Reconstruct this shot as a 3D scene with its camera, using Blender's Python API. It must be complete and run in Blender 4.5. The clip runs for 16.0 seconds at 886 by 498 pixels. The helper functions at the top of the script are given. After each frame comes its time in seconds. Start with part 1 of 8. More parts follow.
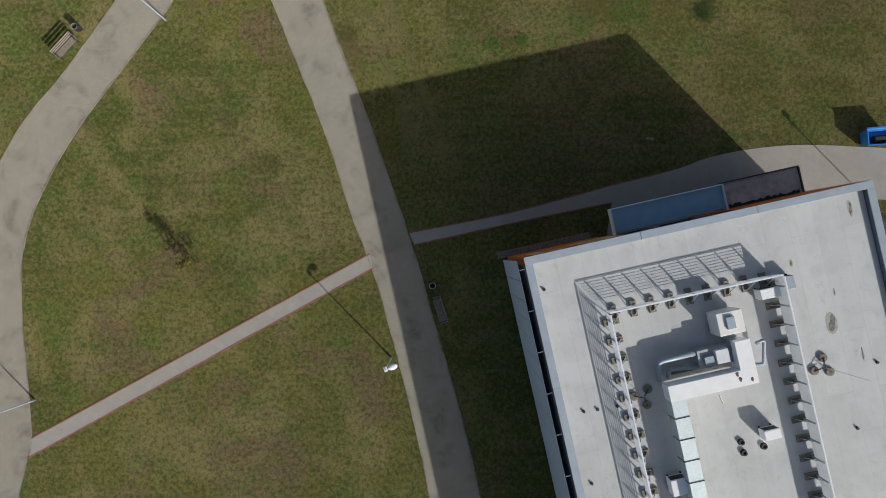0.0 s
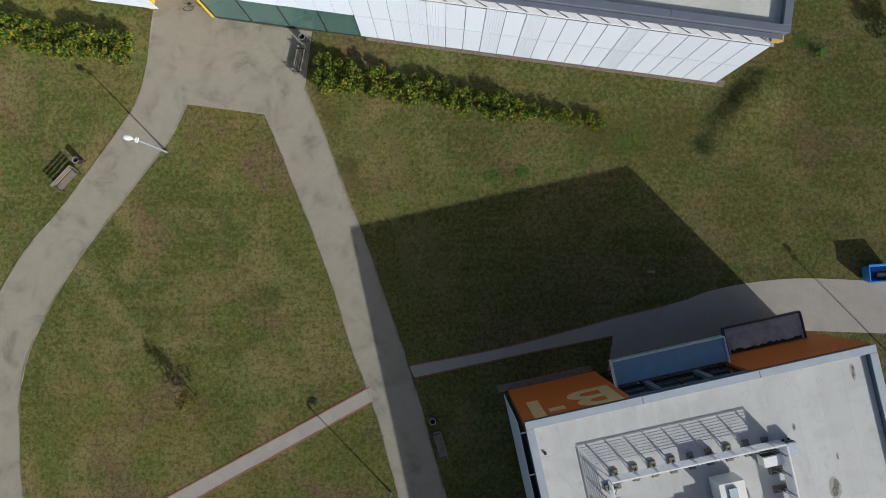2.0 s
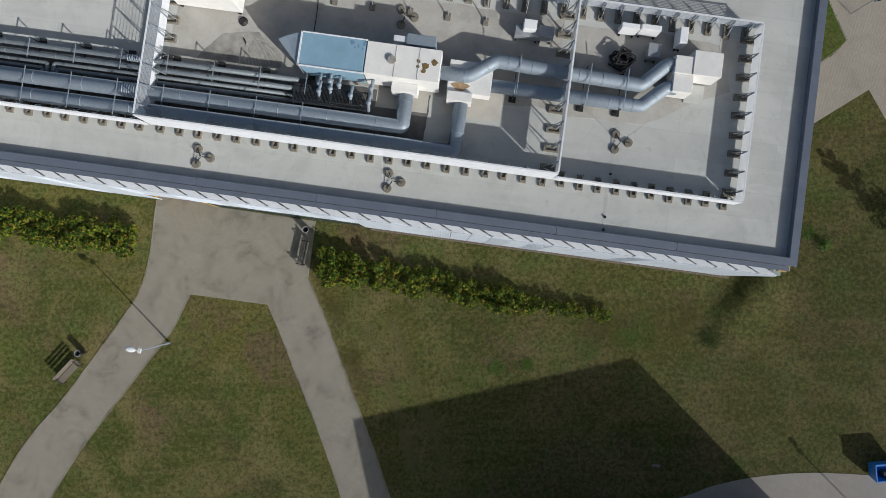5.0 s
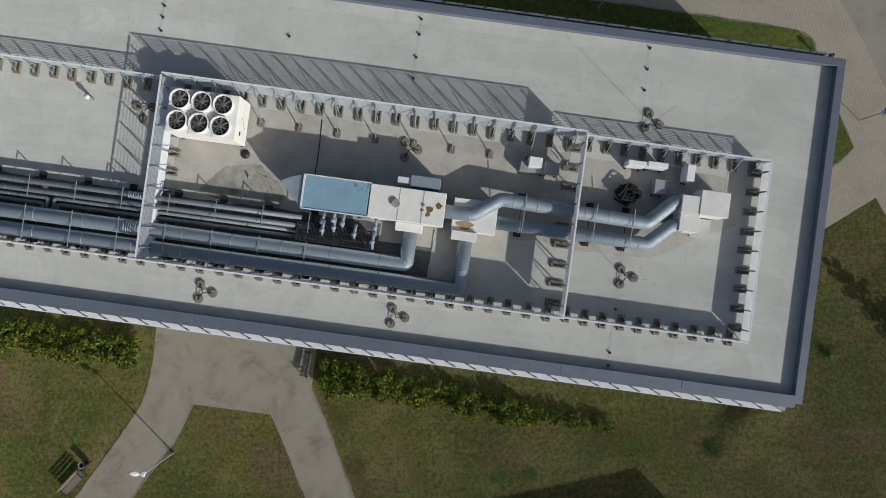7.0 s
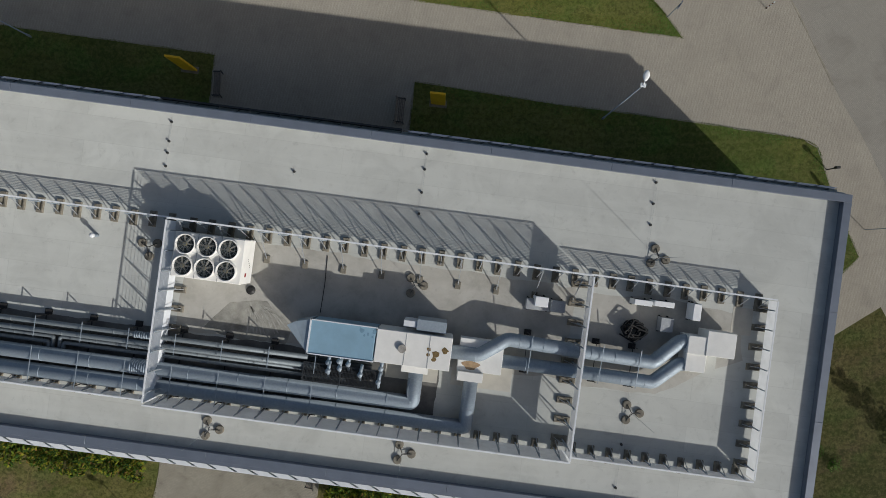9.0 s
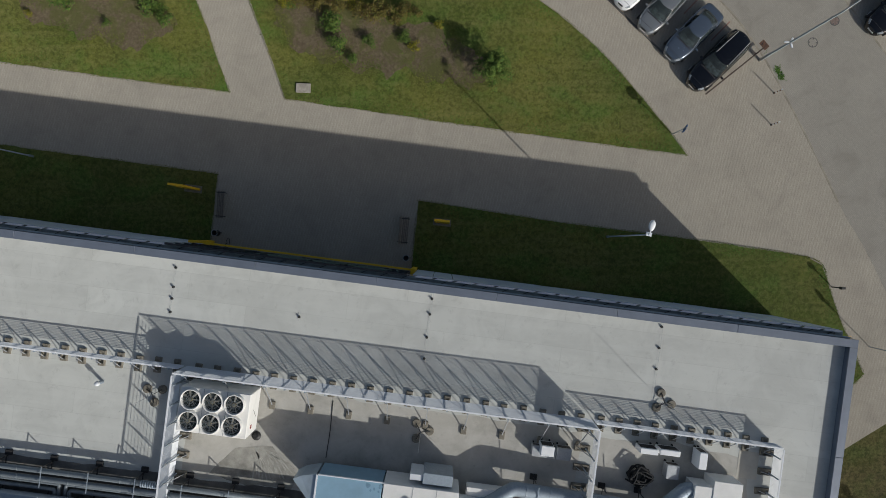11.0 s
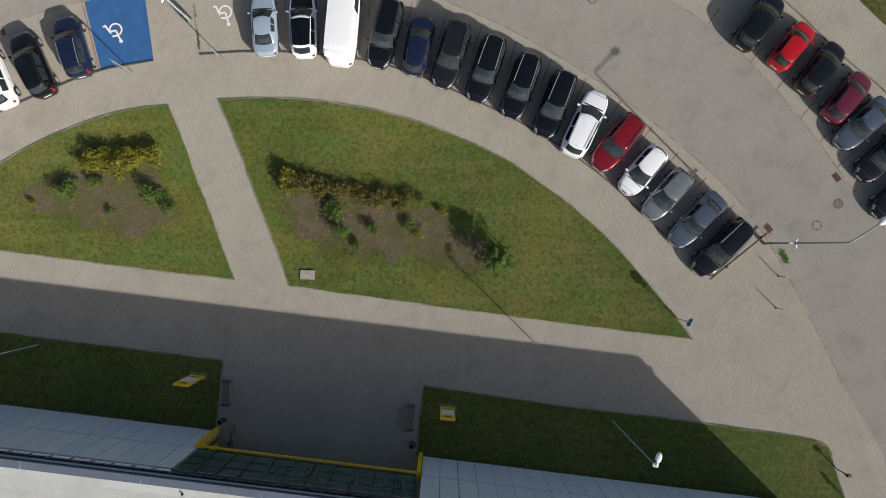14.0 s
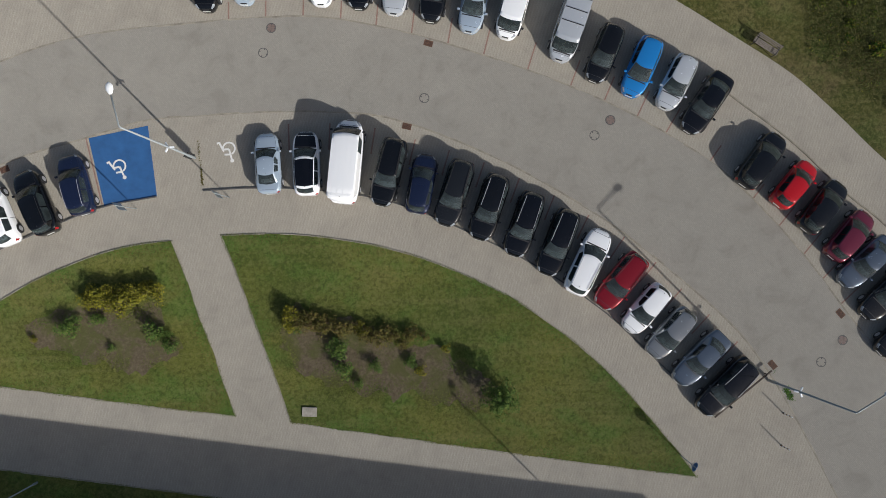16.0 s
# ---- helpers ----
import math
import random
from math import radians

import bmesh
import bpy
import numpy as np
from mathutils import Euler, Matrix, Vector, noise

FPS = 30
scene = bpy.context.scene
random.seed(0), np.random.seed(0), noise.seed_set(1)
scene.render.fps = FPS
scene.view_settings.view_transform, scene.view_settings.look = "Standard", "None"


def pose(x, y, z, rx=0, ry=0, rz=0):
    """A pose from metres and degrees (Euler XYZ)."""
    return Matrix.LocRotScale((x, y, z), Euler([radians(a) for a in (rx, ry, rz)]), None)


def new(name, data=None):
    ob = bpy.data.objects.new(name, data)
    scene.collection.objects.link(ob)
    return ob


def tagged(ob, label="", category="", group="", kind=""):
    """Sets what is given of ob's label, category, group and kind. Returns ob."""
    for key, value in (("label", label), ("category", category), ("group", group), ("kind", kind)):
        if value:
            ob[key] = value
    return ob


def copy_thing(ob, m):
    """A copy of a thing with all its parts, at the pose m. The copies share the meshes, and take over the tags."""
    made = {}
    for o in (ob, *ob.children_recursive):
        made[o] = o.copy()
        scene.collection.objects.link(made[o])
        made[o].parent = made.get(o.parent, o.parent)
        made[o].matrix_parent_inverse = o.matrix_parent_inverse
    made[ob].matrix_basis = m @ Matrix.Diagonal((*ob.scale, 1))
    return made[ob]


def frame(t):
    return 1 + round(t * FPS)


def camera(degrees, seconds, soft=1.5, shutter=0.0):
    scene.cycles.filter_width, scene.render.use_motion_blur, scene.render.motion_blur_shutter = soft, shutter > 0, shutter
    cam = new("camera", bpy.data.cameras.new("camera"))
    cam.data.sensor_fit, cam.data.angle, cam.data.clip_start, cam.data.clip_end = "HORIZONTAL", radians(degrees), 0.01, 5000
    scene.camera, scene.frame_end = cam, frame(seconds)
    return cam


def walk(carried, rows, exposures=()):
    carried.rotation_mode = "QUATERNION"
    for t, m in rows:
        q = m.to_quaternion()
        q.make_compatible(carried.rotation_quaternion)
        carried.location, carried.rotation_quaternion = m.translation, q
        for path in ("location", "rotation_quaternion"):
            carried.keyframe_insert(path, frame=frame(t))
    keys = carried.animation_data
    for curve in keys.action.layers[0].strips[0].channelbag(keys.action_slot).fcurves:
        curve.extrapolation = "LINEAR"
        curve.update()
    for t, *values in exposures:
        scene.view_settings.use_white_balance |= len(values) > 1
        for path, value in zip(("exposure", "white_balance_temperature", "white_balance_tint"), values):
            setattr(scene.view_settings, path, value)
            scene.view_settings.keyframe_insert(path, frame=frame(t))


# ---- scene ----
cam = camera(72.0, 16.0, 0.8)
# seconds, eye x, y, z, turn about x, y, z: a level flight that looks straight down
ROWS = [
    (0, -0.158, 0.015, 41.742, 0.416, 0.006, -1.678),
    (0.5, -0.104, 2.097, 41.762, 0.638, 0.008, -1.523),
    (1, -0.049, 4.202, 41.747, 0.883, 0.005, -1.429),
    (1.5, -0.011, 6.306, 41.719, 1.096, 0.009, -1.506),
    (2, 0.042, 8.405, 41.728, 1.358, 0.009, -1.542),
    (2.5, 0.088, 10.511, 41.731, 1.603, 0.010, -1.556),
    (3, 0.119, 12.608, 41.783, 1.876, -0.008, -1.496),
    (3.5, 0.136, 14.710, 41.829, 2.106, -0.025, -1.505),
    (4, 0.120, 16.820, 41.904, 2.225, -0.030, -1.427),
    (6.5, 0.066, 27.502, 41.867, 0.953, 0.013, -1.347),
    (7, 0.064, 29.520, 41.894, 0.718, 0.003, -1.364),
    (7.5, 0.065, 31.531, 41.933, 0.499, 0.003, -1.413),
    (8, 0.039, 33.469, 41.951, 0.419, 0.003, -1.423),
    (8.5, 0.012, 35.481, 41.958, 0.240, 0.001, -1.429),
    (9, -0.061, 37.589, 41.933, 0.080, 0.001, -1.501),
    (9.5, -0.089, 39.767, 41.941, -0.203, -0.002, -1.556),
    (10, -0.122, 41.866, 41.837, -0.188, -0.001, -1.623),
    (12.5, -0.108, 52.379, 41.865, -0.597, -0.006, -1.875),
    (13, -0.088, 54.507, 41.830, -0.529, -0.005, -1.996),
    (13.5, -0.059, 56.636, 41.784, -0.531, -0.007, -2.078),
    (14, -0.024, 58.718, 41.774, -0.291, -0.004, -2.102),
    (14.5, 0.019, 60.762, 41.732, 0.047, 0.001, -2.081),
    (15, 0.050, 62.874, 41.731, 0.318, 0.004, -2.072),
    (15.5, 0.087, 65.007, 41.702, 0.614, 0.005, -2.137),
    (16, 0.095, 67.122, 41.702, 0.959, 0.006, -2.082),
]
EXPOSURE = [(0, 0.10, 6500, 10), (2, 0.06, 6420, 9), (3.5, -0.06, 6250, 10), (5.2, -0.20, 6280, 10), (7, -0.33, 6400, 9), (10, -0.34, 6420, 9), (11.3, -0.22, 6380, 9), (12.5, -0.12, 6380, 10), (14.2, 0.17, 6510, 11), (16, -0.04, 6280, 11)]
walk(cam, [(t, pose(x, y, z, rx, ry, rz)) for t, x, y, z, rx, ry, rz in ROWS], EXPOSURE)

# ---- light ----
K = 1.1  # plan units to metres
SUN_WAY = Vector((1.26, -1.365, 1.0)).normalized()
SUN_EL = math.asin(SUN_WAY.z)
SUN_AZ = math.atan2(SUN_WAY.x, SUN_WAY.y)
world = bpy.data.worlds.new("sky")
world.use_nodes = True
scene.world = world
wn = world.node_tree
sky = wn.nodes.new("ShaderNodeTexSky")
sky.sky_type = "NISHITA"
sky.sun_disc = False
sky.sun_elevation = SUN_EL
sky.sun_rotation = SUN_AZ
sky.air_density = 1.0
sky.dust_density = 3.0
sky.ozone_density = 0.5
wn.links.new(sky.outputs[0], wn.nodes["Background"].inputs[0])
wn.nodes["Background"].inputs[1].default_value = 0.078
sun = new("sun", bpy.data.lights.new("sun", "SUN"))
sun.data.energy = 3.95
sun.data.angle = radians(0.6)
sun.data.color = (1.0, 0.975, 0.92)
sun.matrix_basis = Matrix.Translation((30, -40, 60)) @ SUN_WAY.to_track_quat("Z", "Y").to_matrix().to_4x4()

# ---- materials ----


class Mat:
    """A small builder of node materials in object or world coordinates."""

    def __init__(self, name, rough=0.8, metal=0.0, spec=0.5):
        self.m = bpy.data.materials.new(name)
        self.m.use_nodes = True
        self.t = self.m.node_tree
        self.p = self.t.nodes["Principled BSDF"]
        self.p.inputs["Roughness"].default_value = rough
        self.p.inputs["Metallic"].default_value = metal
        self.p.inputs["Specular IOR Level"].default_value = spec
        self.p.inputs["Diffuse Roughness"].default_value = 0.4
        self.geo = self.n("ShaderNodeNewGeometry").outputs["Position"]
        self.bumps = None

    def n(self, kind, **sets):
        node = self.t.nodes.new(kind)
        for key, value in sets.items():
            node.inputs[key].default_value = value
        return node

    def link(self, a, b):
        self.t.links.new(a, b)

    def vec(self, scale=(1, 1, 1), rot=0.0, src=None):
        node = self.t.nodes.new("ShaderNodeMapping")
        node.inputs["Scale"].default_value = scale
        node.inputs["Rotation"].default_value = (0, 0, rot)
        self.link(src or self.geo, node.inputs["Vector"])
        return node.outputs[0]

    def noise(self, scale, detail=4.0, rough=0.6, vec=None, distort=0.0):
        node = self.n("ShaderNodeTexNoise", Scale=scale, Detail=detail, Roughness=rough, Distortion=distort)
        self.link(vec or self.geo, node.inputs["Vector"])
        return node.outputs["Fac"]

    def ramp(self, fac, *stops):
        node = self.t.nodes.new("ShaderNodeValToRGB")
        e = node.color_ramp.elements
        while len(e) < len(stops):
            e.new(0.5)
        for el, (pos, col) in zip(e, stops):
            el.position = pos
            el.color = (*col, 1) if len(col) == 3 else col
        self.link(fac, node.inputs[0])
        return node.outputs[0]

    def band(self, fac, lo, hi):
        node = self.t.nodes.new("ShaderNodeMapRange")
        node.inputs["From Min"].default_value = lo
        node.inputs["From Max"].default_value = hi
        node.clamp = True
        self.link(fac, node.inputs["Value"])
        return node.outputs[0]

    def mix(self, fac, a, b, mode="MIX"):
        node = self.t.nodes.new("ShaderNodeMix")
        node.data_type = "RGBA"
        node.blend_type = mode
        for value, sock in ((fac, node.inputs[0]), (a, node.inputs[6]), (b, node.inputs[7])):
            if hasattr(value, "default_value"):
                self.link(value, sock)
            elif isinstance(value, (int, float)):
                sock.default_value = value
            else:
                sock.default_value = (*value, 1)
        return node.outputs[2]

    def math(self, op, a, b=0.0):
        node = self.t.nodes.new("ShaderNodeMath")
        node.operation = op
        for value, sock in ((a, node.inputs[0]), (b, node.inputs[1])):
            if hasattr(value, "default_value"):
                self.link(value, sock)
            else:
                sock.default_value = value
        return node.outputs[0]

    def axis(self, i):
        node = self.t.nodes.new("ShaderNodeSeparateXYZ")
        self.link(self.geo, node.inputs[0])
        return node.outputs[i]

    def random(self):
        return self.n("ShaderNodeObjectInfo").outputs["Random"]

    def island(self):
        return self.n("ShaderNodeNewGeometry").outputs["Random Per Island"]

    def local(self):
        return self.n("ShaderNodeTexCoord").outputs["Object"]

    def brick(self, vec, w, h, mortar=0.05, offset=0.5):
        node = self.n("ShaderNodeTexBrick", Scale=1.0)
        node.offset = offset
        node.inputs["Brick Width"].default_value = w
        node.inputs["Row Height"].default_value = h
        node.inputs["Mortar Size"].default_value = mortar
        node.inputs["Mortar Smooth"].default_value = 0.3
        node.inputs["Color1"].default_value = (0, 0, 0, 1)
        node.inputs["Color2"].default_value = (1, 1, 1, 1)
        node.inputs["Mortar"].default_value = (0.5, 0.5, 0.5, 1)
        self.link(vec, node.inputs["Vector"])
        return node.outputs["Color"], node.outputs["Fac"]

    def color(self, c):
        if hasattr(c, "default_value"):
            self.link(c, self.p.inputs["Base Color"])
        else:
            self.p.inputs["Base Color"].default_value = (*c, 1)
        return self

    def rough(self, c):
        self.link(c, self.p.inputs["Roughness"])
        return self

    def bump(self, height, dist=0.01, strength=0.6):
        node = self.n("ShaderNodeBump", Strength=strength, Distance=dist)
        self.link(height, node.inputs["Height"])
        if self.bumps:
            self.link(self.bumps, node.inputs["Normal"])
        self.bumps = node.outputs[0]
        self.link(self.bumps, self.p.inputs["Normal"])
        return self


def mottled(name, c, var=0.25, scale=3.0, rough=0.75, metal=0.0, grain=60.0, bump=0.003, spec=0.5):
    """A plain surface with stains at one scale and grain at another."""
    k = Mat(name, rough, metal, spec)
    dark, light = tuple(v * (1 - var) for v in c), tuple(min(1, v * (1 + var)) for v in c)
    big = k.ramp(k.noise(scale, 5), (0.3, dark), (0.7, light))
    fine = k.noise(grain, 3)
    k.color(k.mix(k.math("MULTIPLY", fine, 0.35), big, dark))
    k.bump(fine, bump)
    return k.m


def turf(k, lush):
    """Colour of mown grass: wide dry and green drifts, worn brown patches, streaks of the mower."""
    drift = k.noise(0.075, 5, 0.62, distort=0.4)
    patch = k.noise(0.20, 6, 0.62, distort=0.5)
    worn = k.noise(0.15, 7, 0.66, k.vec((1, 1, 1), 2.1), 0.6)
    clump = k.noise(0.85, 5, 0.66, distort=0.4)
    spot = k.noise(0.30, 6, 0.62, k.vec((1, 1.4, 1), 0.7), 0.2)
    f = (1.14, 1.22, 1.10) if lush else (1.02, 0.98, 1.02)
    green, deep, dry, brown, bright = [tuple(g * v for g, v in zip(f, c)) for c in ((0.136, 0.134, 0.033), (0.080, 0.098, 0.022), (0.222, 0.190, 0.080), (0.150, 0.106, 0.062), (0.080, 0.136, 0.028))]
    # the grass east of the second path is greener and less worn
    east = k.band(k.math("ADD", k.axis(0), k.math("MULTIPLY", drift, 8.0)), 0.0, 9.0)
    thin = k.math("SUBTRACT", 1.0, k.math("MULTIPLY", east, 0.42))
    col = k.mix(k.band(drift, 0.42, 0.58), green, deep)
    if not lush:
        col = k.mix(k.math("MULTIPLY", east, 0.60), col, (0.072, 0.074, 0.020))
    col = k.mix(k.math("MULTIPLY", k.band(patch, 0.47, 0.60), 0.10 if lush else k.math("MULTIPLY", thin, 0.74)), col, dry)
    col = k.mix(k.math("MULTIPLY", k.band(worn, 0.52, 0.61), 0.12 if lush else k.math("MULTIPLY", thin, 0.78)), col, brown)
    col = k.mix(k.math("MULTIPLY", k.band(clump, 0.50, 0.64), 0.42 if lush else 0.50), col, deep)
    mown = k.noise(1.0, 4, 0.6, k.vec((0.10, 1.5, 1), -1.05))
    col = k.mix(k.math("MULTIPLY", k.band(mown, 0.50, 0.66), 0.26), col, dry)
    return k.mix(k.math("MULTIPLY", k.band(spot, 0.50, 0.64), 0.62 if lush else 0.48), col, bright)


def grass_material(name, lush):
    k = Mat(name, 0.9, 0, 0.15)
    col = turf(k, lush)
    tuft = k.noise(3.8, 3, 0.62, distort=0.5)
    fine = k.noise(8.0, 3, 0.6)
    col = k.mix(k.math("MULTIPLY", k.band(tuft, 0.50, 0.66), 0.30 if lush else 0.38), col, (0.235, 0.215, 0.092))
    col = k.mix(k.math("MULTIPLY", k.band(tuft, 0.51, 0.36), 0.46 if lush else 0.62), col, (0.036, 0.044, 0.013))
    k.p.inputs["Diffuse Roughness"].default_value = 0.7
    k.color(k.mix(k.math("MULTIPLY", k.band(fine, 0.45, 0.66), 0.30 if lush else 0.34), col, (0.040, 0.048, 0.015)))
    k.bump(tuft, 0.045, 0.6).bump(fine, 0.02, 0.4)
    return k.m


def blade_material(name, lush):
    k = Mat(name, 0.8, 0, 0.15)
    dark, pale = (0.58, 1.34) if lush else (0.50, 1.26)
    shade = k.ramp(k.island(), (0.0, (dark, 1.05 * dark, dark)), (0.55, (0.95, 0.95, 0.95)), (1.0, (pale, 0.985 * pale, 0.95 * pale)))
    k.color(k.mix(1.0, turf(k, lush), shade, "MULTIPLY"))
    return k.m


def soil_material():
    """Bare soil under dry litter, with weeds coming through."""
    k = Mat("bare_bed_soil", 0.95, 0, 0.1)
    litter = k.noise(5.0, 6, 0.75)
    fine = k.noise(26.0, 4, 0.8)
    col = k.mix(k.band(litter, 0.35, 0.65), (0.118, 0.092, 0.060), (0.205, 0.166, 0.110))
    col = k.mix(k.math("MULTIPLY", k.band(k.noise(0.55, 6, 0.7, distort=0.6), 0.46, 0.58), 0.80), col, (0.118, 0.128, 0.042))
    col = k.mix(k.math("MULTIPLY", k.band(k.noise(1.4, 5, 0.7), 0.55, 0.70), 0.6), col, (0.235, 0.195, 0.120))
    k.p.inputs["Diffuse Roughness"].default_value = 0.7
    k.color(k.mix(k.math("MULTIPLY", k.band(fine, 0.45, 0.7), 0.5), col, (0.05, 0.04, 0.024)))
    k.bump(litter, 0.08, 0.8).bump(fine, 0.03, 0.9)
    return k.m


def paver_material(name, c, joint, rot, w=0.2, h=0.1, stain=0.5, contrast=0.16, groove=0.32):
    k = Mat(name, 0.85, 0, 0.25)
    col, fac = k.brick(k.vec((1, 1, 1), rot), w, h, 0.012)
    lo, hi = tuple(v * (1 - contrast) for v in c), tuple(v * (1 + contrast) for v in c)
    tone = k.mix(k.math("MULTIPLY", col, 1.0), lo, hi)
    uneven = k.math("MULTIPLY", k.math("SUBTRACT", col, 0.5), 0.14)
    stains = k.band(k.math("ADD", k.noise(0.50, 6, 0.7, distort=0.5), uneven), 0.50, 0.70)
    tone = k.mix(k.math("MULTIPLY", stains, stain), tone, tuple(v * 0.52 for v in c))
    pale = k.band(k.noise(0.22, 4, 0.6), 0.52, 0.75)
    tone = k.mix(k.math("MULTIPLY", pale, 0.35), tone, tuple(min(1, v * 1.28) for v in c))
    tone = k.mix(k.math("MULTIPLY", k.noise(40, 3), 0.22), tone, tuple(v * 0.6 for v in c))
    k.color(k.mix(k.math("MULTIPLY", fac, groove), tone, joint))
    k.bump(k.math("MULTIPLY", fac, -1.0), 0.006, 0.7).bump(k.noise(60, 3), 0.003, 0.5)
    return k.m


def membrane_material(name, c, angle, streak):
    """Welded roofing sheets: faint laps, dust, water marks."""
    k = Mat(name, 0.62, 0, 0.35)
    src = k.vec((1, 1, 1), -angle)
    col, fac = k.brick(src, 9.0, 1.45, 0.016, 0.37)
    base = k.mix(col, tuple(v * 0.95 for v in c), tuple(min(1, v * 1.05) for v in c))
    dirt = k.band(k.noise(0.45, 6, 0.66, distort=0.8), 0.42, 0.64)
    base = k.mix(k.math("MULTIPLY", dirt, streak), base, tuple(v * 0.80 for v in c))
    spots = k.band(k.noise(1.9, 6, 0.75, distort=0.4), 0.56, 0.72)
    base = k.mix(k.math("MULTIPLY", spots, 0.40), base, tuple(v * 0.55 for v in c))
    drag = k.band(k.noise(0.8, 5, 0.6, k.vec((0.25, 2.2, 1), 0.0, src)), 0.48, 0.66)
    base = k.mix(k.math("MULTIPLY", drag, 0.22), base, tuple(min(1, v * 1.18) for v in c))
    k.color(k.mix(k.math("MULTIPLY", fac, 0.22), base, tuple(v * 0.55 for v in c)))
    k.bump(fac, 0.004, 0.5).bump(k.noise(7, 4), 0.006, 0.3)
    return k.m


def panel_material(name, c, rough=0.35, metal=0.0):
    """Coated sheet metal that differs a little from panel to panel."""
    k = Mat(name, rough, metal, 0.5)
    r = k.random()
    lo, hi = tuple(v * 0.97 for v in c), tuple(min(1, v * 1.02) for v in c)
    base = k.mix(r, lo, hi)
    run = k.band(k.noise(1.6, 5, 0.65, k.vec((2.5, 2.5, 0.35))), 0.55, 0.85)
    k.color(k.mix(k.math("MULTIPLY", run, 0.22), base, tuple(v * 0.6 for v in c)))
    k.bump(k.noise(0.9, 2), 0.01, 0.15)
    return k.m


def steel_material(name, c, rough=0.35):
    k = Mat(name, rough, 0.45, 0.4)
    spangle = k.noise(9, 4, 0.7)
    k.color(k.mix(spangle, tuple(v * 0.72 for v in c), tuple(min(1, v * 1.15) for v in c)))
    k.rough(k.band(k.noise(3, 4), -0.9, 1.3))
    k.bump(k.noise(2.5, 3), 0.01, 0.15)
    return k.m


def paint_material(name, c, flake=0.25, metal=0.35):
    k = Mat(name, 0.25, metal, 0.2)
    k.p.inputs["Coat Weight"].default_value = 1.0
    k.p.inputs["Coat Roughness"].default_value = 0.10
    dust = k.band(k.noise(2.0, 5, 0.65), 0.4, 0.85)
    k.color(k.mix(k.math("MULTIPLY", dust, 0.008), c, (0.28, 0.26, 0.23)))
    k.rough(k.band(k.noise(3.0, 4), -0.2, 3.0))
    return k.m


def glass_material(name, tint, rough=0.02):
    k = Mat(name, rough, 0, 0.5)
    k.p.inputs["Transmission Weight"].default_value = 1.0
    k.p.inputs["IOR"].default_value = 1.45
    k.color(tint)
    return k.m


def leaf_material(name, *cols):
    k = Mat(name, 0.7, 0, 0.12)
    step = 1.0 / max(1, len(cols) - 1)
    k.color(k.ramp(k.island(), *[(i * step, c) for i, c in enumerate(cols)]))
    k.p.inputs["Subsurface Weight"].default_value = 0.0
    return k.m


M_GRASS = grass_material("meadow_grass", False)
M_LAWN = grass_material("lawn_grass", True)
M_BLADE = blade_material("grass_blade", False)
M_LAWN_BLADE = blade_material("lawn_blade", True)
M_PATH = paver_material("grey_concrete_pavers", (0.345, 0.320, 0.262), (0.19, 0.172, 0.142), 0.35, 0.13, 0.105, stain=1.0, contrast=0.15, groove=0.55)
M_TAN = paver_material("tan_concrete_pavers", (0.414, 0.379, 0.317), (0.16, 0.145, 0.120), 1.48, 0.26, 0.1, stain=0.34, contrast=0.07, groove=0.30)
M_ROAD = paver_material("grey_road_pavers", (0.342, 0.322, 0.280), (0.19, 0.18, 0.162), 0.95, 0.2, 0.1, stain=0.42, contrast=0.06, groove=0.22)
M_WALK = paver_material("smooth_footpath_slabs", (0.345, 0.325, 0.295), (0.25, 0.23, 0.21), 0.47, 0.5, 0.5, stain=0.25, contrast=0.05)
M_KERB = mottled("tan_kerb_concrete", (0.315, 0.285, 0.228), 0.35, 1.6, 0.9)
M_PALE = mottled("pale_cover_concrete", (0.36, 0.33, 0.28), 0.30, 4.0, 0.85)
M_REDKERB = mottled("red_brick_edging", (0.26, 0.105, 0.07), 0.3, 4.0, 0.85)
M_REDLINE = mottled("red_paver_line", (0.30, 0.185, 0.150), 0.25, 3.0, 0.85)
M_SOIL = soil_material()
M_GRAVEL = mottled("tan_gravel", (0.23, 0.19, 0.15), 0.5, 9.0, 0.95, 0, 45, 0.02)
M_ROOF = membrane_material("grey_roof_membrane", (0.555, 0.566, 0.538), radians(-9.1), 0.60)
M_ROOF_PALE = membrane_material("pale_roof_membrane", (0.545, 0.558, 0.555), radians(100.95), 0.55)
M_COPING = mottled("blue_grey_coping", (0.168, 0.197, 0.25), 0.10, 1.2, 0.45, 0.25)
M_WALLDARK = mottled("dark_grey_wall", (0.17, 0.18, 0.185), 0.2, 1.5, 0.8)
M_PANEL = panel_material("white_metal_panel", (0.66, 0.735, 0.835))
M_ORANGE = mottled("orange_render", (0.55, 0.135, 0.022), 0.07, 0.8, 0.6, 0, 50, 0.002)
M_CREAM = mottled("cream_paint", (0.66, 0.47, 0.22), 0.06, 2.0, 0.6)
M_YELLOW = mottled("yellow_sheet", (0.86, 0.56, 0.02), 0.08, 2.0, 0.45)
M_GLASS = glass_material("green_glass", (0.66, 0.84, 0.80))
M_DARKIN = mottled("dark_interior", (0.035, 0.045, 0.045), 0.3, 1.0, 0.9)
M_FRAME = mottled("dark_frame", (0.05, 0.055, 0.06), 0.2, 3.0, 0.5, 0.4)
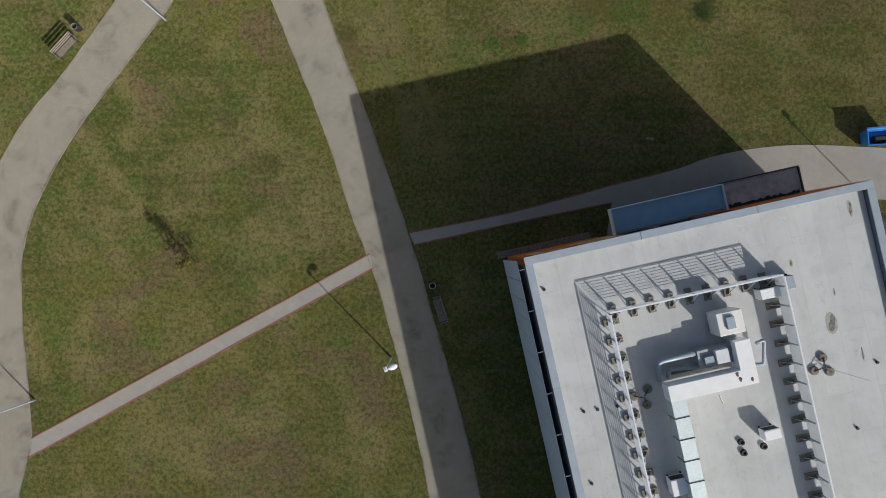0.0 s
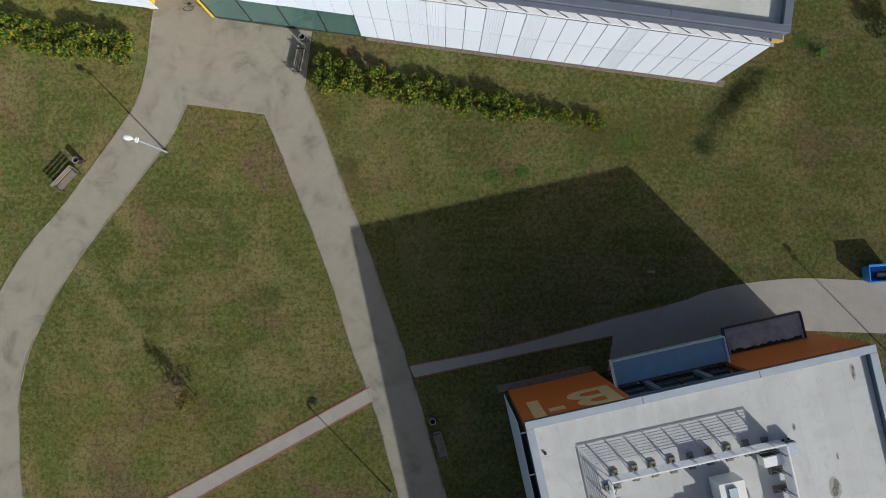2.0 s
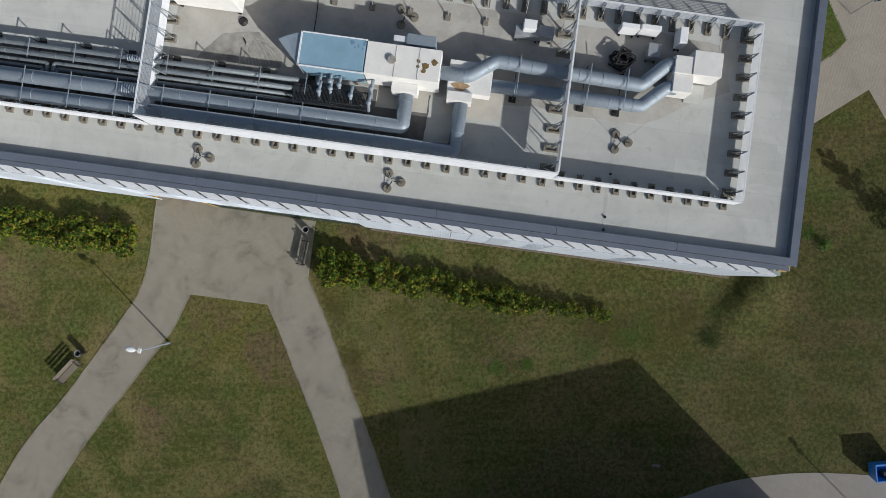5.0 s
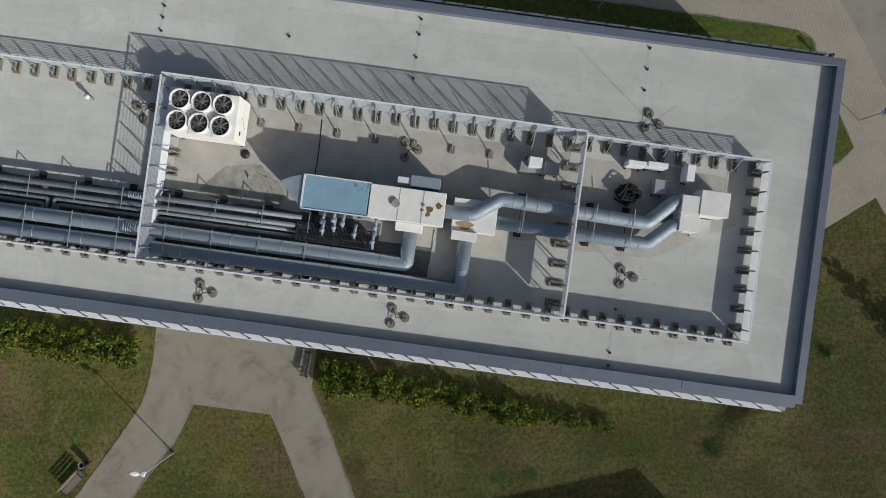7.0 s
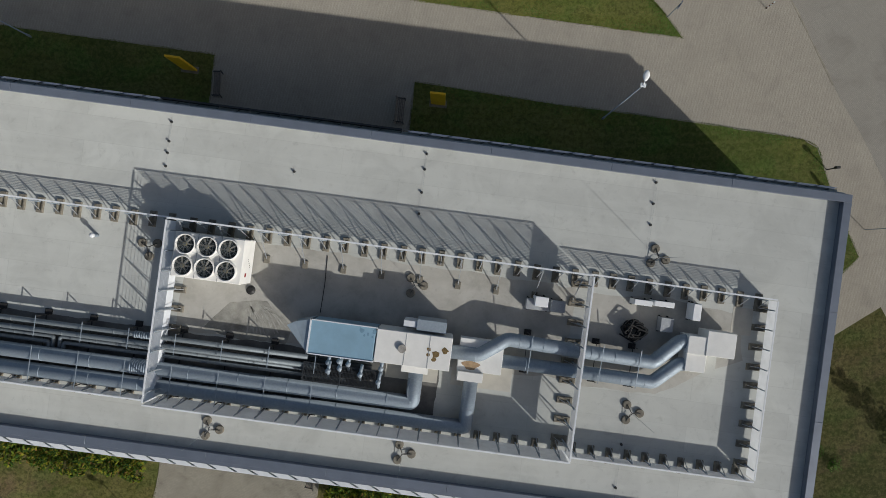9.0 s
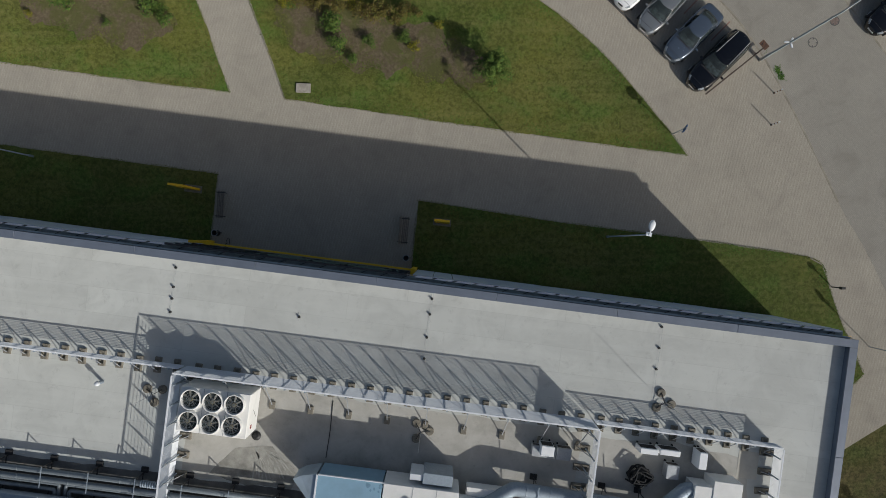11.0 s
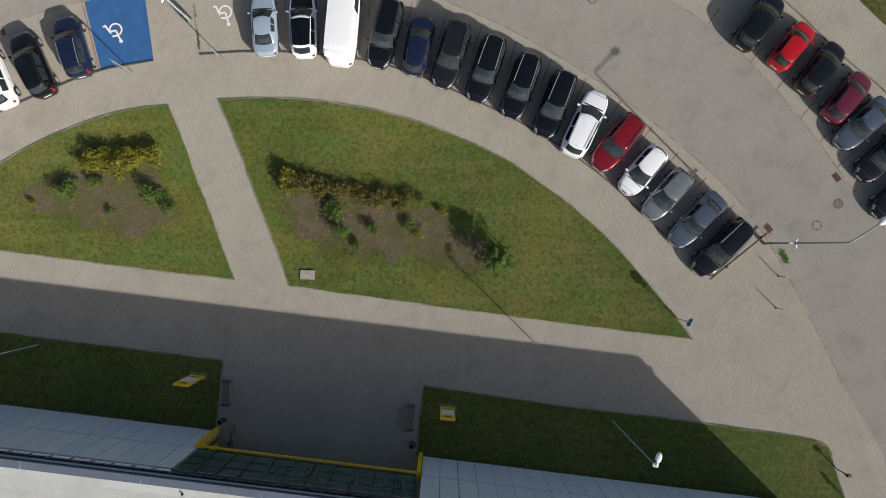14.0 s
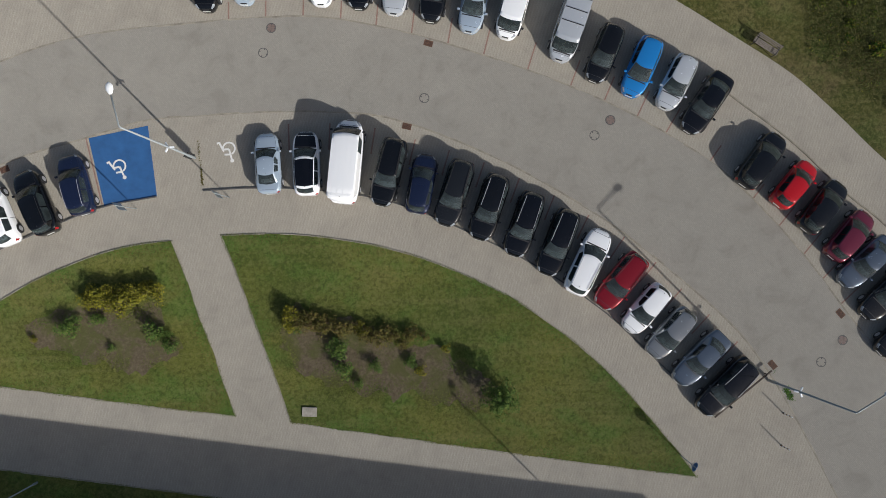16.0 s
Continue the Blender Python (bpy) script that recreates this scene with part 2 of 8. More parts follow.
M_WHITE = mottled("white_coated_steel", (0.74, 0.765, 0.795), 0.08, 2.0, 0.45, 0, 30, 0.002)
M_CONC = mottled("concrete_block", (0.225, 0.205, 0.165), 0.35, 5.0, 0.9, 0, 40, 0.01)
M_GALV = steel_material("galvanised_steel", (0.34, 0.40, 0.46), 0.5)
M_BARESTEEL = steel_material("dull_steel", (0.42, 0.44, 0.46), 0.5)
M_DARKSTEEL = mottled("dark_steel", (0.05, 0.05, 0.05), 0.3, 6.0, 0.6, 0.5)
M_BLUEBOX = mottled("pale_blue_sheet", (0.27, 0.43, 0.55), 0.10, 1.4, 0.4, 0.1)
M_RUBBER = mottled("black_rubber", (0.022, 0.022, 0.023), 0.3, 8.0, 0.8)
M_BLACK = mottled("black_plastic", (0.02, 0.02, 0.022), 0.3, 6.0, 0.5)
M_RIM = steel_material("alloy_rim", (0.5, 0.5, 0.52), 0.3)
M_CARGLASS = glass_material("tinted_car_glass", (0.60, 0.72, 0.74))
M_TAIL = mottled("red_tail_lens", (0.30, 0.010, 0.012), 0.1, 8, 0.15)
M_HEAD = mottled("clear_lamp_lens", (0.36, 0.39, 0.42), 0.3, 8, 0.08)
M_PLATE = mottled("white_plate", (0.58, 0.58, 0.55), 0.05, 8, 0.4)
M_WOOD = mottled("grey_weathered_wood", (0.22, 0.19, 0.16), 0.3, 7, 0.8, 0, 30, 0.004)
M_BLUEPAINT = mottled("blue_bay_paint", (0.032, 0.120, 0.305), 0.18, 1.3, 0.7, 0, 40, 0.004)
M_MARK = mottled("white_road_paint", (0.78, 0.77, 0.74), 0.12, 4, 0.7)
M_RUST = mottled("rusty_brown_iron", (0.16, 0.085, 0.055), 0.4, 9, 0.85)
M_IRON = mottled("cast_iron", (0.13, 0.125, 0.12), 0.3, 9, 0.7, 0.3)
M_LAMPHEAD = mottled("white_lamp_shell", (0.85, 0.87, 0.88), 0.04, 4, 0.3)
M_BLUEBIN = mottled("blue_plastic", (0.03, 0.22, 0.62), 0.15, 2.0, 0.4)
M_BARK = mottled("grey_bark", (0.13, 0.10, 0.07), 0.35, 9, 0.9, 0, 40, 0.01)
M_LEAF_HEDGE = leaf_material("hedge_leaf", (0.020, 0.045, 0.009), (0.032, 0.070, 0.011), (0.060, 0.108, 0.013), (0.115, 0.160, 0.015), (0.220, 0.220, 0.018), (0.155, 0.085, 0.03))
M_LEAF_YELLOW = leaf_material("yellowing_leaf", (0.08, 0.085, 0.018), (0.17, 0.168, 0.020), (0.25, 0.238, 0.022), (0.11, 0.095, 0.028))
M_LEAF_BROWN = leaf_material("browning_leaf", (0.085, 0.072, 0.025), (0.16, 0.128, 0.034), (0.12, 0.125, 0.028), (0.11, 0.07, 0.035))
M_LEAF_GREEN = leaf_material("green_leaf", (0.045, 0.088, 0.020), (0.085, 0.145, 0.030), (0.15, 0.20, 0.042))
M_LEAF_WEED = leaf_material("rough_grass_blade", (0.045, 0.062, 0.018), (0.085, 0.105, 0.026), (0.125, 0.135, 0.036), (0.175, 0.160, 0.058), (0.10, 0.095, 0.035))
M_LEAF_BANK = leaf_material("bank_grass", (0.022, 0.045, 0.011), (0.040, 0.072, 0.017), (0.070, 0.105, 0.026))
M_LEAF_CLOVER = leaf_material("clover_leaf", (0.055, 0.130, 0.022), (0.090, 0.185, 0.030), (0.135, 0.225, 0.045))
M_LEAF_DRY = leaf_material("dry_grass_blade", (0.17, 0.155, 0.062), (0.225, 0.205, 0.085), (0.19, 0.185, 0.07))
M_LEAF_LITTER = leaf_material("brown_litter", (0.075, 0.055, 0.032), (0.135, 0.100, 0.060), (0.185, 0.145, 0.085), (0.095, 0.082, 0.030))
M_TEALIN = mottled("teal_interior", (0.16, 0.33, 0.30), 0.3, 0.6, 0.9)
M_PIPE = steel_material("dull_dark_lagging", (0.24, 0.275, 0.30), 0.45)
M_DECK = mottled("grey_green_ledge", (0.34, 0.40, 0.40), 0.25, 2.5, 0.6)
M_EDGE = mottled("pale_green_grey_edge", (0.50, 0.57, 0.58), 0.12, 1.5, 0.5)
M_SOFFIT = mottled("pale_yellow_soffit", (0.62, 0.42, 0.14), 0.1, 2.0, 0.6)
M_GRAPHIC = mottled("pale_window_film", (0.075, 0.125, 0.118), 0.15, 2.0, 0.7)
M_COPING_PALE = mottled("pale_blue_coping", (0.36, 0.42, 0.48), 0.10, 1.2, 0.45, 0.15)
M_FANBLADE = mottled("grey_fan_blade", (0.17, 0.165, 0.145), 0.3, 5, 0.5)
M_POLE = mottled("grey_coated_pole", (0.33, 0.365, 0.375), 0.08, 3.0, 0.45, 0.2)
M_TEALGLASS = glass_material("teal_glass", (0.11, 0.215, 0.20))
M_TEALGLASS.node_tree.nodes["Principled BSDF"].inputs["Transmission Weight"].default_value = 0.5
M_BRIGHT = mottled("bright_white_coat", (0.87, 0.88, 0.885), 0.05, 1.6, 0.4, 0, 30, 0.002)
M_FOIL = steel_material("pale_foil_lagging", (0.60, 0.68, 0.70), 0.4)
M_CREAMCOAT = mottled("cream_white_coat", (0.80, 0.795, 0.77), 0.07, 1.6, 0.45, 0, 30, 0.002)
M_OLIVERUST = mottled("olive_brown_rust", (0.20, 0.135, 0.052), 0.45, 7, 0.9)
M_BLOTCH = mottled("faded_blue_blotch", (0.17, 0.30, 0.41), 0.15, 5, 0.6)
M_PAD = mottled("tan_roof_pad", (0.56, 0.535, 0.475), 0.12, 1.4, 0.85)
M_DARKRUST = mottled("dark_rusty_steel", (0.075, 0.052, 0.042), 0.3, 7, 0.8)


def soiled_material():
    """Roofing that has gone brown and damp round the plant."""
    k = Mat("soiled_roof_membrane", 0.7, 0, 0.3)
    base = k.mix(k.band(k.noise(0.7, 6, 0.68, distort=0.4), 0.35, 0.65), (0.52, 0.505, 0.465), (0.42, 0.405, 0.365))
    base = k.mix(k.math("MULTIPLY", k.band(k.noise(0.35, 7, 0.7), 0.53, 0.68), 0.55), base, (0.30, 0.285, 0.255))
    base = k.mix(k.math("MULTIPLY", k.band(k.noise(3.0, 5, 0.7), 0.58, 0.75), 0.35), base, (0.20, 0.185, 0.16))
    k.color(base)
    k.bump(k.noise(8, 4), 0.006, 0.3)
    return k.m


M_SOILED = soiled_material()
M_ROOF_DARK = mottled("dark_roof_membrane", (0.165, 0.16, 0.148), 0.5, 0.9, 0.6, 0, 12, 0.004)
M_COVERIRON = mottled("dull_pinkish_iron", (0.21, 0.155, 0.135), 0.3, 8, 0.8)

# ---- building tools ----


def part(name, bm, material, parent, label="", smooth=False):
    me = bpy.data.meshes.new(name)
    bmesh.ops.recalc_face_normals(bm, faces=bm.faces[:])
    bm.to_mesh(me)
    bm.free()
    me.materials.append(material)
    if smooth:
        me.polygons.foreach_set("use_smooth", [True] * len(me.polygons))
    ob = new(name, me)
    ob.parent = parent
    return tagged(ob, label)


def share(name, me, m, parent):
    """One more piece on a mesh that others use too."""
    ob = new(name, me)
    ob.parent = parent
    ob.matrix_basis = m
    return ob


def thing(name, m, label, category, group="", kind=""):
    ob = new(name)
    ob.empty_display_size = 0.3
    ob.matrix_basis = m
    return tagged(ob, label, category, group, kind)


def solid(name, bm, material, label, category="", kind="", group="", m=None, smooth=False):
    """A thing that is one mesh."""
    ob = part(name, bm, material, None, label, smooth)
    if m is not None:
        ob.matrix_basis = m
    return tagged(ob, "", category, group, kind)


def box(bm, x0, x1, y0, y1, z0, z1, bevel=0.0, m=None):
    vs = [bm.verts.new((x, y, z)) for z in (z0, z1) for x, y in ((x0, y0), (x1, y0), (x1, y1), (x0, y1))]
    fs = [bm.faces.new([vs[i] for i in f]) for f in ((3, 2, 1, 0), (4, 5, 6, 7), (0, 1, 5, 4), (1, 2, 6, 5), (2, 3, 7, 6), (3, 0, 4, 7))]
    if bevel:
        es = list({e for f in fs for e in f.edges})
        out = bmesh.ops.bevel(bm, geom=es, offset=bevel, segments=1, affect="EDGES", profile=0.5)
        vs = list({v for f in out["faces"] for v in f.verts} | {v for v in vs if v.is_valid})
    if m is not None:
        bmesh.ops.transform(bm, matrix=m, verts=[v for v in vs if v.is_valid])
    return bm


def kbox(bm, x0, x1, y0, y1, z0, z1, bevel=0.0):
    """A box given in plan units."""
    return box(bm, K * x0, K * x1, K * y0, K * y1, K * z0, K * z1, bevel)


def ring(bm, centre, axis, r, seg):
    axis = Vector(axis).normalized()
    a = axis.orthogonal().normalized()
    if abs(axis.z) < 0.9:
        a = axis.cross(Vector((0, 0, 1))).normalized()
    b = axis.cross(a)
    return [bm.verts.new(Vector(centre) + r * (math.cos(2 * math.pi * i / seg) * a + math.sin(2 * math.pi * i / seg) * b)) for i in range(seg)]


def skin(bm, rings, caps=True):
    for lo, hi in zip(rings, rings[1:]):
        n = len(lo)
        for i in range(n):
            bm.faces.new((lo[i], lo[(i + 1) % n], hi[(i + 1) % n], hi[i]))
    if caps:
        bm.faces.new(rings[0][::-1])
        bm.faces.new(rings[-1])
    return bm


def tube(bm, pts, r, seg=8, caps=True):
    """A round bar along a line of points; r is one radius or one for each point."""
    pts = [Vector(p) for p in pts]
    rs = r if isinstance(r, (list, tuple)) else [r] * len(pts)
    rings = []
    for i, p in enumerate(pts):
        way = (pts[min(i + 1, len(pts) - 1)] - pts[max(i - 1, 0)]).normalized()
        rings.append(ring(bm, p, way, rs[i], seg))
    return skin(bm, rings, caps)


def bar(bm, a, b, w, h=None):
    """A square bar from a to b."""
    a, b = Vector(a), Vector(b)
    way = (b - a).normalized()
    side = way.cross(Vector((0, 0, 1)))
    side = side.normalized() if side.length > 1e-4 else Vector((1, 0, 0))
    up = side.cross(way).normalized()
    h = h or w
    rings = [[bm.verts.new(p + sx * side * w / 2 + sy * up * h / 2) for sx, sy in ((-1, -1), (1, -1), (1, 1), (-1, 1))] for p in (a, b)]
    return skin(bm, rings)


def bend(pts, radius, steps=5):
    """Rounds the corners of a line of points."""
    pts = [Vector(p) for p in pts]
    out = [pts[0]]
    for a, b, c in zip(pts, pts[1:], pts[2:]):
        d = min(radius, (a - b).length * 0.45, (c - b).length * 0.45)
        p, q = b + (a - b).normalized() * d, b + (c - b).normalized() * d
        for i in range(steps + 1):
            s = i / steps
            out.append((1 - s) ** 2 * p + 2 * s * (1 - s) * b + s * s * q)
    return out + [pts[-1]]


def curve(pts, steps=5):
    """A smooth line through points of the plan, in metres."""
    p = [Vector((K * x, K * y)) for x, y in pts]
    p = [2 * p[0] - p[1]] + p + [2 * p[-1] - p[-2]]
    out = []
    for a, b, c, d in zip(p, p[1:], p[2:], p[3:]):
        for i in range(steps):
            s = i / steps
            out.append(0.5 * (2 * b + (c - a) * s + (2 * a - 5 * b + 4 * c - d) * s * s + (3 * b - a - 3 * c + d) * s**3))
    return out + [p[-2]]


def line(*pts):
    return [Vector((K * x, K * y)) for x, y in pts]


def sheet(bm, poly, z0, z1):
    """A slab with the outline poly, in metres."""
    top = [bm.verts.new((p.x, p.y, z1)) for p in poly]
    low = [bm.verts.new((p.x, p.y, z0)) for p in poly]
    face = bm.faces.new(top)
    n = len(poly)
    for i in range(n):
        bm.faces.new((low[i], low[(i + 1) % n], top[(i + 1) % n], top[i]))
    bmesh.ops.triangulate(bm, faces=[face])
    return bm


def inside(xs, ys, poly):
    """Which of the points lie in the outline poly."""
    hit = np.zeros(len(xs), bool)
    for a, b in zip(poly, list(poly[1:]) + [poly[0]]):
        cross = (a.y > ys) != (b.y > ys)
        with np.errstate(divide="ignore", invalid="ignore"):
            at = (b.x - a.x) * (ys - a.y) / (b.y - a.y) + a.x
        hit ^= cross & (xs < at)
    return hit


def piece_mesh(name, bm, material):
    me = bpy.data.meshes.new(name)
    bmesh.ops.recalc_face_normals(bm, faces=bm.faces[:])
    bm.to_mesh(me)
    bm.free()
    me.materials.append(material)
    return me


KERBS = {}


def kerb(path, parent, material, width=0.075, top=0.026, step=1.0, name="kerbstone"):
    """Kerbstones of about a metre, laid end to end along a line."""
    key = (material.name, width, top, step)
    if key not in KERBS:
        bm = bmesh.new()
        box(bm, 0.004, step - 0.004, -width / 2, width / 2, -0.05, top, 0.008)
        KERBS[key] = piece_mesh(name, bm, material)
    rest, n = 0.0, 0
    lengths = [0.0]
    for a, b in zip(path, path[1:]):
        lengths.append(lengths[-1] + (b - a).length)
    total = lengths[-1]

    def at(s):
        for i in range(len(path) - 1):
            if s <= lengths[i + 1] or i == len(path) - 2:
                f = (s - lengths[i]) / max(1e-6, lengths[i + 1] - lengths[i])
                return path[i].lerp(path[i + 1], f)

    count = max(1, round(total / step))
    for i in range(count):
        a, b = at(total * i / count), at(total * (i + 1) / count)
        d = b - a
        if d.length < 0.05:
            continue
        m = Matrix.Translation((a.x, a.y, random.uniform(-0.006, 0.006))) @ Matrix.Rotation(math.atan2(d.y, d.x) + random.uniform(-0.012, 0.012), 4, "Z") @ Matrix.Diagonal((d.length / step, 1, 1, 1))
        share(name, KERBS[key], m, parent)

# ---- ground and paving ----
bm = bmesh.new()
bmesh.ops.create_grid(bm, x_segments=8, y_segments=8, size=900)
ground = solid("ground", bm, M_GRASS, "uneven green and dry yellow mown grass", "ground", "structure")

EDGE_P1_LEFT = [(-30.6, -22), (-30.5, -9), (-30.6, -4), (-30.2, 0), (-29.2, 3), (-27.5, 6.6), (-26.4, 8.49), (-25.35, 9.86), (-23.94, 11.4), (-22.18, 13.63), (-20.76, 15.53), (-19.15, 17.79), (-18.54, 19.19), (-18.18, 20.61), (-17.95, 22.39), (-17.68, 24.28)]
EDGE_P1_RIGHT = [(-15.69, 18.05), (-16.88, 15.78), (-18.66, 13.54), (-20.43, 11.3), (-22.2, 9.08), (-23.6, 7.03), (-24.75, 5.0), (-25.8, 2.7), (-26.3, 0.6), (-26.42, -1.86), (-26.33, -4.32), (-26.16, -6.77), (-26.06, -8.87), (-26.0, -10.73), (-26.25, -11.94), (-26.85, -14.4), (-28.2, -22)]
EDGE_P2_LEFT = [(-10.86, 17.29), (-9.84, 14.72), (-8.83, 11.88), (-7.82, 9.3), (-6.83, 6.3), (-6.02, 3.45), (-5.2, 0.84), (-4.54, -0.95), (-3.27, -5.91), (-2.03, -11.56), (-1.43, -15.14), (-0.4, -22)]
EDGE_P2_RIGHT = [(-8.35, 18.93), (-7.34, 16.42), (-6.34, 13.57), (-5.34, 10.73), (-4.35, 7.91), (-3.37, 4.76), (-2.29, 1.5), (-2.03, 0.56), (-1.08, -3.16), (0.18, -8.12), (1.12, -12.0), (1.72, -15.24), (3.0, -22)]
p1l, p1r, p2l, p2r = curve(EDGE_P1_LEFT), curve(EDGE_P1_RIGHT), curve(EDGE_P2_LEFT), curve(EDGE_P2_RIGHT)
plaza_top = line((-17.2, 27.4), (-13.3, 26.8), (-13.7, 23.4), (-7.83, 22.41))
PLAZA = p1l + plaza_top + p2r + p2l[::-1] + p1r
bm = bmesh.new()
sheet(bm, PLAZA, -0.2, 0.014)
plaza = solid("pavement", bm, M_PATH, "grey concrete block paving with dark damp stains", "pavement", "structure")

WALK_W = line((-26.06, -10.73), (-4.7, 0.13), (-4.55, -0.79), (-26.3, -11.94))
WALK_E = curve([(-2.25, 1.36), (3.29, 2.27), (7.54, 3.22), (10.73, 4.01), (14.63, 4.86), (16.41, 5.45), (18.89, 5.91), (21.72, 6.12), (24.54, 6.01), (27.63, 5.78), (48, 4.4)]) + line((48, 1.2), (27.21, 2.57), (22.23, 2.88), (20.8, 2.6), (10.0, 0.4), (10.45, 2.86), (3.98, 1.73), (-1.9, 0.6))
bm = bmesh.new()
sheet(bm, WALK_W, -0.2, 0.02)
walk_west = solid("footpath", bm, M_WALK, "narrow pale concrete footpath with red brick edging", "path", "structure")
bm = bmesh.new()
sheet(bm, WALK_E, -0.2, 0.02)
walk_east = solid("footpath", bm, M_WALK, "pale concrete footpath along the orange building", "path", "structure")

NORTH = line((-75, 43), (19.35, 27.0), (23.5, 27.75), (27.2, 29.88), (28.5, 27.3), (34, 16), (70, 10), (70, 40), (40, 52)) + curve([(34, 60.5), (27.9, 66.14), (24.94, 69.26), (22.24, 71.84), (18.81, 74.27), (15.2, 76.72), (10.5, 79.6), (4, 82.8), (-4, 85), (-14, 86), (-30, 84)]) + line((-75, 74))
bm = bmesh.new()
sheet(bm, NORTH, -0.2, 0.010)
parking = solid("pavement", bm, M_TAN, "tan concrete block paving of a car park", "pavement", "structure")

ROAD_IN = curve([(-48, 59), (-36, 64.4), (-27.3, 67.9), (-21.98, 69.37), (-18.07, 70.36), (-14.89, 70.53), (-9.6, 70.6), (-4.66, 70.3), (-1.86, 69.6), (0.91, 68.5), (4.38, 66.82), (7.82, 64.76), (11.25, 62.34), (14.64, 59.4), (18.01, 56.13), (20.0, 53.3), (21.3, 50.9), (22.9, 47.6), (25.0, 43.0), (26.6, 40.0), (31, 30)])
ROAD_OUT = curve([(42, 30), (36, 40), (31.5, 47.5), (27.3, 53.69), (25.06, 56.75), (22.76, 60.16), (20.09, 63.43), (17.6, 65.98), (14.99, 67.9), (11.55, 70.0), (6.9, 72.2), (2.87, 73.75), (-0.62, 74.95), (-4.12, 75.9), (-7.28, 76.47), (-11.17, 76.54), (-16.49, 76.27), (-20.03, 76.04), (-23.58, 75.46), (-27.14, 74.35), (-36, 71), (-48, 66)])
bm = bmesh.new()
sheet(bm, ROAD_IN + ROAD_OUT, -0.2, 0.018)
road = solid("road", bm, M_ROAD, "worn grey paved access road curving through the car park", "road", "structure")

ISLE_A = curve([(-40, 51.5), (-34, 55.5), (-27.41, 59.47), (-25.26, 60.62), (-23.12, 61.49), (-20.98, 62.19), (-18.86, 62.6), (-16.74, 62.77)]) + line((-15.78, 60.1), (-15.15, 57.97), (-14.35, 55.83), (-13.72, 53.69), (-13.09, 51.8), (-17.11, 52.37), (-24.11, 53.54), (-27.6, 54.13), (-40, 56.2))[:-1]
ISLE_B = curve([(-13.64, 62.98), (-11.45, 63.0), (-8.99, 62.88), (-6.2, 62.46), (-3.4, 61.83), (-0.62, 60.89), (2.15, 59.62), (4.22, 58.49), (6.27, 57.01), (8.32, 55.35), (10.36, 53.34), (12.05, 51.35), (13.73, 49.18), (15.3, 47.01)]) + line((7.36, 48.28), (-3.12, 50.11), (-9.66, 51.26), (-10.39, 53.57), (-11.34, 56.42), (-12.29, 59.27), (-13.09, 61.59))
LAWN_W = line((-45, 51.85), (-27.81, 49.03), (-13.98, 46.76), (-14.6, 42.4), (-45, 47.3))
LAWN_E = line((-1.54, 44.74), (7.22, 43.1), (15.29, 41.83)) + curve([(19.0, 41.15), (21.24, 40.75), (23.34, 40.12), (23.85, 38.7), (24.53, 36.54), (25.26, 34.66), (25.92, 33.05)]) + line((25.02, 32.19), (20.0, 29.2), (17.5, 36.2), (-2.15, 40.42))
ISLES = []
for outline, text in ((ISLE_A, "grass island beside a car park, with a brown shrub bed"), (ISLE_B, "curved grass island with a bare shrub bed"), (LAWN_W, "strip of shaded lawn along the building"), (LAWN_E, "strip of lawn along the building, half in its shadow")):
    bm = bmesh.new()
    sheet(bm, outline, -0.2, 0.05)
    ISLES.append(solid("lawn", bm, M_LAWN, text, "lawn", "structure"))

BEDS = [curve([(-25.6, 57.2), (-24.5, 58.4), (-22, 59.0), (-19.5, 58.9), (-17.9, 58.5), (-16.3, 56.4), (-17.2, 55.4), (-20, 55.3), (-23, 55.6), (-25.6, 57.2)]), curve([(-9.9, 57.9), (-7.5, 57.6), (-4, 56.6), (-0.5, 55.6), (1.6, 54.4), (3.6, 52.6), (2.4, 51.7), (-1.5, 52.4), (-5.0, 53.2), (-7.8, 53.9), (-9.3, 55.8), (-9.9, 57.9)])]


def ragged(pts, amount, step=0.22, seed=0.0):
    """The closed outline cut fine, its edge pushed in and out unevenly."""
    out = []
    for a, b in zip(pts, pts[1:] + pts[:1]):
        d = b - a
        n = max(1, int(d.length / step))
        side = Vector((-d.y, d.x)).normalized() if d.length else Vector((0, 0))
        for i in range(n):
            q = a + d * (i / n)
            w = noise.noise(Vector((q.x * 0.55, q.y * 0.55, seed))) + 0.55 * noise.noise(Vector((q.x * 1.9, q.y * 1.9, seed)))
            out.append(q + side * amount * w)
    return out


BEDS = [ragged(outline[:-1], 1.1, 0.22, i + 0.5) + [outline[0]] for i, outline in enumerate(BEDS)]
for outline in BEDS:
    bm = bmesh.new()
    sheet(bm, outline[:-1], 0.0, 0.056)
    solid("soil_bed", bm, M_SOIL, "bare brown soil of a shrub bed with dry litter", "soil", "structure")


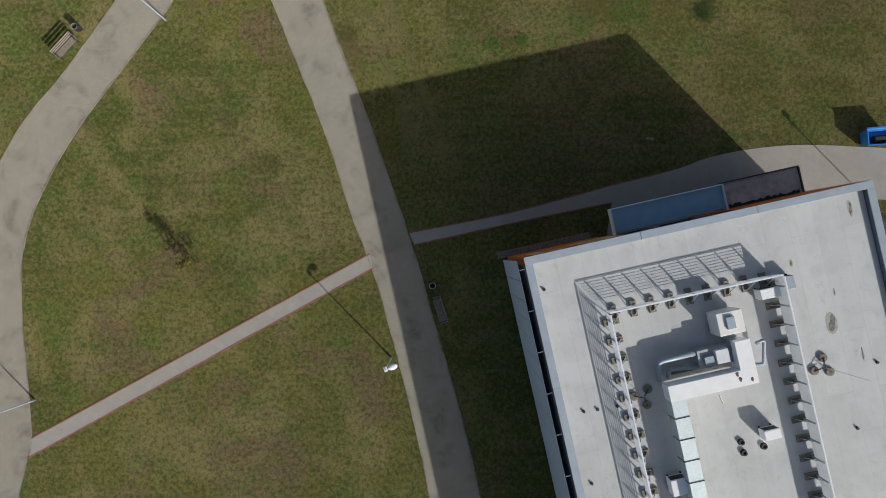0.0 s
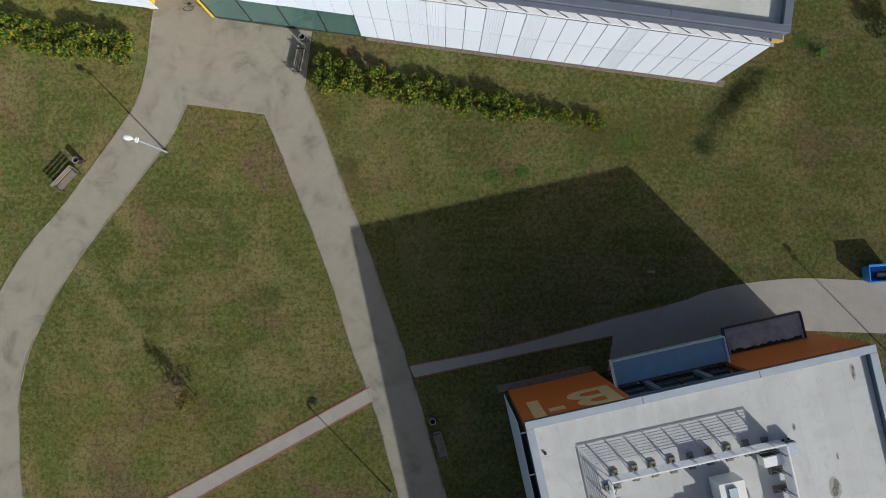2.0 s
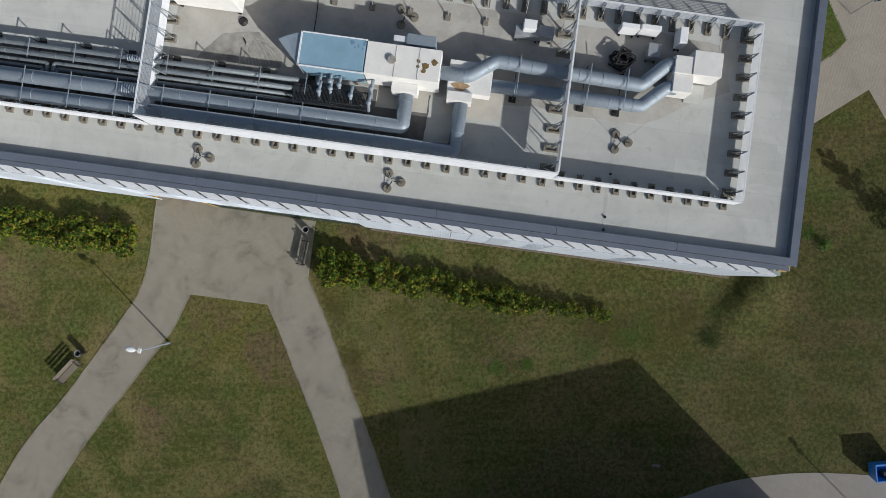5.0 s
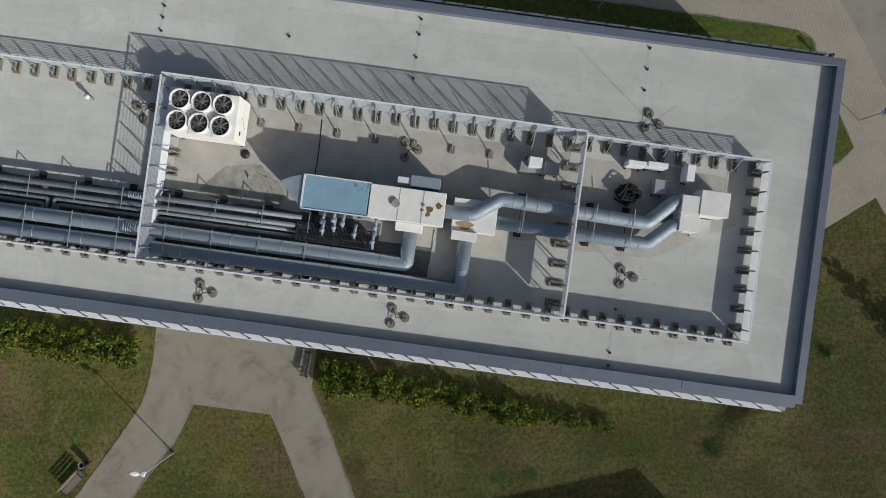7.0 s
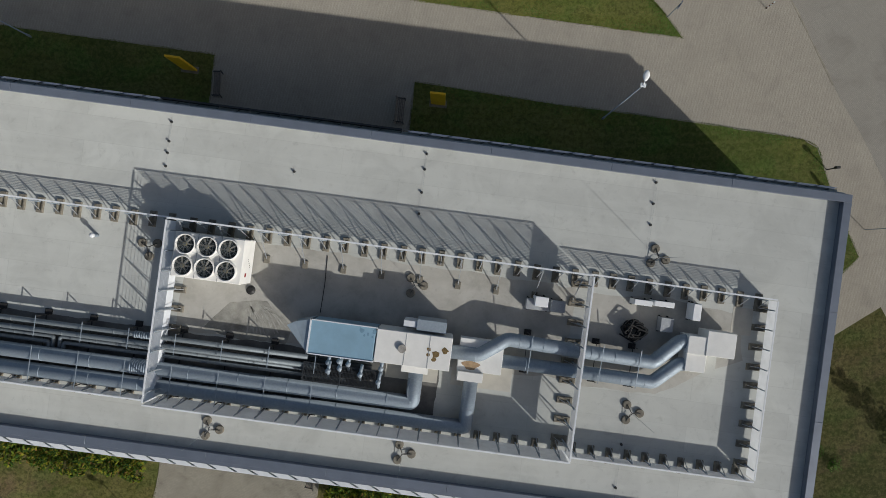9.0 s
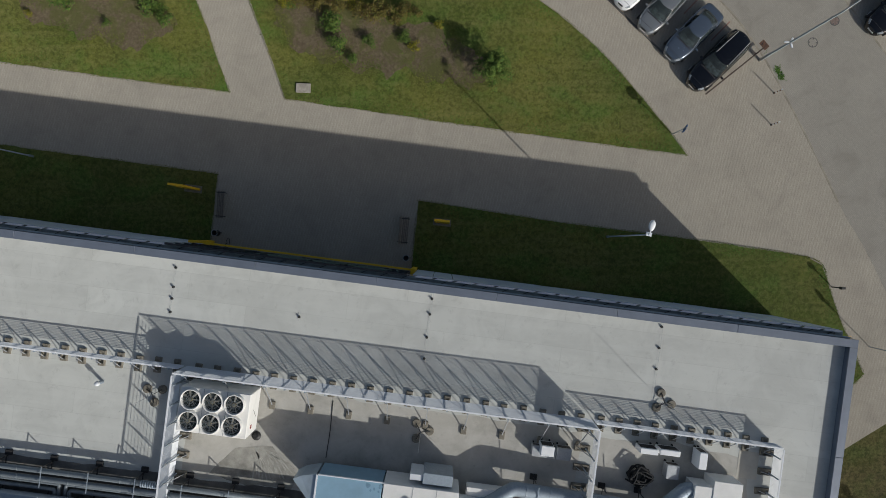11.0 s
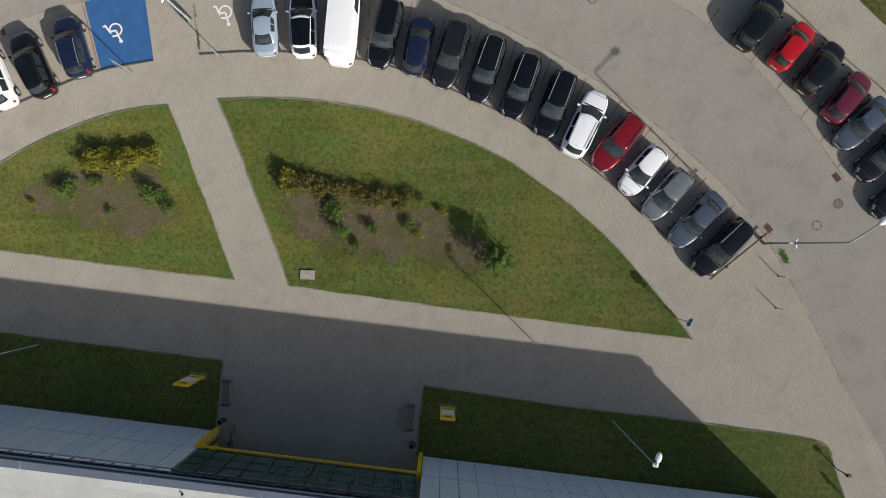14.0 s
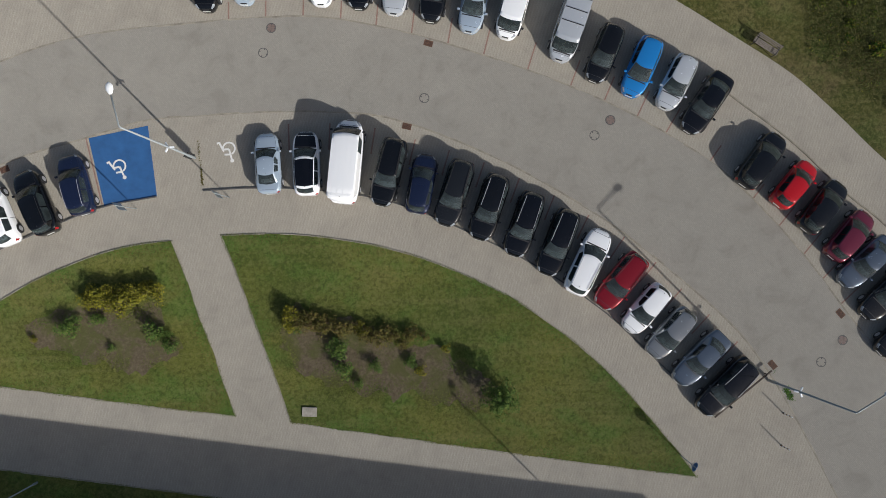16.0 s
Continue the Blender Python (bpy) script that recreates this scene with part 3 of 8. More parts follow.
# low grass bank at the building's corner, steep on its far side
bm = bmesh.new()
NX, NY = 34, 22
grid = []
for i in range(NX + 1):
    row = []
    for j in range(NY + 1):
        x, y = 8.0 * (i / NX - 0.5), -3.0 + 4.9 * j / NY
        f = max(0.0, 1 - (x / 4.0) ** 2) ** 1.3
        up = (y + 3.0) / 3.0 if y < 0 else 1 - y / 1.9
        q = max(0.0, min(1.0, up))
        wob = 1 + 0.22 * noise.noise(Vector((x * 0.9, y * 0.9, 4.0)))
        row.append(bm.verts.new((x, y, -0.03 + 0.66 * f * wob * q * q * (3 - 2 * q))))
    grid.append(row)
for i in range(NX):
    for j in range(NY):
        bm.faces.new((grid[i][j], grid[i + 1][j], grid[i + 1][j + 1], grid[i][j + 1]))
solid("grass_bank", bm, M_GRASS, "low uneven grass bank at the building's corner", "ground", "structure", m=pose(K * 18.9, K * 16.7, 0, 0, 0, 47), smooth=True)

# ---- the long white building ----
B2 = pose(K * 17.93, K * 18.92, 0, 0, 0, -9.1)
ROOF2, TOP2, LEN2, DEEP2 = 6.70, 7.11, 74.0, 17.75
west_building = thing("office_building", B2, "long flat-roofed two-storey building clad in white metal panels", "building")


def wall_box(u0, u1, v0, v1, z0, z1, name="wall", material=None, parent=None, label=""):
    bm = bmesh.new()
    kbox(bm, u0, u1, v0, v1, z0, z1)
    return part(name, bm, material or M_WALLDARK, parent or west_building, label)


SOUTH_DOOR, SOUTH_GLASS, NORTH_DOOR = (-36.0, -32.3), (-32.3, -22.6), (-35.6, -23.1)
LOW = 3.35
for a, b, z0 in ((-LEN2, SOUTH_DOOR[0], 0), (SOUTH_DOOR[0], SOUTH_GLASS[1], LOW), (SOUTH_GLASS[1], -0.06, 0)):
    wall_box(a, b, 0.0, 0.35, z0, ROOF2)
for a, b in ((-LEN2, NORTH_DOOR[0]), (NORTH_DOOR[1], -0.06)):
    wall_box(a, b, DEEP2 - 0.35, DEEP2, 0, ROOF2)
wall_box(NORTH_DOOR[0], NORTH_DOOR[1], DEEP2 - 0.35, DEEP2, 6.2, ROOF2)
wall_box(-0.45, -0.06, 0.36, DEEP2 - 0.36, 0, ROOF2 - 0.36)
wall_box(-LEN2, -LEN2 + 0.35, 0.36, DEEP2 - 0.36, 0, ROOF2)
wall_box(-LEN2 + 0.36, 0.08, 0.36, DEEP2 - 0.36, ROOF2 - 0.35, ROOF2, "roof", M_ROOF, None, "pale grey membrane roof with seams, dust and water marks")
# entrance recesses
wall_box(SOUTH_DOOR[0] - 0.25, SOUTH_DOOR[0], -0.55, 3.2, 0, LOW, "reveal", M_YELLOW, None, "bright yellow entrance reveal")
wall_box(SOUTH_DOOR[1], SOUTH_DOOR[1] + 0.2, -0.55, 3.2, 0, LOW, "reveal", M_YELLOW, None, "bright yellow entrance reveal")
wall_box(SOUTH_DOOR[0], SOUTH_DOOR[1], 3.2, 3.4, 0, LOW, "wall", M_DARKIN)
wall_box(SOUTH_DOOR[0], SOUTH_DOOR[1], 0.36, 3.2, LOW, LOW + 0.2, "soffit", M_YELLOW)
wall_box(SOUTH_GLASS[0] + 0.25, SOUTH_GLASS[1], 0.9, 1.1, 0, LOW, "wall", M_DARKIN)
wall_box(SOUTH_GLASS[0] + 0.22, SOUTH_GLASS[1], -0.45, 0.0, LOW - 0.02, LOW + 0.06, "soffit", M_WALLDARK)
wall_box(SOUTH_GLASS[0] + 0.25, SOUTH_GLASS[1], -0.44, 0.9, 0.0, 0.06, "floor", M_DARKIN)
wall_box(NORTH_DOOR[0] - 0.25, NORTH_DOOR[0], DEEP2 - 3.0, DEEP2 + 0.5, 0, LOW, "reveal", M_YELLOW, None, "bright yellow entrance reveal")
wall_box(NORTH_DOOR[1], NORTH_DOOR[1] + 0.25, DEEP2 - 3.0, DEEP2 + 0.5, 0, LOW, "reveal", M_YELLOW, None, "bright yellow entrance reveal")
wall_box(NORTH_DOOR[0], NORTH_DOOR[1], DEEP2 + 0.40, DEEP2 + 0.5, LOW - 0.07, LOW + 0.05, "beam", M_YELLOW, None, "yellow edge beam over the entrance")
wall_box(NORTH_DOOR[0], NORTH_DOOR[1], DEEP2 - 3.0, DEEP2 - 2.8, 0, LOW, "wall", M_DARKIN)
wall_box(NORTH_DOOR[0], NORTH_DOOR[1], DEEP2 - 2.78, DEEP2 + 0.14, LOW + 0.12, LOW + 0.3, "soffit", M_WALLDARK)
wall_box(NORTH_DOOR[0], NORTH_DOOR[1], DEEP2 - 0.9, DEEP2 - 0.7, LOW + 0.3, ROOF2 - 0.4, "wall", M_TEALIN)


def glazing(parent, u0, u1, z0, z1, v, pitch, rows, out, glass=M_GLASS):
    """Panes between mullions in the plane v; out: which way the frame stands proud."""
    n = max(1, round((u1 - u0) / pitch))
    w = (u1 - u0) / n
    bm = bmesh.new()
    kbox(bm, -0.03, 0.03, -0.05, 0.05, 0, z1 - z0)
    me = piece_mesh("mullion", bm, M_FRAME)
    for i in range(n + 1):
        share("mullion", me, Matrix.Translation((K * (u0 + i * w), K * v, K * z0)), parent)
    bm = bmesh.new()
    kbox(bm, 0, u1 - u0, -0.045, 0.045, -0.03, 0.03)
    me = piece_mesh("transom", bm, M_FRAME)
    for j in range(rows + 1):
        share("transom", me, Matrix.Translation((K * u0, K * v, K * (z0 + (z1 - z0) * j / rows))), parent)
    bm = bmesh.new()
    kbox(bm, -w / 2 + 0.035, w / 2 - 0.035, -0.012, 0.012, 0.035, (z1 - z0) / rows - 0.035)
    me = piece_mesh("pane", bm, glass)
    for i in range(n):
        for j in range(rows):
            pane = share("pane", me, Matrix.Translation((K * (u0 + (i + 0.5) * w), K * v, K * (z0 + (z1 - z0) * j / rows))), parent)
            pane.visible_shadow = False


glazing(west_building, SOUTH_GLASS[0] + 0.22, SOUTH_GLASS[1], 0.05, LOW - 0.03, -0.50, 2.4, 1, -1, M_TEALGLASS)
glazing(west_building, NORTH_DOOR[0], NORTH_DOOR[1], LOW + 0.15, 6.75, DEEP2 + 0.32, 1.15, 3, 1, M_TEALGLASS)
for k_, (u, zc, r_, a0, a1) in enumerate(((-29.6, 5.2, 0.95, 0.4, 5.2), (-29.5, 5.2, 0.55, 0.0, 6.2), (-27.5, 5.0, 0.9, -2.0, 2.2), (-27.6, 5.6, 0.5, 0.2, 4.5), (-25.2, 5.1, 1.0, 0.0, 4.0), (-25.1, 5.1, 0.6, 1.0, 6.0))):
    bm = bmesh.new()
    tube(bm, [(K * (u + 1.15 * r_ * math.cos(a0 + (a1 - a0) * i / 20)), K * (DEEP2 + 0.345), K * (zc + r_ * math.sin(a0 + (a1 - a0) * i / 20))) for i in range(21)], 0.07, 4)
    part("window_graphic", bm, M_GRAPHIC, west_building, "pale curved line of a window graphic")
for u, z0, z1 in ((-31.2, 4.2, 6.2), (-28.6, 4.0, 6.3), (-26.4, 4.1, 6.2), (-23.8, 4.3, 6.1)):
    bm = bmesh.new()
    bar(bm, (K * u, K * (DEEP2 + 0.345), K * z0), (K * (u + 0.2), K * (DEEP2 + 0.345), K * z1), 0.10)
    part("window_graphic", bm, M_GRAPHIC, west_building, "pale bar of a window graphic")
glazing(west_building, NORTH_DOOR[0] + 0.02, NORTH_DOOR[1] - 0.02, 0.05, LOW - 0.15, DEEP2 - 2.6, 1.3, 1, 1)


def parapet(parent, u0, u1, v0, v1, z0, z1, w, seam, label, cap=M_COPING):
    """A parapet round the roof with a coping laid in lengths."""
    for a, b, c, d in ((u0, u1, v0, v0 + w), (u0, u1, v1 - w, v1), (u0, u0 + w, v0 + w, v1 - w), (u1 - w, u1, v0 + w, v1 - w)):
        wall_box(a + 0.03, b - 0.03, c + 0.03, d - 0.03, z0, z1 - 0.05, "parapet", M_COPING, parent)
        along_u = b - a > d - c
        length = (b - a) if along_u else (d - c)
        n = max(1, round(length / seam))
        for i in range(n):
            s0, s1 = length * i / n + 0.006, length * (i + 1) / n - 0.006
            bm = bmesh.new()
            if along_u:
                kbox(bm, a + s0, a + s1, c, d, z1 - 0.05, z1, 0.012)
            else:
                kbox(bm, a, b, c + s0, c + s1, z1 - 0.05, z1, 0.012)
            part("coping", bm, cap, parent, label)


parapet(west_building, -LEN2, 0.14, 0, DEEP2, ROOF2, TOP2, 0.42, 6.2, "blue-grey sheet metal coping")

# cladding panels, plain and ribbed, that hang clear of the wall


def panel_meshes(w, h):
    plain, ribbed = bmesh.new(), bmesh.new()
    kbox(plain, 0.018, w - 0.018, -0.02, 0.02, 0.016, h - 0.016, 0.006)
    prof = [(0.012, -0.02)]
    for i in range(7):
        x = w * (i + 0.5) / 7
        prof += [(x - 0.032, -0.02), (x - 0.026, -0.033), (x + 0.026, -0.033), (x + 0.032, -0.02)]
    prof.append((w - 0.012, -0.02))
    outline = prof + [(x, -y) for x, y in reversed(prof)]
    skin(ribbed, [[ribbed.verts.new((K * x, K * y, K * z)) for x, y in outline] for z in (0.012, h - 0.012)])
    return piece_mesh("panel", plain, M_PANEL), piece_mesh("panel", ribbed, M_PANEL)


W2 = 1.06
HIGH = 3.4
low_plain, low_ribbed = panel_meshes(W2, HIGH - 0.28)
for side, v, gaps_low, gaps_high in (("south", -0.58, (SOUTH_DOOR[0], SOUTH_GLASS[1]), None), ("north", DEEP2 + 0.34, NORTH_DOOR, NORTH_DOOR)):
    rng = random.Random(5 if side == "south" else 8)
    n = int((LEN2 - 0.5) / W2)
    for i in range(n):
        u = -0.55 - (i + 1) * W2
        me = low_ribbed if rng.random() < 0.38 else low_plain
        for row, z in enumerate((0.28, HIGH + 0.04)):
            gap = gaps_high if row else gaps_low
            mid = u + W2 / 2
            if gap and gap[0] < mid < gap[1]:
                continue
            share("panel", me, Matrix.Translation((K * u, K * v, K * z)), west_building)
    # white returns on top of the panels
    flange = bmesh.new()
    lean = -0.62 if v < 0 else 0.16
    y0, y1 = (v + 0.05, v + 0.33) if v < 0 else (v - 0.10, v)
    foot = [(0.09, y0), (W2 - 0.09, y0), (W2 - 0.09 + lean, y1), (0.09 + lean, y1)]
    skin(flange, [[flange.verts.new((K * x, K * y, K * z)) for x, y in foot] for z in (6.71, 6.74)])
    flange = piece_mesh("panel_return", flange, M_WHITE)
    for i in range(n):
        u = -0.55 - (i + 1) * W2
        if side == "south" or not NORTH_DOOR[0] < u + W2 / 2 < NORTH_DOOR[1]:
            share("panel_return", flange, Matrix.Translation((K * u, 0, 0)), west_building)
    # brackets that hold the panels, in the gap under the coping
    bm = bmesh.new()
    inner = 0.0 if v < 0 else DEEP2
    lo, hi = min(v, inner) + 0.03, max(v, inner) - 0.03
    kbox(bm, -LEN2, -0.6, v - 0.015 if v > 0 else v + 0.02, v + 0.0 if v > 0 else v + 0.05, 6.62, 6.70)
    part("rail", bm, M_WHITE if v < 0 else M_BARESTEEL, west_building)
    bm = bmesh.new()
    kbox(bm, -LEN2, -0.1, inner - 0.26 if v < 0 else inner + 0.01, inner - 0.01 if v < 0 else inner + 0.09, 6.80, 6.86)
    part("edge_angle", bm, M_COPING if v < 0 else M_EDGE, west_building, "edge angle under the coping")
    bm = bmesh.new()
    kbox(bm, -0.018, 0.018, lo, hi, 6.56, 6.62)
    bracket = piece_mesh("bracket", bm, M_BARESTEEL)
    for i in range(int(LEN2 / (1.5 * W2))):
        share("bracket", bracket, Matrix.Translation((K * (-0.8 - 1.5 * W2 * i), 0, 0)), west_building)
    bm = bmesh.new()
    kbox(bm, -LEN2, -0.3, lo + 0.02, hi - 0.03, 6.42, 6.46)
    part("ledge", bm, M_DECK, west_building, "grey-green ledge behind the cladding")
    bm = bmesh.new()
    bar(bm, (0, K * lo, K * 6.48), (K * 0.5, K * hi, K * 6.60), 0.03)
    strut = piece_mesh("strut", bm, M_FRAME)
    for i in range(int(LEN2 / W2) - 1):
        share("strut", strut, Matrix.Translation((K * (-1.2 - W2 * i), 0, 0)), west_building)
bm = bmesh.new()
kbox(bm, -0.05, 0.12, -0.22, DEEP2 + 0.1, 6.40, 6.54)
kbox(bm, -0.5, -0.05, -0.30, -0.01, 6.40, 6.54)
part("corner_soffit", bm, M_SOFFIT, west_building, "pale yellow soffit under the end of the roof")
bm = bmesh.new()
kbox(bm, -22.5, 0.1, -0.72, -0.3, -0.1, 0.03)
solid("gravel_strip", bm, M_GRAVEL, "narrow tan gravel drip strip along the facade", "gravel", "structure", m=B2)

# ---- the orange building ----
B1 = pose(K * 3.84, K * -0.32, 0, 0, 0, 10.95)
ROOF1, TOP1, LEN1, DEEP1 = 7.3, 7.62, 17.85, 26.0
orange_building = thing("office_building", B1, "flat-roofed building with an orange north wall and white side panels", "building")
DOOR_U = (5.5, 11.6)


def b1(u0, u1, v0, v1, z0, z1, name, material, label=""):
    return wall_box(u0, u1, v0, v1, z0, z1, name, material, orange_building, label)


b1(0, DOOR_U[0], -0.4, 0, 0, ROOF1, "wall", M_ORANGE, "orange rendered wall")
b1(DOOR_U[1], LEN1, -0.4, 0, 0, ROOF1, "wall", M_ORANGE, "orange rendered wall")
b1(DOOR_U[0], DOOR_U[1], -0.4, 0, 7.1, ROOF1, "lintel", M_COPING)
b1(DOOR_U[0], DOOR_U[1], -1.2, -1.0, 0, 7.1, "wall", M_DARKIN)
b1(0, 0.4, -DEEP1, -0.41, 0, ROOF1, "wall", M_WALLDARK)
b1(LEN1 - 0.4, LEN1, -DEEP1, -0.41, 0, ROOF1, "wall", M_WALLDARK)
b1(0.41, LEN1 - 0.41, -DEEP1, -DEEP1 + 0.4, 0, ROOF1, "wall", M_WALLDARK)
b1(0.42, LEN1 - 0.42, -DEEP1 + 0.42, -0.42, ROOF1 - 0.35, ROOF1, "roof", M_ROOF_PALE, "very pale membrane roof with grey stains")
parapet(orange_building, 0, LEN1, -DEEP1, 0, ROOF1, TOP1, 0.40, 6.2, "pale blue-grey sheet metal coping", M_COPING_PALE)
glazing(orange_building, DOOR_U[0], DOOR_U[1], 5.0, 7.1, -0.2, 1.5, 1, 1)
for x in (6.9, 9.6):
    b1(x, x + 0.28, -0.15, 0.05, 5.05, 7.1, "pilaster", M_COPING)
me_plain, me_ribbed = panel_meshes(1.06, 3.44)
for i in range(int(DEEP1 / 1.06)):
    for z in (0.18, 3.64):
        share("panel", me_plain, Matrix.Translation((K * -0.30, K * (-0.1 - 1.06 * i), K * z)) @ Matrix.Rotation(radians(-90), 4, "Z"), orange_building)
bm = bmesh.new()
kbox(bm, -0.28, -0.01, -0.025, 0.025, 7.2, 7.28)
bracket = piece_mesh("bracket", bm, M_WHITE)
for i in range(12):
    share("bracket", bracket, Matrix.Translation((0, K * (-0.6 - 2.12 * i), 0)), orange_building)
# porch slab with a low edge, and the glazed wall under it
b1(5.5, 11.6, 0.12, 1.4, 4.72, 4.98, "porch_roof", M_BLUEBOX, "pale blue sunk porch roof")
for a, b, c, d in ((5.42, 11.68, 1.4, 1.46), (5.42, 5.48, 0.02, 1.4), (11.62, 11.68, 0.02, 1.4)):
    b1(a, b, c, d, 4.66, 5.15, "porch_edge", M_WHITE, "thin white porch edge")
b1(5.46, 11.64, 1.46, 1.50, 4.5, 5.05, "porch_fascia", M_GLASS, "green glass fascia")
glazing(orange_building, 5.5, 11.6, 0.05, 4.6, -0.2, 1.5, 2, 1)
# flat canopy next to it, mossy along the wall
b1(12.45, 16.85, 0.02, 1.48, 3.18, 3.32, "canopy", mottled("stained_pale_concrete", (0.50, 0.48, 0.46), 0.35, 1.6, 0.9, 0, 20, 0.006), "pale stained concrete canopy")
for a, b, c, d in ((12.40, 16.90, 1.48, 1.56), (12.37, 12.45, 0.02, 1.48), (16.85, 16.93, 0.02, 1.48)):
    b1(a, b, c, d, 3.12, 3.42, "canopy_edge", M_FRAME)
bm = bmesh.new()
edge = [Vector((K * (12.6 + 4.1 * i / 40), K * (0.12 + 0.28 * abs(noise.noise(Vector((i * 0.33, 0.4, 2.0))))))) for i in range(41)]
sheet(bm, [Vector((K * 16.7, K * 0.03)), Vector((K * 12.6, K * 0.03))] + edge, K * 3.31, K * 3.335)
part("moss", bm, mottled("dark_moss", (0.035, 0.04, 0.02), 0.5, 6, 0.95, 0, 30, 0.02), orange_building, "dark moss along the wall")
b1(12.5, 16.8, 0.01, 0.1, 0.1, 3.1, "shopfront", M_DARKIN)
# painted sign on the wall
for text, u in (("B", 5.42), ("1", 2.1)):
    cu = bpy.data.curves.new("painted_letter", "FONT")
    cu.body = text
    cu.size = K * 4.8
    cu.extrude = 0.006
    cu.offset = 0.10
    cu.materials.append(M_CREAM)
    ob = new("painted_letter", cu)
    ob.parent = orange_building
    ob.matrix_basis = Matrix.Translation((K * u, 0.012, K * 4.05)) @ Matrix.Rotation(radians(180), 4, "Z") @ Matrix.Rotation(radians(90), 4, "X")
bm = bmesh.new()
kbox(bm, 1.45, 2.3, 0.004, 0.018, 6.15, 6.85)
part("painted_letter", bm, M_CREAM, orange_building)
bm = bmesh.new()
kbox(bm, -0.6, 5.3, 0.0, 0.42, -0.1, 0.03)
solid("gravel_strip", bm, M_GRAVEL, "narrow gravel drip strip at the foot of the wall", "gravel", "structure", m=B1)

# ---- plant on the long roof ----


def roof_frame(base, z):
    return base @ Matrix.Translation((0, 0, K * z))


def roof_thing(name, base, z, u, v, label, category, group=""):
    return thing(name, base @ Matrix.Translation((K * u, K * v, K * z)), label, category, group)


bm = bmesh.new()
skin(bm, [[bm.verts.new((x * w, y * l, q)) for x, y in ((-1, -1), (1, -1), (1, 1), (-1, 1))] for w, l, q in ((0.19, 0.45, 0), (0.175, 0.43, 0.14), (0.105, 0.30, 0.14), (0.095, 0.28, 0.03))])
FOOT = piece_mesh("foot", bm, M_CONC)
bm = bmesh.new()
box(bm, -0.16, 0.16, -0.22, 0.22, 0, 0.12, 0.02)
SMALL_FOOT = piece_mesh("foot", bm, M_CONC)
bm = bmesh.new()
box(bm, -0.20, 0.20, -0.16, 0.16, 0, 0.12, 0.02)
BLACK_FOOT = piece_mesh("foot", bm, M_RUBBER)


def roof_screen(base, z, a, b, out, height, label, inner=False, first=0.5, pitch=0.068, foot=0.24, lift=0.019, shut=0.0, seat=0.24):
    """A louvred screen from a to b, in plan units. out: +1 if it faces left of the way from a to b. inner: long stays with own
    blocks. foot: how far the lowest slat is off the roof. shut: the share of the height, from below, whose slats are turned shut. seat: how far behind the slats the ballast blocks lie."""
    a, b = Vector((K * a[0], K * a[1])), Vector((K * b[0], K * b[1]))
    d = b - a
    length = d.length
    turn = math.atan2(d.y, d.x)
    m = base @ Matrix.Translation((a.x, a.y, K * z)) @ Matrix.Rotation(turn, 4, "Z")
    ob = thing("louvre_screen", m, label, "screen", "louvred roof screens")
    h = K * height
    o = out

    def slats(z0, z1, step, face, drop):
        bm = bmesh.new()
        half, th = 0.036, 0.006
        prof = [(face * half, -drop), (face * half, -drop + th), (-face * half, drop + th), (-face * half, drop)]
        skin(bm, [[bm.verts.new((x, y, q)) for y, q in prof] for x in (0.02, length - 0.02)])
        me = piece_mesh("slat", bm, M_WHITE)
        n = max(2, round((z1 - z0) / step))
        for i in range(n):
            share("slat", me, Matrix.Translation((0, 0, z0 + (z1 - z0) * i / (n - 1))), ob)

    if shut:
        slats(foot, h * shut - 0.04, 0.068, -o, 0.019)
        slats(h * shut + 0.04, h - 0.06, pitch, o, lift)
    else:
        slats(foot, h - 0.06, pitch, o, lift)
    bm = bmesh.new()
    box(bm, 0, length, -0.045, 0.045, h - 0.008, h + 0.008, 0.003)
    part("top_rail", bm, M_WHITE, ob)
    posts = max(2, round(length / (0.985 * K)))
    step = length / posts
    bm = bmesh.new()
    box(bm, -0.03, 0.03, -o * 0.10 - 0.03, -o * 0.10 + 0.03, 0.12, h - 0.03)
    post = piece_mesh("post", bm, M_GALV)
    bm = bmesh.new()
    bar(bm, (0, -o * 0.12, h * 0.86), (0, -o * 0.55, 0.16), 0.035)
    stay = piece_mesh("stay", bm, M_BARESTEEL)
    bm = bmesh.new()
    bar(bm, (0, -o * 0.12, h * 0.92), (0, -o * 1.55, 0.14), 0.04)
    long_stay = piece_mesh("stay", bm, M_BARESTEEL)
    for i in range(posts):
        x = (i + first) * step
        wob = random.uniform(-0.03, 0.03)
        share("foot", FOOT, Matrix.Translation((x + wob, -o * (seat + random.uniform(-0.04, 0.04)), 0.0)) @ Matrix.Rotation(random.uniform(-0.04, 0.04), 4, "Z"), ob)
        share("post", post, Matrix.Translation((x, 0, 0)), ob)
        share("stay", stay, Matrix.Translation((x + 0.03, 0, 0)), ob)
        if inner and i % 2 == 0:
            share("stay", long_stay, Matrix.Translation((x + 0.06, 0, 0)), ob)
            share("foot", SMALL_FOOT, Matrix.Translation((x + 0.06, -o * 1.6, 0)), ob)
    return ob


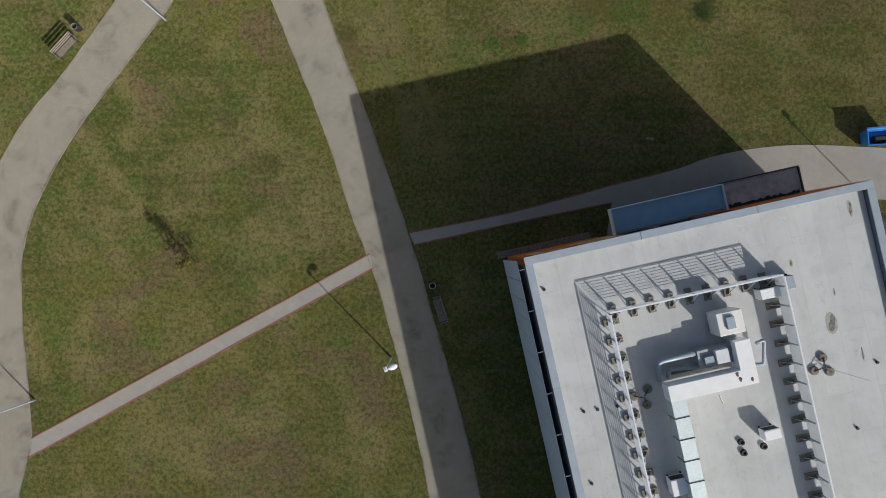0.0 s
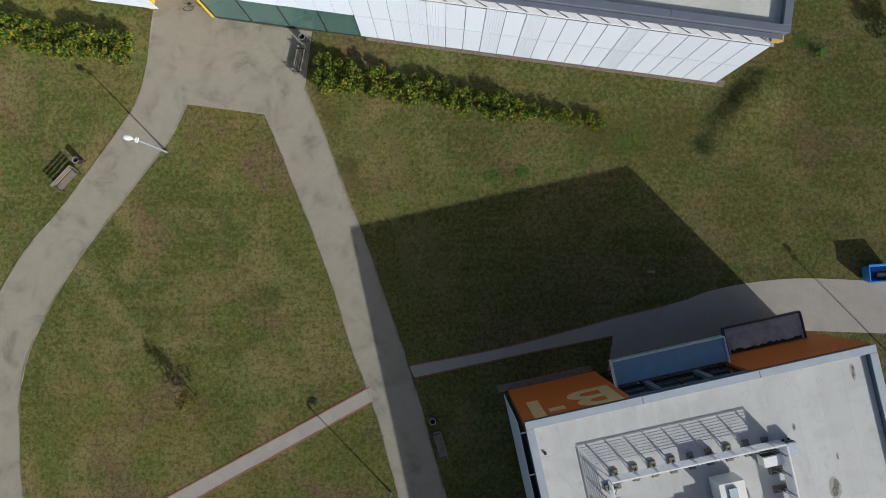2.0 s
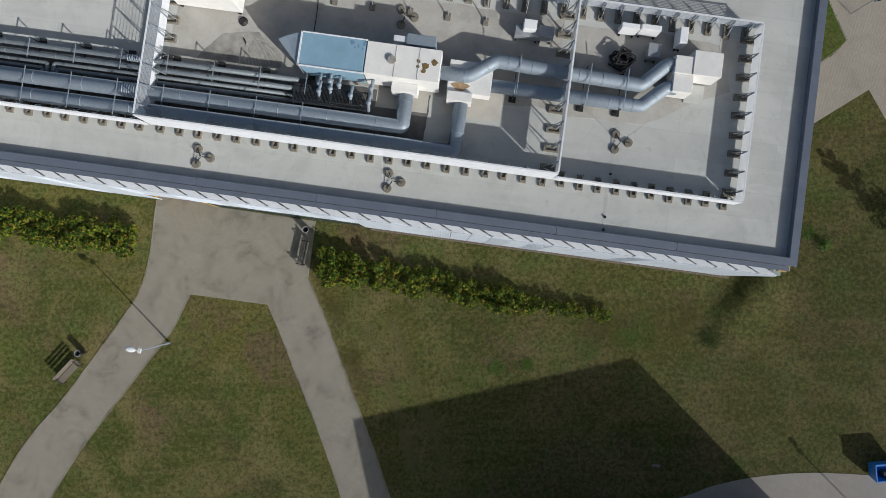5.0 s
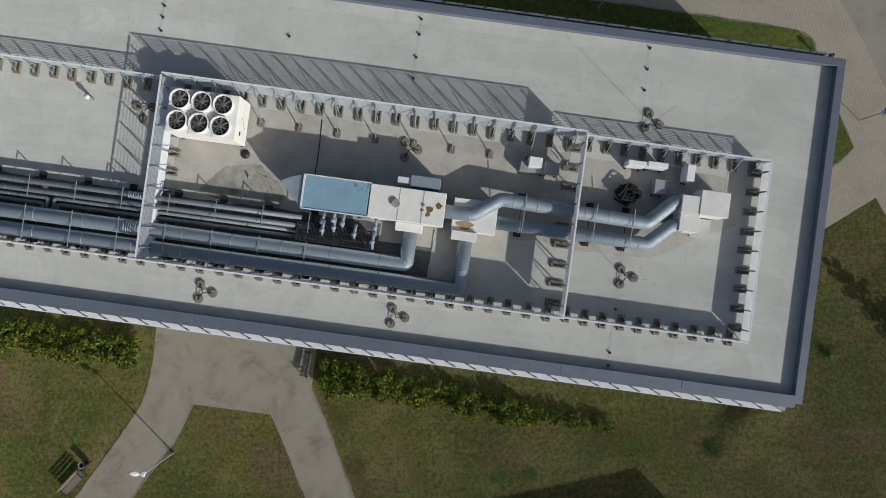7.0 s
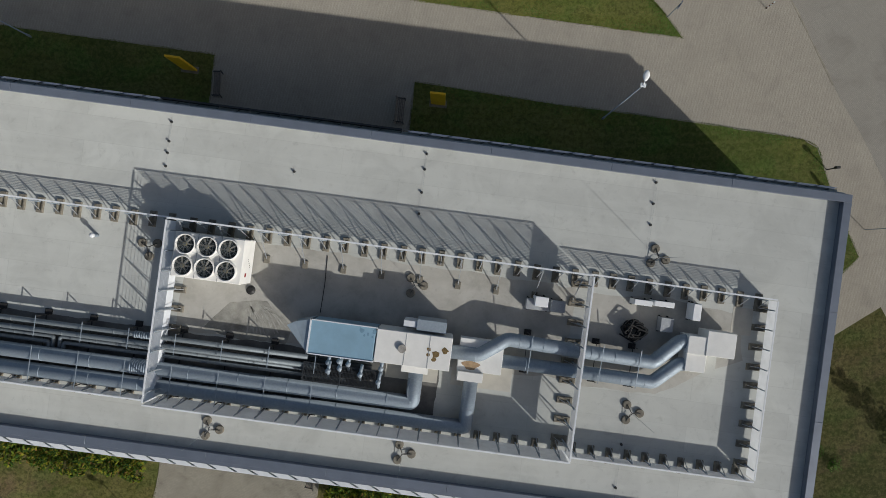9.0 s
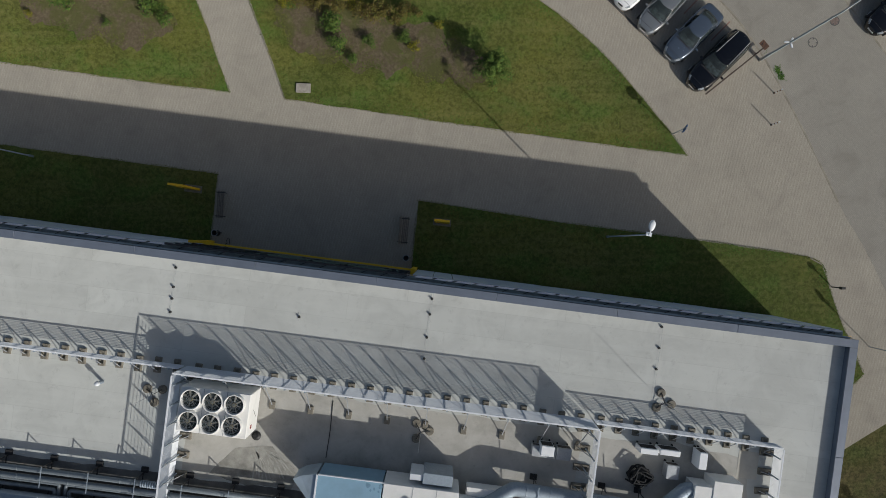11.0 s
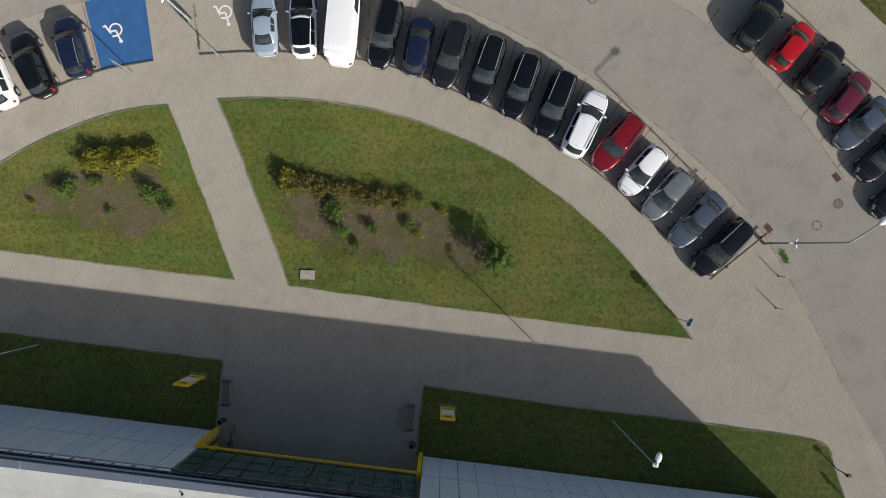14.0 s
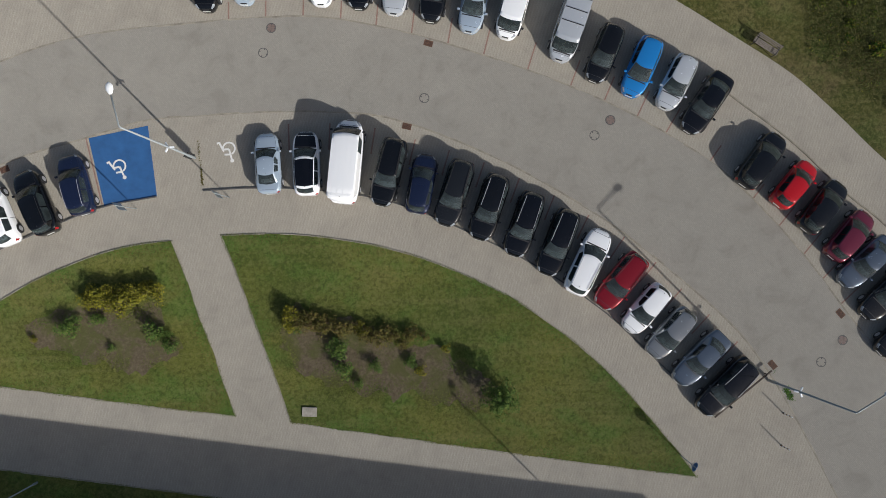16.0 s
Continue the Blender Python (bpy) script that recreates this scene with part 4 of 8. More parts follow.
Z2 = ROOF2
TALL, SHORT = 2.0, 1.05
white_screen = "white louvred steel roof screen on concrete ballast blocks"
roof_screen(B2, Z2, (-33.6, 12.0), (-12.78, 11.95), 1, TALL, white_screen + ", tall", True, pitch=0.07, foot=0.32, lift=0.0135)
roof_screen(B2, Z2, (-33.6, 2.86), (-12.72, 2.82), -1, TALL, white_screen + ", tall", seat=0.02)
roof_screen(B2, Z2, (-33.6, 2.95), (-33.6, 11.9), 1, TALL, white_screen + ", tall cross run", pitch=0.13, lift=0.014, shut=0.45)
roof_screen(B2, Z2, (-12.75, 2.9), (-12.75, 11.9), -1, TALL, white_screen + ", tall cross run", foot=1.2)
roof_screen(B2, Z2, (-12.7, 11.98), (-3.3, 11.94), 1, SHORT, white_screen + ", low", pitch=0.07, foot=0.40, lift=0.0145)
roof_screen(B2, Z2, (-12.7, 2.80), (-3.3, 2.78), -1, SHORT, white_screen + ", low", seat=0.08)
roof_screen(B2, Z2, (-3.28, 2.85), (-3.28, 11.88), -1, SHORT, white_screen + ", low")
roof_screen(B2, Z2, (-58, 12.03), (-33.7, 12.03), 1, SHORT, white_screen + ", low", pitch=0.07, foot=0.40, lift=0.0145)
roof_screen(B2, Z2, (-58, 2.80), (-33.7, 2.80), -1, SHORT, white_screen + ", low", seat=0.08)

# air-cooled chiller with six fans
ch = roof_thing("chiller", B2, Z2, -31.45, 10.32, "white rooftop chiller unit with six round fans", "chiller")
bm = bmesh.new()
kbox(bm, -1.72, 1.72, -1.10, 1.10, 0.16, 1.80, 0.04)
part("casing", bm, M_CREAMCOAT, ch, "creamy white coated casing")
bm = bmesh.new()
kbox(bm, -1.6, -1.45, -1.12, 1.12, 0, 0.16)
kbox(bm, 1.45, 1.6, -1.12, 1.12, 0, 0.16)
part("base_rail", bm, M_DARKSTEEL, ch)
for x in (-0.56, 0.58):
    bm = bmesh.new()
    kbox(bm, x - 0.012, x + 0.012, -1.09, 1.09, 1.795, 1.81)
    part("seam", bm, M_BARESTEEL, ch)
for i, x in enumerate((-1.12, -0.05, 1.0)):
    for y in (-0.52, 0.54):
        bm = bmesh.new()
        rings = []
        for r, zz in ((0.50, 1.80), (0.50, 2.02), (0.455, 2.02), (0.44, 1.83)):
            rings.append(ring(bm, (K * x, K * y, K * zz), (0, 0, 1), K * r, 24))
        skin(bm, rings, False)
        fan = part("fan_ring", bm, M_CREAMCOAT, ch, "", True)
        bm = bmesh.new()
        skin(bm, [ring(bm, (K * x, K * y, K * zz), (0, 0, 1), K * 0.44, 24) for zz in (1.81, 1.825)])
        part("fan_well", bm, M_DARKIN, fan)
        for j in range(7):
            bm = bmesh.new()
            aa = 2 * math.pi * j / 7 + 0.3 * i
            c, s = math.cos(aa), math.sin(aa)
            quad = [(0.09, -0.03, 1.90), (0.41, -0.055, 1.88), (0.42, 0.035, 1.93), (0.09, 0.03, 1.93)]
            vs = [bm.verts.new((K * (x + p * c - q * s), K * (y + p * s + q * c), K * zz)) for p, q, zz in quad]
            bm.faces.new(vs)
            part("fan_blade", bm, M_FANBLADE, fan)
        bm = bmesh.new()
        skin(bm, [ring(bm, (K * x, K * y, K * zz), (0, 0, 1), K * 0.095, 14) for zz in (1.87, 1.99)])
        part("fan_hub", bm, mottled("brass_hub", (0.24, 0.21, 0.13), 0.2, 8, 0.5), fan)
        for r in (0.18, 0.31):
            bm = bmesh.new()
            skin(bm, [ring(bm, (K * x, K * y, K * 2.0), (0, 0, 1), K * rr, 24) for rr in (r, r + 0.012)], False)
            part("guard_ring", bm, M_PIPE, fan)
        for j in range(6):
            bm = bmesh.new()
            aa = math.pi * j / 6
            bar(bm, (K * (x - 0.45 * math.cos(aa)), K * (y - 0.45 * math.sin(aa)), K * 2.0), (K * (x + 0.45 * math.cos(aa)), K * (y + 0.45 * math.sin(aa)), K * 2.0), 0.008)
            part("guard_wire", bm, M_PIPE, fan)
bm = bmesh.new()
kbox(bm, 1.722, 1.728, -0.75, -0.55, 1.1, 1.3)
part("badge", bm, M_TAIL, ch, "small red badge")
for k_ in range(5):
    bm = bmesh.new()
    kbox(bm, 1.722, 1.726, -0.3 + 0.1 * k_, -0.24 + 0.1 * k_, 0.6 + 0.1 * k_, 0.66 + 0.1 * k_)
    part("label_bar", bm, M_DARKSTEEL, ch)

# air handling unit: intake hood, pale blue section, white section
ahu = roof_thing("air_handler", B2, Z2, -22.8, 7.23, "long air handling unit, pale blue and stained white casing", "air handler")
bm = bmesh.new()
kbox(bm, -3.2, -0.06, -0.80, 0.80, 0.25, 1.96, 0.02)
blue = part("blue_section", bm, M_BLUEBOX, ahu, "pale blue sheet metal section")
bm = bmesh.new()
kbox(bm, -3.26, 0.0, -0.85, -0.80, 1.9, 2.)
kbox(bm, -3.26, 0.0, 0.80, 0.85, 1.9, 2.)
kbox(bm, -3.28, -3.2, -0.85, 0.85, 1.9, 2.)
part("edge_trim", bm, M_WHITE, ahu)
bm = bmesh.new()
hood_plan = [(-3.28, -0.80), (-3.28, 0.82), (-4.05, 0.58), (-4.42, 0.36)]
skin(bm, [[bm.verts.new((K * x, K * y, K * (q if x > -3.5 else q + drop))) for x, y in hood_plan] for q, drop in ((0.35, 0.0), (1.82, -0.18), (1.92, -0.16))])
part("intake_hood", bm, mottled("pale_grey_sheet", (0.42, 0.50, 0.56), 0.1, 2, 0.4, 0.3), ahu, "pointed pale grey intake hood")
bm = bmesh.new()
kbox(bm, 0.0, 3.68, -0.81, 0.81, 0.25, 1.96, 0.02)
white = part("white_section", bm, M_CREAMCOAT, ahu, "white coated section with rusty patches")
bm = bmesh.new()
kbox(bm, 1.42, 1.45, -0.8, 0.8, 1.955, 1.972)
part("seam", bm, M_BARESTEEL, ahu)
bm = bmesh.new()
kbox(bm, 2.58, 2.61, -0.8, 0.8, 1.955, 1.972)
part("seam", bm, M_BARESTEEL, ahu)
bm = bmesh.new()
skin(bm, [ring(bm, (K * 1.3, 0, K * z), (0, 0, 1), K * 0.2, 18) for z in (1.96, 2.1)])
part("vent_cap", bm, mottled("weathered_cap", (0.36, 0.34, 0.31), 0.3, 5, 0.7), ahu)
for k_, (x, y, r) in enumerate(((2.94, -0.05, 0.20), (2.90, -0.32, 0.15), (3.36, 0.16, 0.19), (2.60, 0.12, 0.13), (2.58, -0.12, 0.11))):
    bm = bmesh.new()
    pts = []
    for i in range(14):
        a = 2 * math.pi * i / 14
        f = r * (0.6 + 0.7 * abs(noise.noise(Vector((2 * math.cos(a) + k_ * 3, 2 * math.sin(a), 0.5)))))
        pts.append(Vector((K * (x + f * math.cos(a)), K * (y + f * math.sin(a)))))
    sheet(bm, pts, K * 1.955, K * 1.967)
    part("rust_patch", bm, M_OLIVERUST, ahu, "flaking olive-brown rust")
for k_, (x, y, r) in enumerate(((-0.74, 0.60, 0.13), (-0.13, 0.62, 0.12), (-0.42, 0.46, 0.07), (-0.2, 0.36, 0.06), (-0.6, 0.38, 0.06))):
    bm = bmesh.new()
    pts = []
    for i in range(14):
        a = 2 * math.pi * i / 14
        f = r * (0.6 + 0.8 * abs(noise.noise(Vector((2 * math.cos(a) + k_ * 5, 2 * math.sin(a), 1.5)))))
        pts.append(Vector((K * (x + f * math.cos(a)), K * (y + 1.3 * f * math.sin(a)))))
    sheet(bm, pts, K * 1.95, K * 1.964)
    part("blotch", bm, M_BLOTCH, ahu, "dark faded blotch in the blue paint")
for a, b, c, d, h in ((1.2, 1.95, 1.05, 1.36, 1.72), (1.85, 3.3, 0.95, 1.5, 1.80)):
    bm = bmesh.new()
    kbox(bm, a, b, c, d, 0.3, h, 0.015)
    part("side_box", bm, M_WHITE if b < 2 else M_GALV, ahu)
for a, b, c, d, h in ((1.35, 2.68, -1.25, -0.82, 1.25), (4.15, 5.42, -1.32, -0.86, 1.2), (4.1, 6.3, -0.85, 0.78, 1.0)):
    bm = bmesh.new()
    kbox(bm, a, b, c, d, 0.3, h, 0.015)
    part("plenum", bm, M_CREAMCOAT, ahu, "white plenum box")
bm = bmesh.new()
pts = [Vector((K * (4.75 + 0.42 * math.cos(a) * (1 + 0.3 * math.sin(3 * a))), K * (-0.55 + 0.22 * math.sin(a)))) for a in [2 * math.pi * i / 16 for i in range(16)]]
sheet(bm, pts, K * 0.995, K * 1.006)
part("rust_stain", bm, mottled("rust_wash", (0.42, 0.29, 0.17), 0.3, 5, 0.8), ahu, "pale rusty water stain")
bm = bmesh.new()
kbox(bm, -3.0, 3.5, -0.7, -0.6, 0, 0.25)
kbox(bm, -3.0, 3.5, 0.6, 0.7, 0, 0.25)
part("base_rail", bm, M_DARKSTEEL, ahu)


def duct(base, z, pts, r, label, name="air_duct", material=None, rings_every=1.25, group="", smooth_bend=0.55, seg=20):
    """A round duct through points (u, v, height), with joint collars."""
    o = pts[0]
    ob = roof_thing(name, base, z, o[0], o[1], label, "duct", group)
    way = [Vector((K * (p[0] - o[0]), K * (p[1] - o[1]), K * p[2])) for p in pts]
    way = bend(way, smooth_bend, 5)
    bm = bmesh.new()
    tube(bm, way, K * r, seg)
    part("pipe", bm, material or M_GALV, ob, "", True)
    if rings_every:
        done = 0.0
        for a, b in zip(way, way[1:]):
            d = (b - a).length
            while done < d:
                c = a.lerp(b, done / d)
                bm = bmesh.new()
                tube(bm, [c - (b - a).normalized() * 0.02, c + (b - a).normalized() * 0.02], K * r + 0.014, seg)
                part("collar", bm, material or M_GALV, ob, "", True)
                done += rings_every * K
            done -= d
    return ob


big = "big round galvanised air duct on the roof"
duct(B2, Z2, [(-62, 4.36, 0.62), (-20.70, 4.36, 0.62), (-20.70, 6.1, 0.62)], 0.37, big, rings_every=2.5, smooth_bend=0.16)
duct(B2, Z2, [(-62, 3.46, 0.52), (-17.9, 3.46, 0.52), (-17.9, 6.0, 0.62)], 0.36, big, rings_every=2.5, smooth_bend=0.16)
duct(B2, Z2, [(-19.1, 7.25, 1.0), (-17.7, 7.25, 1.0), (-16.4, 8.22, 1.0), (-12.9, 8.10, 0.9), (-9.0, 8.02, 0.85), (-7.8, 9.25, 0.85), (-7.3, 9.3, 0.85)], 0.35, "bright kinked galvanised air duct", rings_every=1.2, smooth_bend=0.22)
duct(B2, Z2, [(-16.5, 7.05, 0.62), (-8.85, 7.0, 0.7), (-7.7, 8.1, 0.75), (-7.2, 8.15, 0.75)], 0.34, "bright kinked galvanised air duct", rings_every=1.2, smooth_bend=0.22)
for k_, (v, h, r) in enumerate(((5.98, 0.75, 0.13), (5.55, 0.70, 0.13), (5.62, 0.38, 0.10), (5.30, 0.38, 0.10), (5.0, 0.38, 0.10))):
    end = -26.2 + 0.5 * k_
    if k_ > 2:
        gap = 0.20 * (k_ - 3)
        duct(B2, Z2, [(-62, v - 0.05, h), (-39.22 - gap, v - 0.05, h), (-39.22 - gap, 4.5, h - 0.02)], r, "lagged heating pipe turning under the air duct", "heating_pipe", M_PIPE, 2.6, "heating pipes", 0.16, 12)
        duct(B2, Z2, [(-38.88 + gap, 4.5, h - 0.02), (-38.88 + gap, v - 0.02, h), (end, v, h)], r, "lagged heating pipe coming from under the air duct", "heating_pipe", M_PIPE, 2.6, "heating pipes", 0.16, 12)
        continue
    duct(B2, Z2, [(-62, v - 0.05, h), (-34.3, v, h), (end, v, h)], r, "lagged steel heating pipe along the roof", "heating_pipe", (M_PIPE, M_PIPE, M_DARKSTEEL, M_PIPE, M_DARKSTEEL)[k_], 2.6, "heating pipes", seg=12)
# flexible wrap on the pipes where they pass the cross screen
for v, r, h in ((5.97, 0.18, 0.75), (4.36, 0.40, 0.62)):
    for i in range(9):
        bm = bmesh.new()
        tube(bm, [(K * (-0.06 + i * 0.12), 0, K * h), (K * (0.0 + i * 0.12), 0, K * h)], K * r, 16)
        ob = part("pipe_sleeve", bm, M_GALV, None, "ribbed metal sleeve round a pipe", True)
        ob.matrix_basis = B2 @ Matrix.Translation((K * -34.9, K * v, K * Z2))
        tagged(ob, "", "pipe sleeve", "pipe sleeves")
# supports under the pipe run
for i in range(16):
    u = -61 + i * 2.35
    if u > -22:
        break
    sp = roof_thing("pipe_support", B2, Z2, u, 4.9, "thin steel frame that carries roof pipes", "support", "pipe supports")
    for y0 in (-1.85, 1.35):
        bm = bmesh.new()
        bar(bm, (0, K * y0, 0), (0, K * y0, K * 1.05), 0.05)
        part("leg", bm, M_DARKSTEEL, sp)
    bm = bmesh.new()
    bar(bm, (0, K * -1.85, K * 0.2), (0, K * 1.35, K * 0.2), 0.05)
    part("cross_bar", bm, M_DARKSTEEL, sp)
    for y0, y1 in ((-1.95, -0.1), (0.35, 1.4)):
        bm = bmesh.new()
        bar(bm, (0, K * y0, K * 1.05), (0, K * y1, K * 1.05), 0.035)
        part("strap", bm, M_GALV, sp)
    for y0 in (-1.85, 1.5):
        share("foot", BLACK_FOOT, Matrix.Translation((0, K * y0, 0)), sp)
for u in (-15.3, -11.77, -9.9):
    sp = roof_thing("duct_support", B2, Z2, u, 7.6, "thin steel hoop that carries two ducts", "support", "pipe supports")
    for s in (-0.95, 1.0):
        share("foot", BLACK_FOOT, Matrix.Translation((0, K * s, 0)), sp)
        bm = bmesh.new()
        bar(bm, (0, K * s, 0.1), (0, K * s, K * 1.0), 0.035)
        part("leg", bm, M_DARKSTEEL, sp)
    bm = bmesh.new()
    bar(bm, (0, K * -0.95, K * 0.28), (0, K * 1.0, K * 0.28), 0.035)
    part("cross_bar", bm, M_DARKSTEEL, sp)
    bm = bmesh.new()
    bar(bm, (0.1, K * -0.95, K * 1.12), (0.1, K * 1.0, K * 1.42), 0.035)
    part("strap", bm, M_GALV, sp)
# valve group beside the air handler


def box_frame(a, b, c, d, z):
    """Four edge angles and two legs of a low platform, in plan units."""
    bm = bmesh.new()
    for q in (c, d - 0.06):
        kbox(bm, a, b, q, q + 0.06, z, z + 0.06)
    for q in (a, (a + b) / 2, b - 0.06):
        kbox(bm, q, q + 0.06, c + 0.06, d - 0.06, z, z + 0.06)
        kbox(bm, q, q + 0.06, c + 0.002, c + 0.058, 0, z)
    return bm


vg = roof_thing("valve_group", B2, Z2, -24.2, 5.6, "tangle of pipes and valves with silver lagging", "valves")
bm = bmesh.new()
kbox(bm, -2.1, 1.2, -0.55, 0.25, 0.0, 0.32)
part("tray", bm, M_FRAME, vg)
grating = part("platform", box_frame(-2.15, 1.6, -0.78, 0.18, 0.84), M_FRAME, vg, "dark steel grating over the pipes")
bm = bmesh.new()
box(bm, -0.012, 0.012, K * -0.76, K * 0.16, K * 0.86, K * 0.89)
slat = piece_mesh("grate_bar", bm, M_FRAME)
for i in range(52):
    share("grate_bar", slat, Matrix.Translation((K * (-2.1 + 0.07 * i), 0, 0)), grating)
for x, y, h in ((-0.9, 0.3, 1.0), (-0.35, 0.45, 1.1), (-0.3, 0.1, 1.05), (1.75, 0.35, 1.1), (1.7, -0.35, 1.0), (-0.85, -0.1, 1.05), (0.1, 0.35, 1.0), (0.75, -0.1, 1.0)):
    bm = bmesh.new()
    tube(bm, bend([(K * x, K * (y - 0.35), K * h * 0.6), (K * x, K * y, K * h), (K * (x + 0.05), K * (y + 0.5), K * h)], 0.2), K * 0.085, 10)
    part("pipe", bm, M_GALV, vg, "", True)
    bm = bmesh.new()
    tube(bm, [(K * x, K * y, K * (h - 0.05)), (K * x, K * y, K * (h + 0.12))], K * 0.13, 12)
    part("valve", bm, M_GALV, vg, "", True)
for y in (-0.4, -0.15):
    bm = bmesh.new()
    tube(bm, [(K * -2.2, K * y, K * 0.5), (K * 1.4, K * y, K * 0.5)], K * 0.09, 10)
    part("pipe", bm, M_DARKSTEEL, vg, "", True)

# white end unit
eu = roof_thing("fan_unit", B2, Z2, -6.9, 8.8, "white rooftop fan unit joined to two ducts", "fan unit")
for a, b, c, d, h in ((-0.65, 0.25, -0.05, 0.85, 1.3), (0.25, 1.68, -0.05, 1.2, 1.35), (-0.6, 0.4, -0.95, -0.06, 1.15)):
    bm = bmesh.new()
    kbox(bm, a, b, c, d, 0.12, h, 0.02)
    part("casing", bm, M_CREAMCOAT, eu)
bm = bmesh.new()
kbox(bm, 0.4, 1.4, -1.1, -0.1, 0.0, 0.06)
part("pad", bm, M_ROOF, eu)
for a, b, c, d, h, u, v, name, text in (
    (-0.45, 0.45, -0.14, 0.14, 0.95, -9.9, 10.92, "split_unit", "small white outdoor air-conditioning unit"),
    (-0.5, 0.5, -0.14, 0.14, 0.95, -8.85, 10.98, "split_unit", "small white outdoor air-conditioning unit"),
    (-0.2, 0.2, -0.42, 0.42, 1.0, -7.2, 10.8, "split_unit", "small white outdoor air-conditioning unit"),
    (-0.32, 0.32, -0.36, 0.36, 0.7, -8.5, 9.95, "split_unit", "grey outdoor air-conditioning unit"),
    (-0.33, 0.33, -0.25, 0.25, 1.0, -14.95, 10.3, "split_unit", "white unit on a grey cabinet"),
    (-0.65, 0.6, -0.28, 0.28, 0.55, -15.0, 10.1, "roof_cabinet", "grey sheet metal cabinet"),
    (-0.32, 0.42, -0.3, 0.3, 0.7, -14.1, 10.15, "roof_cabinet", "grey sheet metal cabinet"),
):
    su = roof_thing(name, B2, Z2 + 0.05, u, v, text, "unit", "small roof units")
    bm = bmesh.new()
    kbox(bm, a, b, c, d, 0.1, h, 0.02)
    part("casing", bm, M_BRIGHT if "white" in text else M_BARESTEEL, su)
    bm = bmesh.new()
    kbox(bm, a + 0.05, b - 0.05, d, d + 0.012, 0.25, h - 0.12)
    part("grille", bm, M_DARKSTEEL, su)
    for x in (a + 0.08, b - 0.14):
        bm = bmesh.new()
        kbox(bm, x, x + 0.06, c - 0.06, d + 0.06, -0.05, 0.1)
        part("foot", bm, M_RUBBER, su)
# heap of dark pipes beside the ducts
hp = roof_thing("cable_heap", B2, Z2, -10.0, 9.4, "tangled heap of black cable and pipe", "cables")
for i in range(16):
    bm = bmesh.new()
    a0 = random.uniform(0, 6.28)
    pts = [(K * (0.62 * math.cos(a0 + j * 0.9) * random.uniform(0.25, 1.2)), K * (0.55 * math.sin(a0 + j * 0.9) * random.uniform(0.25, 1.2)), 0.05 + 0.035 * i + random.uniform(0, 0.1)) for j in range(7)]
    tube(bm, bend(pts, 0.15, 3), 0.045, 6)
    part("cable", bm, M_RUBBER, hp)

# lightning rods on three ballast discs


def lightning_rod(base, z, u, v, turn, height, label="thin lightning rod on three round concrete weights"):
    ob = roof_thing("lightning_rod", base, z, u, v, label, "lightning rod", "lightning rods")
    bm = bmesh.new()
    tube(bm, [(0, 0, 0.2), (0, 0, height)], [0.014, 0.008], 6)
    part("rod", bm, M_BARESTEEL, ob)
    for i in range(3):
        a = turn + 2 * math.pi * i / 3
        x, y = 0.50 * math.cos(a), 0.50 * math.sin(a)
        bm = bmesh.new()
        rings = [ring(bm, (x, y, q), (0, 0, 1), r, 20) for q, r in ((0, 0.25), (0.10, 0.25), (0.14, 0.21), (0.14, 0.05), (0.10, 0.05))]
        skin(bm, rings)
        part("weight", bm, M_CONC, ob)
        bm = bmesh.new()
        bar(bm, (x, y, 0.16), (0, 0, 0.34), 0.03)
        bar(bm, (x, y, 0.155), (x * 0.1, y * 0.1, 0.15), 0.025)
        part("leg", bm, M_DARKSTEEL, ob)


for u, v, t in ((-9.5, 5.2, 0.05), (-20.85, 1.6, 0.0), (-30.8, 1.53, 0.0), (-9.2, 13.3, 1.9), (-21.35, 10.2, 2.2), (-35.15, 10.35, 0.6), (-45.5, 1.5, 0.4), (-33.3, 15.2, 1.0)):
    if v > 15:
        continue
    lightning_rod(B2, Z2, u, v, t, 3.9)


def roof_outlet(base, z, u, v, r=0.06):
    bm = bmesh.new()
    rings = [ring(bm, (0, 0, q), (0, 0, 1), rr, 10) for q, rr in ((0, r * 1.3), (0.03, r * 1.3), (0.06, r), (0.12, r))]
    skin(bm, rings)
    solid("roof_outlet", bm, M_DARKSTEEL, "small dark clamp block of the lightning wire", "clamp", "", "roof clamps", base @ Matrix.Translation((K * u, K * v, K * z)))


for u, vs in ((-9.75, (0.6, 1.25, 3.5, 14.9, 16.0, 17.1)), (-21.65, (13.9, 15.0, 16.2, 17.0)), (-34.9, (14.6, 15.3, 15.9, 16.9)), (-28.3, (15.2,))):
    for v in vs:
        roof_outlet(B2, Z2, u, v)
    bm = bmesh.new()
    tube(bm, [(K * u, K * (min(vs) - 0.2), K * Z2 + 0.07), (K * (u + 0.05), K * (max(vs) + 0.3), K * Z2 + 0.07)], 0.006, 4)
    solid("lightning_wire", bm, M_BARESTEEL, "thin lightning wire across the roof", "wire", "", "", B2)

# soiled roofing inside the screens, a much darker sheet under the pipe run


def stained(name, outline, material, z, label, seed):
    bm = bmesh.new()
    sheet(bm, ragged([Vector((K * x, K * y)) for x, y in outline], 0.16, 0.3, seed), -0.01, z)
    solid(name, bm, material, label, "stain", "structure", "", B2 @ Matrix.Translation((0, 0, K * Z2)))


